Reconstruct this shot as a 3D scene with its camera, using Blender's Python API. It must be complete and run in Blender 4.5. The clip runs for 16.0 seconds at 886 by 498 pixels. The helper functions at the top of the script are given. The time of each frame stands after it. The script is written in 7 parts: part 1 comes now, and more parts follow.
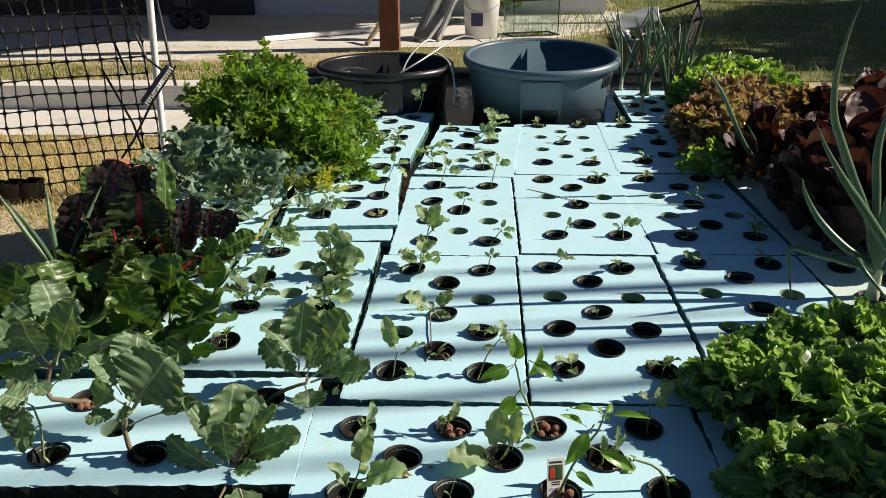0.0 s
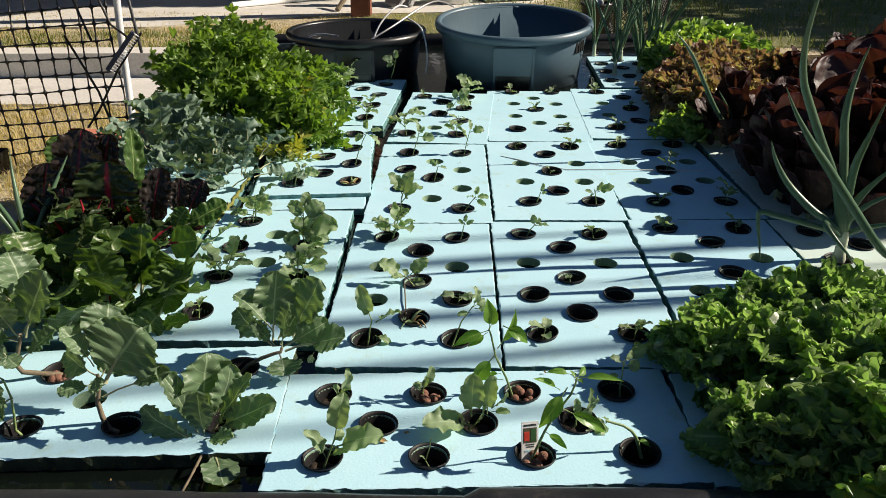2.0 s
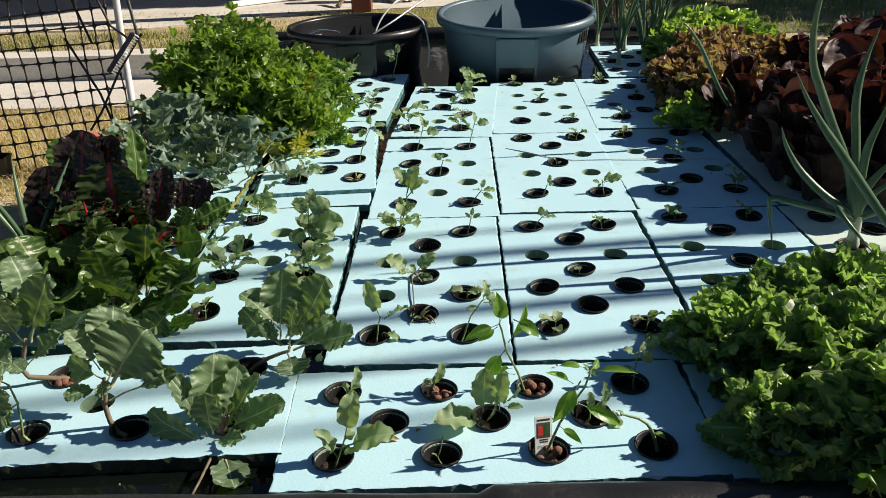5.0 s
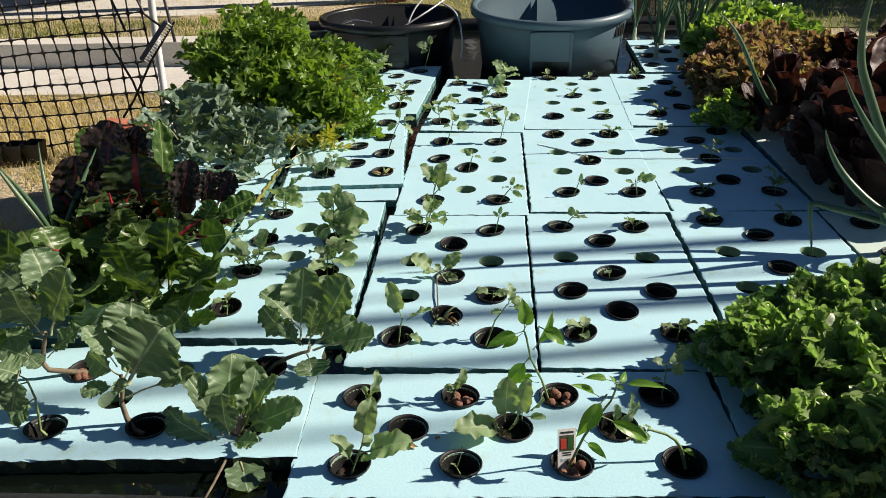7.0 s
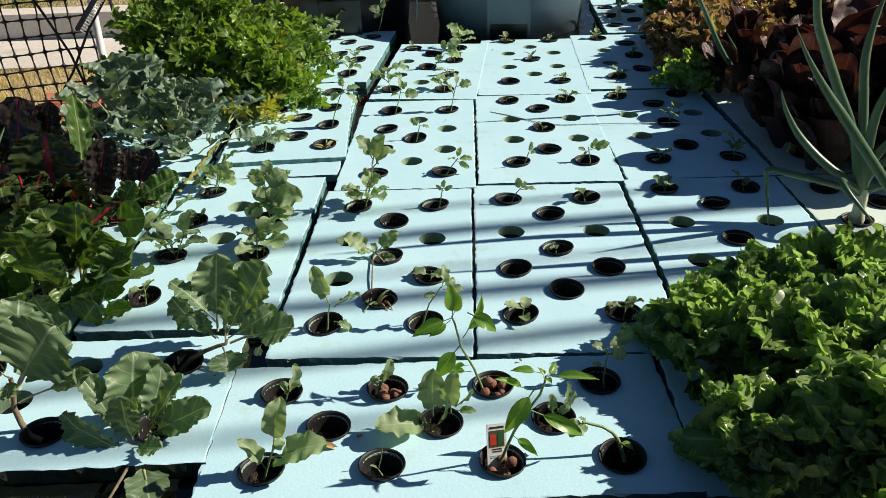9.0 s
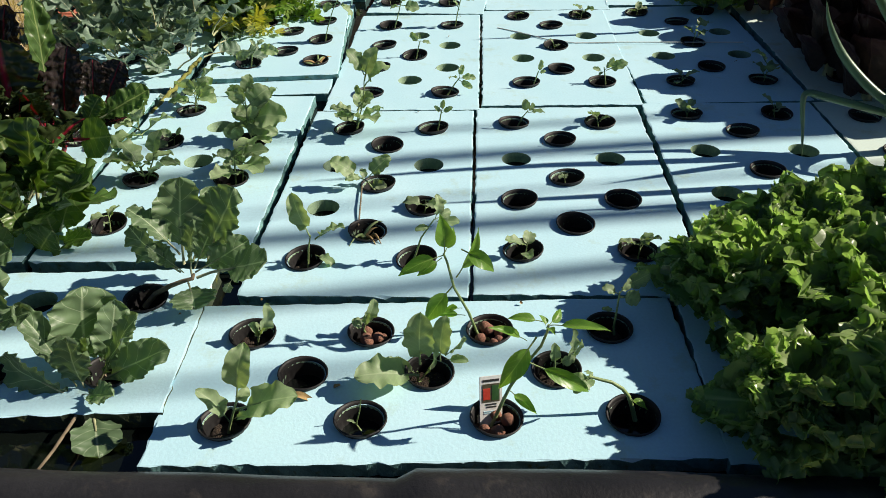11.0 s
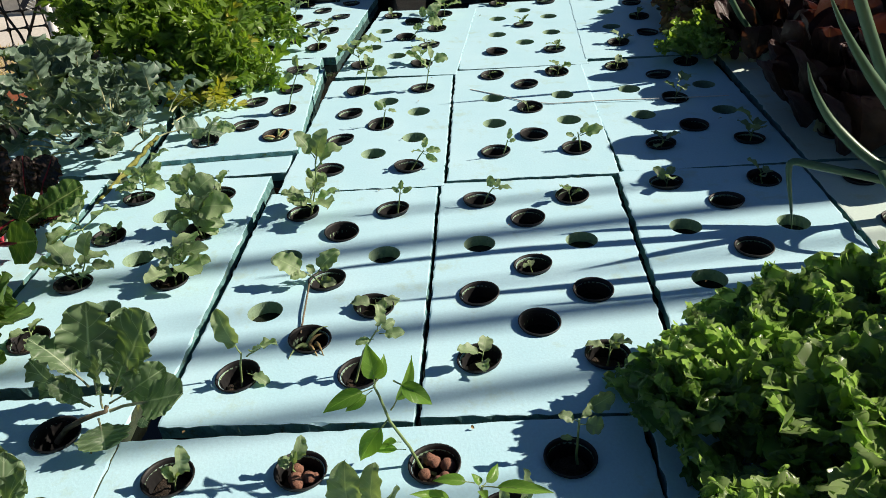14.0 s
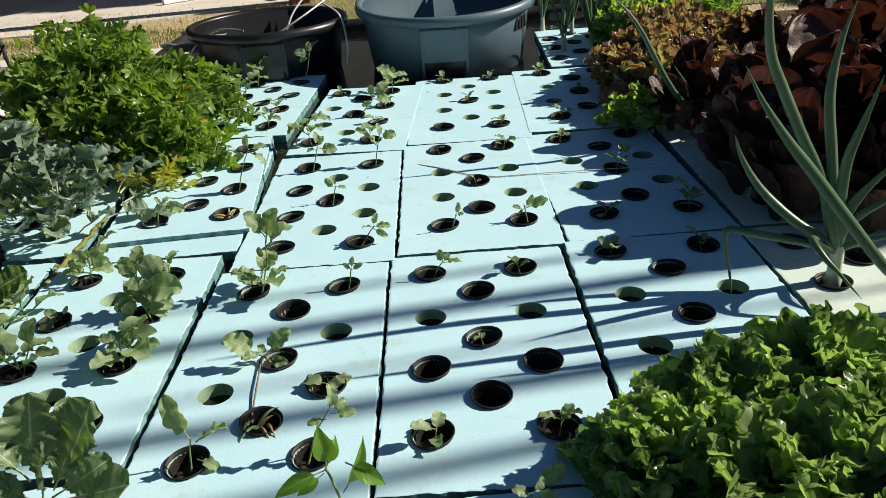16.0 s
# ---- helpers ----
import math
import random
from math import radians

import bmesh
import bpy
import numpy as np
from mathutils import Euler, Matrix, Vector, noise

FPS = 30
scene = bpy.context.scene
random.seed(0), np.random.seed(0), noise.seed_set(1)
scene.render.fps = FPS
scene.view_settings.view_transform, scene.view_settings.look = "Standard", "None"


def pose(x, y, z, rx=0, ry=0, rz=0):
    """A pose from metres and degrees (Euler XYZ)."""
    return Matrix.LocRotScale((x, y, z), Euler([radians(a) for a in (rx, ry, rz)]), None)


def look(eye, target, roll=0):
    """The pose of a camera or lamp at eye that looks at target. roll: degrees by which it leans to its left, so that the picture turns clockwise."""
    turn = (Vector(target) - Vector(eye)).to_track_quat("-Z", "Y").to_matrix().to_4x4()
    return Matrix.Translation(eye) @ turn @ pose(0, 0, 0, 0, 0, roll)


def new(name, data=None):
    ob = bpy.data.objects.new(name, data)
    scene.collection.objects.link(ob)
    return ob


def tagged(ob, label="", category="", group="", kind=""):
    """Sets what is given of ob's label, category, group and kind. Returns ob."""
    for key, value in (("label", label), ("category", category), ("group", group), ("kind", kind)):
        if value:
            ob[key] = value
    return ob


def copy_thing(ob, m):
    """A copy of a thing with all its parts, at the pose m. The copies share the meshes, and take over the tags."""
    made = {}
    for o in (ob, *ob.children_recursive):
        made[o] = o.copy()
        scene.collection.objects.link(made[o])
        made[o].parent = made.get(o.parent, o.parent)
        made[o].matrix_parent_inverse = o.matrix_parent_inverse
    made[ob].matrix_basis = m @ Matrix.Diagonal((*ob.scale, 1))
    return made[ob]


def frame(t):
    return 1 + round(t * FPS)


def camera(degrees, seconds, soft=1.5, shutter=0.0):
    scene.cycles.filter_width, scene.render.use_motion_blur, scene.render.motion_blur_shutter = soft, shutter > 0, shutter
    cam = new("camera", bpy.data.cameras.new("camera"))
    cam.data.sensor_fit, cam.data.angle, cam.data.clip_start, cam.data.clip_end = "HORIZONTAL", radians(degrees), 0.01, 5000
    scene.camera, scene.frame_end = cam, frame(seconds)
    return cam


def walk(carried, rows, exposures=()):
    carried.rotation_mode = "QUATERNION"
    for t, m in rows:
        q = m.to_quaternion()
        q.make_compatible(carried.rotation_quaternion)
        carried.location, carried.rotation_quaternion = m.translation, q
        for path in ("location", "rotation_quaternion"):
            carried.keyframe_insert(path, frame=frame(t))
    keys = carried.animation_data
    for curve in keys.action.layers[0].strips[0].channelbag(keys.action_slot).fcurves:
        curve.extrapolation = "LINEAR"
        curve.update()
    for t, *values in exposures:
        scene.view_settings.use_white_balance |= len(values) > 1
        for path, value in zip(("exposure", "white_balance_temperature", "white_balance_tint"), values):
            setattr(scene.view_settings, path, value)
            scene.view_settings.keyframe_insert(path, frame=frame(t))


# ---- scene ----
cam = camera(59.7, 16.0, soft=0.6)
PATH = [
    (0, (-0.233, -1.221, 0.702), (-0.329, 0.621, -0.071), -0.3),
    (0.5, (-0.227, -1.238, 0.704), (-0.305, 0.607, -0.066), -0.2),
    (1, (-0.226, -1.24, 0.703), (-0.312, 0.591, -0.098), -0.3),
    (1.5, (-0.228, -1.233, 0.703), (-0.296, 0.586, -0.126), -0.4),
    (2, (-0.231, -1.221, 0.699), (-0.261, 0.59, -0.148), -0.1),
    (2.5, (-0.235, -1.208, 0.69), (-0.247, 0.595, -0.175), -0.0),
    (3, (-0.242, -1.203, 0.695), (-0.258, 0.615, -0.138), -0.6),
    (3.5, (-0.24, -1.2, 0.69), (-0.281, 0.629, -0.118), -1.7),
    (4, (-0.236, -1.206, 0.693), (-0.282, 0.619, -0.124), -1.5),
    (6.3, (-0.23, -1.2, 0.685), (-0.294, 0.589, -0.209), -2.4),
    (6.5, (-0.228, -1.19, 0.685), (-0.311, 0.599, -0.205), -2.2),
    (7, (-0.226, -1.168, 0.691), (-0.351, 0.625, -0.188), -1.4),
    (7.5, (-0.222, -1.159, 0.68), (-0.311, 0.627, -0.215), -0.6),
    (8, (-0.211, -1.149, 0.681), (-0.245, 0.627, -0.238), -0.4),
    (8.5, (-0.19, -1.12, 0.672), (-0.221, 0.649, -0.262), -1.0),
    (9, (-0.151, -1.078, 0.667), (-0.229, 0.677, -0.289), -2.2),
    (9.5, (-0.113, -1.044, 0.65), (-0.25, 0.676, -0.36), -3.0),
    (9.7, (-0.093, -1.028, 0.648), (-0.251, 0.674, -0.391), -3.5),
    (11.8, (-0.158, -0.895, 0.585), (-0.23, 0.749, -0.551), -0.8),
    (12, (-0.139, -0.866, 0.585), (-0.276, 0.769, -0.559), -1.6),
    (12.5, (-0.09, -0.833, 0.594), (-0.398, 0.791, -0.533), -4.3),
    (13, (-0.044, -0.84, 0.602), (-0.384, 0.761, -0.546), -5.7),
    (13.5, (-0.036, -0.842, 0.632), (-0.245, 0.785, -0.511), -4.9),
    (14, (-0.053, -0.824, 0.623), (-0.191, 0.879, -0.416), -4.6),
    (14.5, (-0.066, -0.806, 0.622), (-0.148, 0.902, -0.414), -3.9),
    (15, (-0.06, -0.811, 0.63), (-0.089, 0.894, -0.415), -3.7),
    (15.5, (-0.056, -0.819, 0.631), (-0.083, 0.937, -0.325), -4.2),
    (16, (-0.043, -0.832, 0.639), (-0.058, 0.957, -0.255), -4.3),
]
walk(cam, [(t, look(e, a, r)) for t, e, a, r in PATH])

# ---- world and sun ----
SUN_EL, SUN_AZ = 33.0, 9.0          # elevation; degrees from +x towards +y
sun_dir = Vector((math.cos(radians(SUN_EL)) * math.cos(radians(SUN_AZ)), math.cos(radians(SUN_EL)) * math.sin(radians(SUN_AZ)), math.sin(radians(SUN_EL))))
world = bpy.data.worlds.new("world")
scene.world = world
world.use_nodes = True
wn = world.node_tree.nodes
sky = wn.new("ShaderNodeTexSky")
sky.sky_type, sky.sun_disc = "NISHITA", False
sky.sun_elevation, sky.sun_rotation = radians(SUN_EL), radians(90 - SUN_AZ)
world.node_tree.links.new(sky.outputs[0], wn["Background"].inputs[0])
sky.ozone_density, sky.dust_density = 6.0, 0.3
wn["Background"].inputs[1].default_value = 0.032
scene.view_settings.exposure = 0.56
sun_data = bpy.data.lights.new("sun", "SUN")
sun_data.energy, sun_data.angle, sun_data.color = 5.0, radians(0.53), (1.0, 0.89, 0.75)
new("sun", sun_data).matrix_world = look(sun_dir * 20, (0, 0, 0))

# ---- materials ----
def nodes_of(name):
    m = bpy.data.materials.new(name)
    m.use_nodes = True
    nt = m.node_tree
    return m, nt.nodes, nt.links, nt.nodes["Principled BSDF"]


def noise_tex(n, l, scale, detail=4.0, coord="Object", rough=0.55, offset=None):
    tc = n.new("ShaderNodeTexCoord")
    t = n.new("ShaderNodeTexNoise")
    t.inputs["Scale"].default_value, t.inputs["Detail"].default_value = scale, detail
    t.inputs["Roughness"].default_value = rough
    l.new(tc.outputs[coord], t.inputs["Vector"])
    return t


def ramp(n, l, src, stops):
    r = n.new("ShaderNodeValToRGB")
    e = r.color_ramp.elements
    while len(e) < len(stops):
        e.new(0.5)
    for k, (p, c) in enumerate(stops):
        e[k].position, e[k].color = p, (*c, 1)
    l.new(src, r.inputs[0])
    return r


def mix_col(n, l, fac, a, b, mode="MIX"):
    m = n.new("ShaderNodeMix")
    m.data_type, m.blend_type = "RGBA", mode
    for sock, v in ((m.inputs[0], fac), (m.inputs[6], a), (m.inputs[7], b)):
        if isinstance(v, (int, float)):
            sock.default_value = v
        elif isinstance(v, tuple):
            sock.default_value = (*v, 1)
        else:
            l.new(v, sock)
    return m.outputs[2]


def surface(name, c1, c2, scale=8.0, fine=120.0, rough=0.7, bump=0.2, metal=0.0, spec=0.5, coord="Object", stain=None, dist=0.002, grainy=0.6):
    """Two-scale procedural surface: broad tone change, fine grain, bump."""
    m, n, l, b = nodes_of(name)
    big = noise_tex(n, l, scale, 5, coord)
    small = noise_tex(n, l, fine, 3, coord)
    col = ramp(n, l, big.outputs[0], [(0.3, c1), (0.7, c2)]).outputs[0]
    grain = ramp(n, l, small.outputs[0], [(0.3, (0.78, 0.78, 0.78)), (0.7, (1.12, 1.12, 1.12))]).outputs[0]
    col = mix_col(n, l, grainy, col, grain, "MULTIPLY")
    if stain:
        st = noise_tex(n, l, scale * 2.3, 6, coord, 0.7)
        k = ramp(n, l, st.outputs[0], [(0.56, (0, 0, 0)), (0.7, (1, 1, 1))]).outputs[0]
        col = mix_col(n, l, k, col, stain)
    l.new(col, b.inputs["Base Color"])
    b.inputs["Roughness"].default_value, b.inputs["Metallic"].default_value = rough, metal
    b.inputs["Specular IOR Level"].default_value = spec
    bp = n.new("ShaderNodeBump")
    bp.inputs["Strength"].default_value, bp.inputs["Distance"].default_value = bump, dist
    l.new(small.outputs[0], bp.inputs["Height"])
    l.new(bp.outputs[0], b.inputs["Normal"])
    return m


def leaf_mat(name, dark, light, vein, trans=0.35, rough=0.45, bumpy=0.3, veins=9.0, rib=0.045, back=None, wrinkle=60.0, side=0.45, patchy=0.6, margin=None, fine=26.0):
    """Leaf: tone by leaf and by patch, pale ribs along the blade's own grid, light let through."""
    m, n, l, b = nodes_of(name)
    out = n["Material Output"]
    info = n.new("ShaderNodeObjectInfo")
    geo = n.new("ShaderNodeNewGeometry")
    uv = n.new("ShaderNodeTexCoord")
    sep = n.new("ShaderNodeSeparateXYZ")
    l.new(uv.outputs["UV"], sep.inputs[0])

    def mth(op, a, c, d=None):
        q = n.new("ShaderNodeMath")
        q.operation = op
        for s, v in zip(q.inputs, (a, c, d)):
            if v is None:
                continue
            if isinstance(v, (int, float)):
                s.default_value = v
            else:
                l.new(v, s)
        return q.outputs[0]

    av = mth("ABSOLUTE", mth("SUBTRACT", sep.outputs[0], 0.5), 0.0)
    ribm = mth("SUBTRACT", 1.0, mth("MULTIPLY", av, 1.0 / rib))
    ribm = mth("MAXIMUM", ribm, 0.0)
    wave = mth("SINE", mth("MULTIPLY", mth("SUBTRACT", sep.outputs[1], mth("MULTIPLY", av, 0.55)), veins * 6.283), 0.0)
    wave = mth("POWER", mth("MAXIMUM", wave, 0.0), fine)
    mask = mth("MINIMUM", mth("ADD", ribm, mth("MULTIPLY", wave, side)), 1.0)
    patch = noise_tex(n, l, 28.0, 4)
    tone = mth("ADD", mth("MULTIPLY_ADD", patch.outputs[0], patchy, 0.3 - patchy * 0.5), mth("MULTIPLY", mth("ADD", info.outputs["Random"], geo.outputs["Random Per Island"]), 0.28))
    col = ramp(n, l, tone, [(0.25, dark), (0.85, light)]).outputs[0]
    if margin:
        edge = mth("ADD", mth("MULTIPLY_ADD", sep.outputs[1], 2.4, -1.55), mth("MULTIPLY_ADD", patch.outputs[0], 1.6, -0.7))
        edge = mth("MINIMUM", mth("MAXIMUM", edge, 0.0), 1.0)
        col = mix_col(n, l, edge, col, margin)
    col = mix_col(n, l, mask, col, vein)
    l.new(col, b.inputs["Base Color"])
    b.inputs["Roughness"].default_value = rough
    b.inputs["Specular IOR Level"].default_value = 0.4
    wr = noise_tex(n, l, wrinkle, 3)
    h = mth("SUBTRACT", mth("MULTIPLY", wr.outputs[0], 0.8), mth("MULTIPLY", mask, 0.4))
    bp = n.new("ShaderNodeBump")
    bp.inputs["Strength"].default_value, bp.inputs["Distance"].default_value = bumpy, 0.004
    l.new(h, bp.inputs["Height"])
    l.new(bp.outputs[0], b.inputs["Normal"])
    tr = n.new("ShaderNodeBsdfTranslucent")
    tc = mix_col(n, l, 1.0, col, back or (1.5, 1.6, 0.5), "MULTIPLY")
    l.new(tc, tr.inputs[0])
    mx = n.new("ShaderNodeMixShader")
    mx.inputs[0].default_value = trans
    l.new(b.outputs[0], mx.inputs[1])
    l.new(tr.outputs[0], mx.inputs[2])
    l.new(mx.outputs[0], out.inputs[0])
    return m


M_FOAM = surface("foam_blue", (0.45, 0.72, 0.82), (0.54, 0.79, 0.88), 5, 260, 0.6, 0.14, spec=0.3, stain=(0.44, 0.63, 0.60), grainy=0.24)
m, n, l, b = nodes_of("clear_grey_plastic")
b.inputs["Base Color"].default_value = (0.75, 0.78, 0.80, 1)
b.inputs["Transmission Weight"].default_value = 0.7
b.inputs["Roughness"].default_value = 0.3
M_CLEAR = m
# cream tone of sunlit foam is put into this colour; stains are algae
M_FOAMPALE = surface("sunlit_cream_foam", (0.56, 0.70, 0.66), (0.66, 0.76, 0.68), 5, 260, 0.65, 0.1, spec=0.3, stain=(0.52, 0.56, 0.36), grainy=0.2)
M_MOSS = surface("yellow_algae", (0.11, 0.12, 0.02), (0.26, 0.26, 0.06), 60, 300, 0.9, 0.6, stain=(0.04, 0.05, 0.012))
# sawn sides: shade between rafts is put into the dark teal; stains are algae
M_FOAMEDGE = surface("shaded_cut_edge", (0.06, 0.17, 0.17), (0.18, 0.36, 0.36), 30, 300, 0.8, 0.5, stain=(0.10, 0.12, 0.02))
# near-black edge of the left raft, with yellow-green algae stains
M_FOAMDARK = surface("dark_foam_edge", (0.012, 0.022, 0.012), (0.05, 0.075, 0.04), 40, 300, 0.85, 0.6, stain=(0.10, 0.11, 0.02))
M_HOLE = surface("foam_hole_wall", (0.17, 0.28, 0.19), (0.30, 0.42, 0.27), 40, 300, 0.85, 0.5, stain=(0.12, 0.16, 0.03))
M_POT = surface("black_pot_plastic", (0.004, 0.004, 0.005), (0.010, 0.009, 0.009), 60, 400, 0.6, 0.1, stain=(0.018, 0.014, 0.011))
M_SOIL = surface("potting_plug", (0.015, 0.010, 0.006), (0.06, 0.04, 0.025), 90, 500, 0.95, 0.9, dist=0.006)
M_CLAY = surface("fired_clay", (0.16, 0.07, 0.045), (0.30, 0.15, 0.10), 70, 600, 0.9, 0.5)
M_WATER, n_, l_, b_ = nodes_of("dark_water")
b_.inputs["Base Color"].default_value = (0.004, 0.006, 0.005, 1)
b_.inputs["Roughness"].default_value = 0.06
wv = noise_tex(n_, l_, 14, 2)
bp_ = n_.new("ShaderNodeBump")
bp_.inputs["Strength"].default_value, bp_.inputs["Distance"].default_value = 0.15, 0.01
l_.new(wv.outputs[0], bp_.inputs["Height"])
l_.new(bp_.outputs[0], b_.inputs["Normal"])
M_LINER = surface("black_liner", (0.008, 0.008, 0.009), (0.028, 0.028, 0.03), 9, 200, 0.42, 0.25, stain=(0.05, 0.045, 0.04))
M_TUB = surface("grey_blue_plastic", (0.075, 0.125, 0.16), (0.10, 0.155, 0.19), 4, 300, 0.42, 0.06, stain=(0.09, 0.13, 0.15))
M_BTUB = surface("black_tub_plastic", (0.007, 0.008, 0.009), (0.016, 0.017, 0.018), 5, 300, 0.35, 0.06)
M_CONC = surface("concrete", (0.58, 0.55, 0.50), (0.70, 0.67, 0.61), 1.6, 70, 0.9, 0.3, stain=(0.42, 0.39, 0.33))
M_GROUND = surface("dry_lawn", (0.38, 0.31, 0.19), (0.54, 0.45, 0.29), 1.5, 60, 0.95, 0.8, stain=(0.12, 0.13, 0.05), dist=0.02)
M_LAWN = surface("rough_lawn", (0.10, 0.12, 0.035), (0.24, 0.23, 0.09), 2.2, 60, 0.95, 0.8, stain=(0.30, 0.25, 0.13), dist=0.02)
M_WALL = surface("white_stucco", (0.62, 0.62, 0.62), (0.74, 0.74, 0.73), 1.5, 60, 0.85, 0.2)
M_WOOD = surface("stained_post", (0.16, 0.045, 0.022), (0.22, 0.07, 0.035), 12, 90, 0.6, 0.3)
M_ROOF = surface("roof_board", (0.20, 0.15, 0.11), (0.28, 0.21, 0.15), 4, 90, 0.8, 0.3)
M_BLACK = surface("black_plastic", (0.006, 0.006, 0.007), (0.014, 0.014, 0.014), 20, 300, 0.45, 0.1)
M_WHITE = surface("white_plastic", (0.70, 0.70, 0.69), (0.80, 0.80, 0.78), 8, 200, 0.4, 0.05)
M_METAL = surface("galvanised", (0.42, 0.42, 0.42), (0.55, 0.55, 0.55), 25, 300, 0.4, 0.1, metal=0.7)
M_BARK = surface("bark", (0.08, 0.06, 0.045), (0.16, 0.12, 0.09), 12, 60, 0.95, 0.8)
M_TERRA = surface("red_block", (0.38, 0.12, 0.07), (0.48, 0.18, 0.11), 12, 120, 0.9, 0.4)
M_STEM = surface("green_stem", (0.16, 0.24, 0.08), (0.24, 0.32, 0.13), 40, 200, 0.5, 0.1)
M_STEMPALE = surface("pale_stem", (0.30, 0.34, 0.18), (0.42, 0.40, 0.24), 40, 200, 0.6, 0.1)
M_STEMRED = surface("crimson_stem", (0.30, 0.012, 0.03), (0.42, 0.03, 0.05), 40, 200, 0.35, 0.1)
M_WOODY = surface("woody_stem", (0.13, 0.10, 0.065), (0.24, 0.19, 0.12), 60, 200, 0.8, 0.5)
M_DRY = surface("dry_leaf", (0.28, 0.18, 0.07), (0.42, 0.30, 0.13), 60, 300, 0.8, 0.4)
M_BULB = surface("onion_white", (0.40, 0.46, 0.30), (0.58, 0.60, 0.46), 40, 200, 0.45, 0.1)

L_SEED = leaf_mat("seedling_leaf", (0.14, 0.215, 0.115), (0.29, 0.365, 0.21), (0.36, 0.44, 0.27), 0.32, 0.5, 0.12, fine=50.0, rib=0.03)
L_COLL = leaf_mat("collard_leaf", (0.068, 0.120, 0.060), (0.168, 0.245, 0.128), (0.38, 0.46, 0.30), 0.26, 0.44, 0.16, 5, side=0.55, wrinkle=60, patchy=0.3, rib=0.03, fine=70.0)
L_SOFT = leaf_mat("soft_lettuce_leaf", (0.12, 0.22, 0.05), (0.29, 0.42, 0.13), (0.28, 0.37, 0.14), 0.38, 0.3, 0.2, 5, side=0.2)
L_BLUE = leaf_mat("blue_green_leaf", (0.065, 0.115, 0.075), (0.185, 0.26, 0.19), (0.32, 0.39, 0.30), 0.18, 0.45, 0.10, 4, side=0.5, patchy=0.3, rib=0.03, fine=60.0)
L_PEPP = leaf_mat("pepper_leaf", (0.09, 0.20, 0.03), (0.18, 0.32, 0.06), (0.26, 0.40, 0.10), 0.42, 0.32, 0.25, 6)
L_PARS = leaf_mat("parsley_leaf", (0.055, 0.115, 0.018), (0.215, 0.325, 0.07), (0.22, 0.33, 0.08), 0.42, 0.30, 0.2, 4, side=0.25)
L_YELL = leaf_mat("yellowing_leaf", (0.28, 0.29, 0.05), (0.44, 0.41, 0.09), (0.42, 0.40, 0.12), 0.4, 0.5, 0.4, 5)
L_LETT = leaf_mat("lettuce_leaf", (0.135, 0.22, 0.072), (0.34, 0.44, 0.18), (0.40, 0.48, 0.24), 0.50, 0.28, 0.2, 5, side=0.12, back=(1.3, 1.55, 0.75), rib=0.02)
# darker green leaves, mixed at random through each head
L_LETD = leaf_mat("dark_lettuce_leaf", (0.07, 0.15, 0.045), (0.15, 0.26, 0.09), (0.17, 0.26, 0.09), 0.32, 0.36, 0.4, 5, side=0.2)
L_SMALL = leaf_mat("pale_lettuce_leaf", (0.17, 0.27, 0.07), (0.34, 0.46, 0.16), (0.40, 0.48, 0.2), 0.46, 0.28, 0.12, 5, side=0.12)
L_OAK = leaf_mat("red_tipped_leaf", (0.13, 0.16, 0.045), (0.45, 0.47, 0.17), (0.38, 0.36, 0.18), 0.48, 0.24, 0.2, 6, back=(1.35, 1.3, 0.65), side=0.1, patchy=1.3, margin=(0.23, 0.12, 0.11))
L_ROM = leaf_mat("dark_red_leaf", (0.018, 0.009, 0.009), (0.062, 0.034, 0.024), (0.07, 0.034, 0.026), 0.24, 0.5, 0.6, 5, rib=0.03, back=(2.0, 1.6, 0.75), wrinkle=80, side=0.1, margin=(0.045, 0.011, 0.015))
L_CHARD = leaf_mat("chard_leaf", (0.016, 0.027, 0.010), (0.040, 0.058, 0.020), (0.42, 0.015, 0.05), 0.10, 0.20, 0.45, 5, rib=0.065, wrinkle=70, side=0.0, patchy=0.2)
L_CHARDR = leaf_mat("purple_chard_leaf", (0.015, 0.011, 0.010), (0.036, 0.026, 0.021), (0.20, 0.010, 0.025), 0.08, 0.17, 0.5, 5, rib=0.04, wrinkle=75, side=0.0, patchy=0.15)
L_CHARDG = leaf_mat("green_chard_leaf", (0.034, 0.078, 0.018), (0.11, 0.185, 0.048), (0.27, 0.33, 0.13), 0.28, 0.34, 0.15, 5, rib=0.035, wrinkle=70, side=0.5, patchy=0.2, fine=40.0)
L_ONION = leaf_mat("onion_leaf", (0.055, 0.12, 0.065), (0.12, 0.195, 0.11), (0.2, 0.3, 0.16), 0.12, 0.32, 0.15, 1, rib=0.01)
L_TREE = leaf_mat("tree_leaf", (0.04, 0.09, 0.015), (0.10, 0.17, 0.03), (0.1, 0.17, 0.04), 0.4, 0.5)


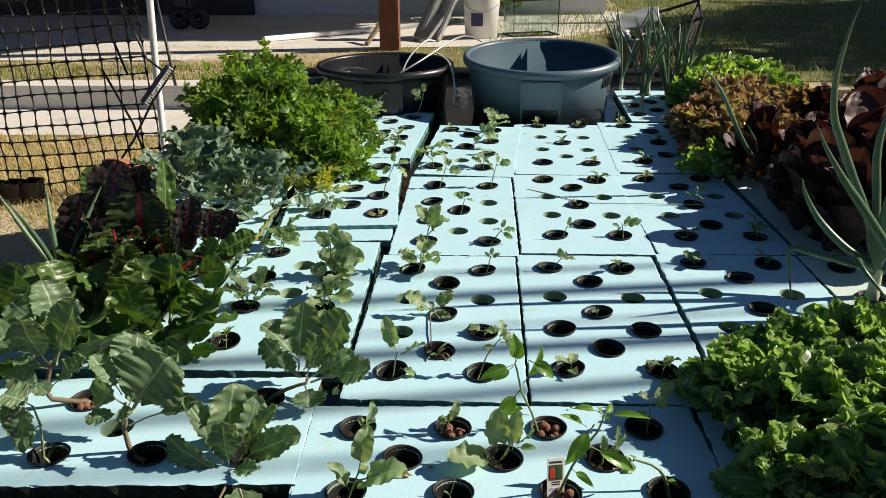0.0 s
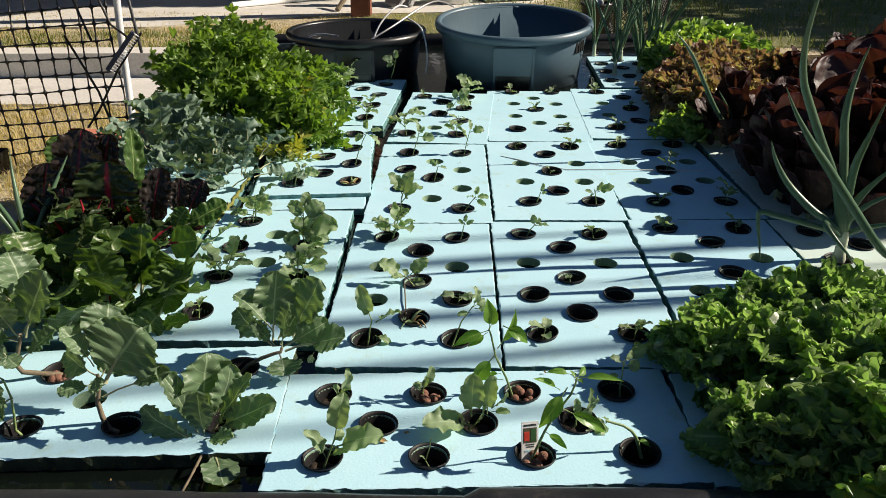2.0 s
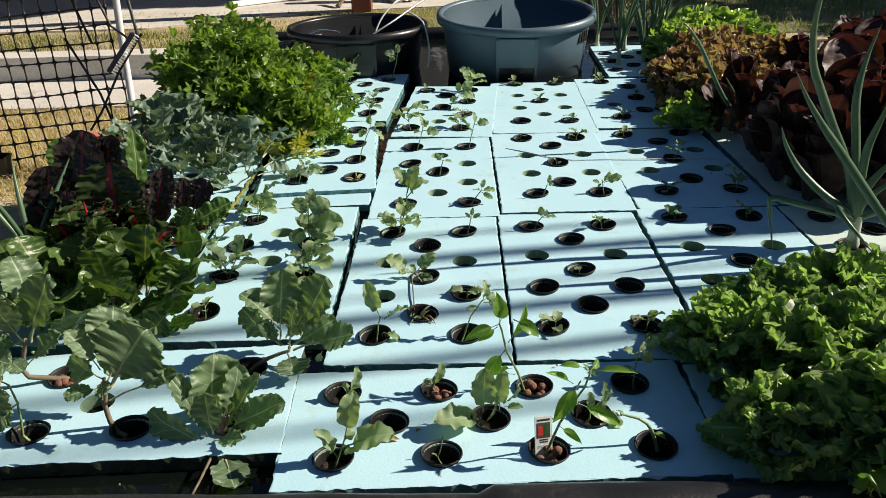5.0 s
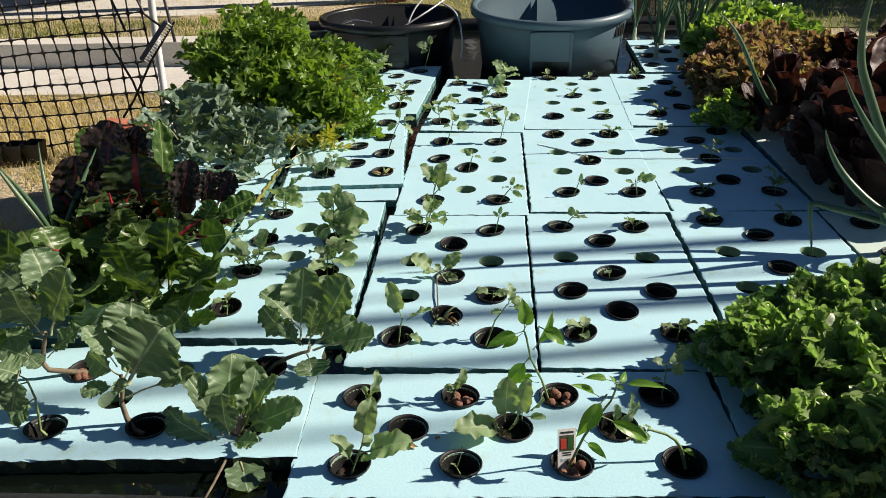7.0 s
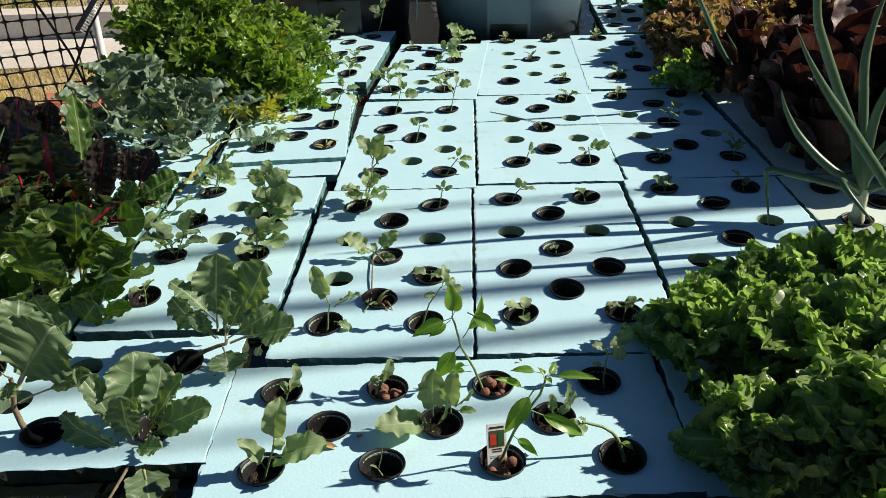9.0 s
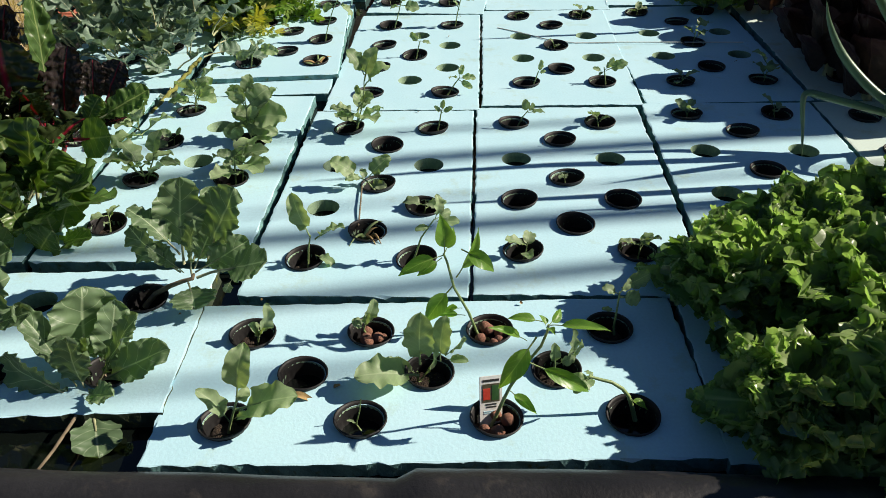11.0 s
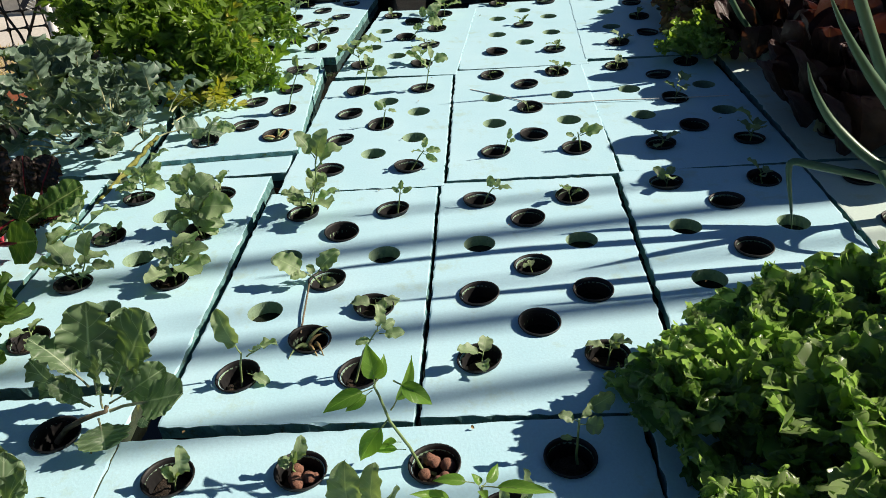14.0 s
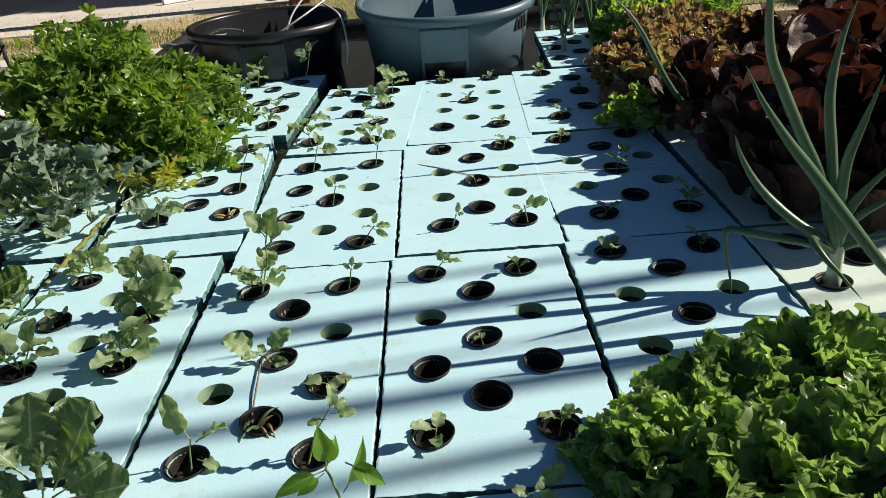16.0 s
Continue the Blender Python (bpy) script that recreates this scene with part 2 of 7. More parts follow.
# ---- mesh tools ----
def mesh(name, verts, faces, mats, smooth=True, mat_ids=None, uvs=None):
    me = bpy.data.meshes.new(name)
    me.from_pydata([tuple(v) for v in verts], [], faces)
    for m in mats if isinstance(mats, (list, tuple)) else [mats]:
        me.materials.append(m)
    if smooth:
        me.polygons.foreach_set("use_smooth", [True] * len(me.polygons))
    if mat_ids:
        me.polygons.foreach_set("material_index", mat_ids)
    if uvs is not None:
        layer = me.uv_layers.new(name="UVMap")
        for lp in me.loops:
            layer.data[lp.index].uv = uvs[lp.vertex_index]
    me.update()
    return me


def part(name, me, parent=None, m=None, label=""):
    ob = new(name, me)
    if parent:
        ob.parent = parent
    if m is not None:
        ob.matrix_basis = m
    if label:
        ob["label"] = label
    return ob


def empty(name, m, label, category, group="", kind=""):
    ob = new(name)
    ob.empty_display_size = 0.02
    ob.matrix_basis = m
    return tagged(ob, label, category, group, kind)


def tube_geo(pts, radii, seg=8, cap=True):
    """A bent tapered tube through points."""
    pts = [Vector(p) for p in pts]
    V, F = [], []
    a = None
    for i, p in enumerate(pts):
        d = (pts[min(i + 1, len(pts) - 1)] - pts[max(i - 1, 0)]).normalized()
        a = d.orthogonal() if a is None else a - d * a.dot(d)
        a.normalize()
        b = d.cross(a)
        r = radii[i] if isinstance(radii, (list, tuple)) else radii
        for k in range(seg):
            t = 2 * math.pi * k / seg
            V.append(p + a * (r * math.cos(t)) + b * (r * math.sin(t)))
    for i in range(len(pts) - 1):
        for k in range(seg):
            k2 = (k + 1) % seg
            F.append((i * seg + k, i * seg + k2, (i + 1) * seg + k2, (i + 1) * seg + k))
    if cap:
        F.append(tuple(range(seg)))
        F.append(tuple(reversed(range((len(pts) - 1) * seg, len(pts) * seg))))
    return V, F


def arc_pts(base, heading, lean0, lean1, length, n=8, twist=0.0):
    """Points of a stalk that leaves base at lean0 degrees from upright and ends at lean1."""
    p = Vector(base)
    out = [p.copy()]
    for i in range(n):
        a = radians(lean0 + (lean1 - lean0) * (i + 0.5) / n)
        h = radians(heading + twist * i / n)
        p = p + Vector((math.sin(a) * math.cos(h), math.sin(a) * math.sin(h), math.cos(a))) * (length / n)
        out.append(p.copy())
    return out


def lathe_geo(profile, seg=32, close=False):
    V, F = [], []
    n = len(profile)
    for r, z in profile:
        for k in range(seg):
            t = 2 * math.pi * k / seg
            V.append((r * math.cos(t), r * math.sin(t), z))
    for i in range(n - 1 if not close else n):
        j = (i + 1) % n
        for k in range(seg):
            k2 = (k + 1) % seg
            F.append((i * seg + k, i * seg + k2, j * seg + k2, j * seg + k))
    return V, F


def box_geo(x0, y0, z0, x1, y1, z1, bev=0.0):
    bm = bmesh.new()
    bmesh.ops.create_cube(bm, size=1.0, matrix=Matrix.Translation(((x0 + x1) / 2, (y0 + y1) / 2, (z0 + z1) / 2)) @ Matrix.Diagonal((x1 - x0, y1 - y0, z1 - z0, 1)))
    if bev:
        bmesh.ops.bevel(bm, geom=bm.edges[:], offset=bev, segments=2, affect="EDGES")
    bm.verts.index_update()
    V = [v.co.copy() for v in bm.verts]
    F = [tuple(v.index for v in f.verts) for f in bm.faces]
    bm.free()
    return V, F


def join_geo(*geos):
    V, F = [], []
    for v, f in geos:
        o = len(V)
        V += list(v)
        F += [tuple(i + o for i in q) for q in f]
    return V, F


def moved(geo, m):
    return [m @ Vector(v) for v in geo[0]], geo[1]


# ---- leaves ----
def profile_round(u):
    return max(0.0, math.sin(math.pi * min(1, u ** 0.85))) ** 0.5


def profile_lance(u):
    return max(0.0, math.sin(math.pi * u ** 0.72)) ** 1.05 * (1 - 0.25 * u)


def profile_collard(u):
    return (0.16 + 0.84 * math.sin(min(1.0, u / 0.45) * math.pi / 2) ** 1.2) * max(0.0, 1 - max(0, (u - 0.5) / 0.5) ** 2.2) ** 0.5


def profile_chard(u):
    return (0.35 + 0.65 * math.sin(min(1.0, u / 0.4) * math.pi / 2)) * max(0.0, 1 - max(0, (u - 0.62) / 0.38) ** 2.3) ** 0.5


def leaf_geo(seed, L, W, prof, droop=40, cup=0.25, ruf=0.0, freq=5.0, tooth=0.0, stalk=0.0, nu=10, nv=6, lobes=0.0, stalk_r=0.0016, savoy=0.0, twist=0.0, pucker=1.0, blister=0.0, cells=9.0, frill=0.0):
    """A blade along +y from the origin, arching downwards, with its own (across, along) coordinates; a stalk leads to it."""
    rnd = random.Random(seed)
    ph = [rnd.uniform(0, 6.28) for _ in range(6)]
    V, F, UV = [], [], []
    y, z = stalk, 0.0
    steps = []
    for i in range(nu + 1):
        a = radians(-droop * (i / nu) + droop * 0.3)
        if i:
            y += math.cos(a) * L / nu
            z += math.sin(a) * L / nu
        steps.append((y, z, a))
    sway = rnd.uniform(-0.12, 0.12)
    for i, (y, z, a) in enumerate(steps):
        u = i / nu
        w = max(prof(u), 0.015) * W / 2
        for j in range(nv + 1):
            v = -1 + 2 * j / nv
            s = 1 if v > 0 else -1
            e = abs(v)
            edge = 1 + tooth * e * (0.7 * math.sin(min(freq * 1.4, nu / 5) * 6.28 * u + ph[0] + s) + 0.4 * math.sin(nu / 3.6 * 6.28 * u + ph[4] * s) + 0.12 * (rnd.random() - 0.5))
            if lobes:
                edge *= 1 - lobes * e * (0.5 + 0.5 * math.cos(u * 6.28 * min(2.4 + 0.15 * ph[5], nu / 4) + ph[3]))
            h = cup * w * (e ** 1.4) + ruf * W * (e ** 2) * math.sin(freq * 6.28 * u + ph[1] * s) + ruf * 0.5 * W * e * math.sin(min(freq * 2.3, nu / 4) * 6.28 * u + ph[2] + v * 2)
            h += 0.05 * W * noise.noise(Vector((v * 2.2 + ph[2], u * 4.0, ph[1])))
            if savoy:
                h += savoy * W * (abs(noise.noise(Vector((v * 4.5 * pucker, u * 8.0 * pucker * L / (W * 1.5), ph[0])))) * 2 - 0.4) * min(1, 6 * abs(v))
            if frill:
                h += frill * W * e ** 5 * (math.sin(nu / 5.0 * 6.28 * u + ph[2] * s) + 0.6 * math.sin(nu / 8.3 * 6.28 * u + ph[4] + s))
            if blister:
                d = noise.voronoi(Vector((v * W / L * cells * 0.5 * prof(u) + ph[4], u * cells * 1.15, ph[3])))[0]
                h += blister * W * (min(1.0, (d[1] - d[0]) * 1.6) ** 0.6 - 0.5) * min(1, 5 * abs(v)) * min(1.0, 4 * (1 - e) + 0.25)
            x = v * w * edge + sway * L * u * u
            if twist:
                tw = radians(twist) * u * (1 if ph[5] > 3.14 else -1)
                x, h = (x - sway * L * u * u) * math.cos(tw) - h * math.sin(tw) + sway * L * u * u, (x - sway * L * u * u) * math.sin(tw) + h * math.cos(tw)
            V.append(Vector((x, y - h * math.sin(a) + 0.12 * W * e * (1 - u) * ruf, z + h * math.cos(a))))
            UV.append((0.5 + v * 0.5, u))
    for i in range(nu):
        for j in range(nv):
            p = i * (nv + 1) + j
            F.append((p, p + 1, p + nv + 2, p + nv + 1))
    ids = [0] * len(F)
    if stalk > 0:
        sv, sf = tube_geo([(0, 0, -stalk * 0.08), (0, stalk * 0.5, stalk * 0.02), (0, stalk, 0), (sway * L * 0.1, stalk + L * 0.35, steps[int(nu * 0.35)][1] - stalk_r * 0.6)], [stalk_r * 1.2, stalk_r, stalk_r, stalk_r * 0.5], 6)
        o = len(V)
        V += sv
        UV += [(0.5, 0.0)] * len(sv)
        F += [tuple(k + o for k in q) for q in sf]
        ids += [1] * len(sf)
    return V, F, ids, UV


def lettuce_geo(seed, L, W, waves=3.0, amp=0.10, lobes=18, size=0.016, curl=60.0, half=84, nr=8, na=44, flip=(-70, 80)):
    """A lettuce blade: broadens from its foot to a folded rim that is crowded with small rounded lobes, each curling its own way."""
    rnd = random.Random(seed)
    ph = [rnd.uniform(0, 60) for _ in range(6)]
    c = radians(curl * rnd.uniform(0.2, 1.6)) + 0.05
    lean = rnd.uniform(-0.2, 0.2)

    def blade(q, v):
        a = radians(half * v)
        f1 = noise.noise(Vector((v * waves, 0.8 * q, ph[0])))
        f2 = noise.noise(Vector((v * waves + 31, 0.8 * q, ph[1])))
        reach = L * (0.50 + 0.16 * math.cos(a * 1.1)) * (1 + 0.28 * q * q * noise.noise(Vector((v * waves * 1.6, ph[2], 0))))
        r = q * reach
        x = math.sin(a) * r * W / (L * 1.05)
        y = math.cos(a) * r * 0.85 + 0.40 * L * q
        fold = amp * L * q ** 2.2 * (0.5 + 0.5 * abs(v) ** 0.5)
        h = fold * 2.2 * f1 + 0.4 * x * x / L + 0.10 * L * q * noise.noise(Vector((x * 30, y * 30, ph[3])))
        x, y = x + 1.5 * fold * f2 * math.cos(a) + lean * y * q, y - 1.5 * fold * f2 * math.sin(a)
        b = c * y / L
        return Vector((x, L / c * math.sin(b) + h * math.sin(b), -L / c * (1 - math.cos(b)) + h * math.cos(b)))

    V, F, UV = [], [], []

    def sheet(n1, n2, at):
        o = len(V)
        for i in range(n2 + 1):
            for j in range(n1 + 1):
                p, uv = at(i / n2, -1 + 2 * j / n1)
                V.append(p)
                UV.append(uv)
        for i in range(n2):
            for j in range(n1):
                k = o + i * (n1 + 1) + j
                F.append((k, k + 1, k + n1 + 2, k + n1 + 1))

    sheet(na, nr, lambda q, v: (blade(q, v), (0.5 + 0.5 * v, 0.9 * q)))
    for k in range(lobes):
        v0 = -1 + 2 * (k + 0.5 + rnd.uniform(-0.35, 0.35)) / lobes
        q0 = rnd.choice((0.97, 0.97, 0.97, 0.8))
        foot = blade(q0, v0)
        out = (foot - blade(q0 - 0.08, v0)).normalized()
        along = (blade(q0, v0 + 0.02) - blade(q0, v0 - 0.02)).normalized()
        up = along.cross(out).normalized()
        t = radians(rnd.uniform(*flip))
        d = out * math.cos(t) + up * math.sin(t)
        n = up * math.cos(t) - out * math.sin(t)
        w = radians(rnd.uniform(-35, 35))
        side, n = along * math.cos(w) + n * math.sin(w), n * math.cos(w) - along * math.sin(w)
        s, cup, roll, wob = size * rnd.uniform(0.7, 1.35), rnd.uniform(-1.2, 1.8), rnd.uniform(-0.9, 0.9), rnd.uniform(0, 6.28)

        def lobe(q, v):
            x = v * s * 0.72 * max(0.0, 1 - max(0.0, (q - 0.35) / 0.65) ** 2.2) ** 0.5 * (1 + 0.14 * math.sin(8 * q + wob * (1 if v > 0 else 2)))
            y = s * (1.15 * q - 0.25)
            z = cup * x * x / s + roll * 0.7 * y * y / s + 0.12 * s * math.sin(5 * v + wob) * q
            return foot + side * x + d * (y - 0.3 * abs(roll) * y * y / s) + n * z, (0.5 + 0.5 * v0, 0.85 + 0.15 * q)

        sheet(6, 5, lobe)
    return V, F, UV


def lettuce_set(name, n, mats, seed=1, **kw):
    return [mesh(name, V, F, mats, True, None, UV) for V, F, UV in (lettuce_geo(seed * 19 + k, **kw) for k in range(n))]


def lobed_geo(seed, L):
    """A flat wedge-shaped leaflet, cut into three toothed lobes."""
    rnd = random.Random(seed)
    V, F, UV = [], [], []
    na, nr = 27, 3
    fold, lift = rnd.uniform(-0.3, 0.5), rnd.uniform(-25, 45)
    for i in range(nr + 1):
        q = i / nr
        for j in range(na + 1):
            v = -1 + 2 * j / na
            a = radians(66 * v)
            lobe = abs(((v * 1.5 + 0.5) % 1.0) - 0.5) * 2
            tooth = abs(((v * 7.0 + 0.5) % 1.0) - 0.5) * 2
            r = L * q * (1 - q * (0.36 * lobe ** 1.4 + 0.15 * tooth) - 0.10 * abs(v))
            x, y = math.sin(a) * r * 0.95, math.cos(a) * r
            z = fold * abs(x) + 0.06 * L * math.sin(9 * v + seed) * q * q - math.sin(radians(lift)) * y * y / L
            V.append(Vector((x, y, z)))
            UV.append((0.5 + 0.5 * v, q))
    for i in range(nr):
        for j in range(na):
            o = i * (na + 1) + j
            F.append((o, o + 1, o + na + 2, o + na + 1))
    return V, F, [0] * len(F), UV


def leaf_set(name, n, mats, **kw):
    """n variants of a leaf mesh."""
    seed = kw.pop("seed", 1)
    out = []
    for k in range(n):
        rnd = random.Random(seed * 100 + k)
        q = dict(kw)
        q["droop"] = kw.get("droop", 40) * rnd.uniform(0.55, 1.4)
        q["W"] = kw["W"] * rnd.uniform(0.85, 1.15)
        V, F, ids, UV = leaf_geo(seed * 31 + k, **q)
        out.append(mesh(name, V, F, mats, True, ids, UV))
    return out


def aim(base, heading, lift, roll=0.0, s=1.0):
    """A leaf at base whose +y points to heading (degrees) and rises by lift degrees."""
    return Matrix.Translation(base) @ pose(0, 0, 0, 0, 0, heading - 90) @ pose(0, 0, 0, lift, 0, 0) @ pose(0, 0, 0, 0, roll, 0) @ Matrix.Diagonal((s, s, s, 1))


S_SEED = leaf_set("seedling_leaf", 5, [L_SEED, M_STEM], L=0.036, W=0.025, prof=profile_round, droop=55, cup=0.3, ruf=0.07, freq=2.4, tooth=0.11, stalk=0.010, stalk_r=0.0010, nu=14, seed=2)
S_BIGSEED = leaf_set("young_leaf", 5, [L_SEED, M_STEM], L=0.058, W=0.041, prof=profile_round, droop=60, cup=0.3, ruf=0.08, freq=2.6, tooth=0.085, stalk=0.016, stalk_r=0.0014, nu=18, nv=8, seed=3)
S_COLL = leaf_set("collard_leaf", 8, [L_COLL, M_STEMPALE], L=0.112, W=0.112, prof=profile_collard, droop=30, cup=0.2, ruf=0.05, freq=2.6, tooth=0.04, stalk=0.034, stalk_r=0.0026, nu=44, nv=20, lobes=0.10, frill=0.036, blister=0.008, cells=6.0, seed=4)
S_COLLONG = leaf_set("collard_leaf", 3, [L_COLL, M_STEMPALE], L=0.075, W=0.075, prof=profile_collard, droop=22, cup=0.16, ruf=0.04, freq=3.0, tooth=0.05, stalk=0.072, stalk_r=0.0026, nu=26, nv=12, lobes=0.10, seed=44)
S_BLUE = leaf_set("blue_green_leaf", 10, [L_BLUE, M_STEMPALE], L=0.060, W=0.054, prof=profile_round, droop=45, cup=0.35, ruf=0.09, freq=1.8, tooth=0.06, stalk=0.040, stalk_r=0.0017, nu=26, nv=12, lobes=0.10, frill=0.06, blister=0.012, cells=4.0, seed=5)
S_PEPP = leaf_set("pepper_leaf", 5, [L_PEPP, M_STEM], L=0.06, W=0.026, prof=profile_lance, droop=60, cup=0.4, ruf=0.02, freq=2, stalk=0.015, stalk_r=0.001, nu=10, seed=6)
S_LETT = lettuce_set("lettuce_leaf", 16, [L_LETT], 7, L=0.112, W=0.088, waves=3.6, amp=0.12, lobes=34, size=0.0118, flip=(-35, 115))
S_LETTS = lettuce_set("lettuce_leaf", 10, [L_LETT], 8, L=0.082, W=0.066, waves=3.2, amp=0.12, lobes=26, size=0.0115, curl=45, flip=(-35, 115))
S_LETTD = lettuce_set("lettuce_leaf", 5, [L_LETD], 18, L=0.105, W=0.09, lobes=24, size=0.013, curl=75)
S_SOFT = lettuce_set("soft_lettuce_leaf", 7, [L_SOFT], 17, L=0.105, W=0.09, waves=2.0, amp=0.07, lobes=6, size=0.02, curl=50, flip=(-30, 40))
S_OAK = lettuce_set("red_lettuce_leaf", 10, [L_OAK], 9, L=0.10, W=0.085, waves=3.6, amp=0.12, lobes=24, size=0.0145, curl=60, flip=(-40, 110))
S_ROM = leaf_set("dark_red_leaf", 8, [L_ROM, M_STEMPALE], L=0.17, W=0.105, prof=profile_chard, droop=22, cup=0.3, ruf=0.02, freq=1.6, tooth=0.012, stalk=0.0, nu=30, nv=18, blister=0.032, cells=12.0, frill=0.015, seed=10)
S_CHARD = leaf_set("chard_leaf", 4, [L_CHARD, M_STEMRED], L=0.155, W=0.105, prof=profile_chard, droop=18, cup=0.2, ruf=0.04, freq=3, tooth=0.03, stalk=0.045, stalk_r=0.0042, nu=46, nv=30, blister=0.035, cells=10.0, frill=0.045, seed=11)
S_CHARDR = leaf_set("purple_chard_leaf", 5, [L_CHARDR, M_STEMRED], L=0.15, W=0.10, prof=profile_chard, droop=20, cup=0.2, ruf=0.04, freq=3, tooth=0.04, lobes=0.05, stalk=0.045, stalk_r=0.0042, nu=46, nv=30, blister=0.055, cells=11.0, frill=0.05, seed=12)
S_CHARDQ = leaf_set("stalked_chard_leaf", 1, [L_CHARDG, M_STEMRED], L=0.085, W=0.075, prof=profile_chard, droop=12, cup=0.15, ruf=0.02, freq=2, tooth=0.02, stalk=0.085, stalk_r=0.004, nu=34, nv=20, blister=0.012, cells=7.0, seed=14)
S_CHARDG = leaf_set("green_chard_leaf", 6, [L_CHARDG, M_STEMPALE], L=0.12, W=0.088, prof=profile_chard, droop=22, cup=0.2, ruf=0.06, freq=3.5, tooth=0.022, stalk=0.037, stalk_r=0.003, nu=40, nv=24, blister=0.018, cells=6.0, frill=0.03, seed=13)

S_SMALL = lettuce_set("lettuce_leaf", 6, [L_SMALL], 27, L=0.08, W=0.065, lobes=26, size=0.011, curl=50, flip=(-35, 110))


def parsley_sprig(seed, mat):
    """A stalk with five toothed leaflets."""
    rnd = random.Random(seed)
    V, F, ids, UV = [], [], [], []
    sv, sf = tube_geo([(0, 0, 0), (0, 0.03, 0.004), (0, 0.06, 0)], [0.0012, 0.001, 0.0007], 5)
    V += sv
    F += sf
    ids += [1] * len(sf)
    UV += [(0.5, 0)] * len(sv)
    for y, ang, s in ((0.022, 75, 0.9), (0.022, -75, 0.9), (0.040, 62, 1.0), (0.040, -62, 1.0), (0.056, 0, 1.2)):
        lv, lf, li, lu = lobed_geo(rnd.randrange(9999), 0.027 * s)
        m = Matrix.Translation((0, y, 0.002)) @ pose(0, 0, 0, rnd.uniform(-35, 55), rnd.uniform(-45, 45), ang + rnd.uniform(-25, 25))
        o = len(V)
        V += [m @ v for v in lv]
        F += [tuple(k + o for k in q) for q in lf]
        ids += li
        UV += lu
    return mesh("parsley_sprig", V, F, [mat, M_STEM], True, ids, UV)


S_PARS = [parsley_sprig(40 + k, L_PARS) for k in range(6)]
S_PARSY = [parsley_sprig(60 + k, L_YELL) for k in range(2)]

# ---- ground and setting ----
G0, G1 = -0.28, -0.15
V, F = [], []
for x0, x1, y0, y1, z in ((-60, 60, -30, 3.18, G0), (-60, 60, 3.18, 120, G1)):
    o = len(V)
    V += [(x0, y0, z), (x1, y0, z), (x1, y1, z), (x0, y1, z)]
    F.append((o, o + 1, o + 2, o + 3))
F.append((3, 2, 5, 4))
tagged(part("ground", mesh("ground", V, F, M_GROUND, False)), "dry patchy lawn with a low step", "ground", kind="structure")


def slab(name, corners, z0, z1, mat, label, category, kind="structure"):
    n = len(corners)
    V = [(x, y, z0) for x, y in corners] + [(x, y, z1) for x, y in corners]
    F = [tuple(range(n, 2 * n))] + [(i, (i + 1) % n, n + (i + 1) % n, n + i) for i in range(n)]
    return tagged(part(name, mesh(name, V, F, mat, False)), label, category, kind=kind)


slab("pavement", [(-9, 2.25), (-1.45, 2.55), (-1.45, 3.12), (-9, 2.95)], G0 - 0.1, G0 + 0.012, M_CONC, "pale weathered concrete walkway beside the bed", "walkway")
slab("kerb", [(-9, 2.98), (-1.2, 3.14), (-1.2, 3.32), (-9, 3.16)], G0 - 0.1, G1 + 0.015, M_CONC, "concrete kerb step along the lawn", "kerb")
slab("patio", [(-12, 3.75), (-2.3, 4.05), (-1.3, 4.6), (-0.2, 4.75), (1.2, 6.2), (1.2, 7.3), (-12, 7.3)], G1 - 0.1, G1 + 0.012, M_CONC, "concrete patio slab partly in shade", "patio")

slab("lawn", [(-0.9, 3.4), (9, 3.4), (9, 16), (1.3, 16), (1.3, 6.1), (0.1, 4.78), (-0.9, 4.68)], G1 - 0.1, G1 + 0.006, M_LAWN, "rough green and straw-coloured lawn behind the bed", "lawn")

# bed
water = slab("water", [(-1.16, -0.5), (1.2, -0.5), (1.2, 2.75), (-1.16, 2.75)], -0.2, -0.018, M_WATER, "dark still water under floating rafts", "water")

rnd = random.Random(5)
bed = empty("raised_bed", pose(0, 0, G0), "long raised water bed with a black liner folded over its edges", "raised bed")


def bed_edge(a, b, sag=0.006, n=120, seed=1):
    r = random.Random(seed)
    a, b = Vector(a), Vector(b)
    pts, rad = [], []
    for i in range(n + 1):
        p = a.lerp(b, i / n)
        p.z += sag * noise.noise(Vector((p.x * 4, p.y * 4, seed)))
        pts.append(p)
        step = 0.006 if seed == 1 and p.x > -0.21 else 0.0
        p.z += step
        rad.append(0.031 + step + 0.003 * noise.noise(Vector((p.x * 7, p.y * 7, seed + 5))))
    roll = tube_geo(pts, rad, 16)
    d = (b - a).normalized()
    side = Vector((-d.y, d.x, 0)) * 0.03
    lo = [Vector((q.x, q.y, 0)) for q in (a - side, b - side, b + side, a + side)]
    wall = [(q.x, q.y, 0.0) for q in lo] + [(q.x, q.y, a.z) for q in lo]
    wf = [(0, 1, 5, 4), (1, 2, 6, 5), (2, 3, 7, 6), (3, 0, 4, 7)]
    return join_geo(roll, (wall, wf))


H = -G0
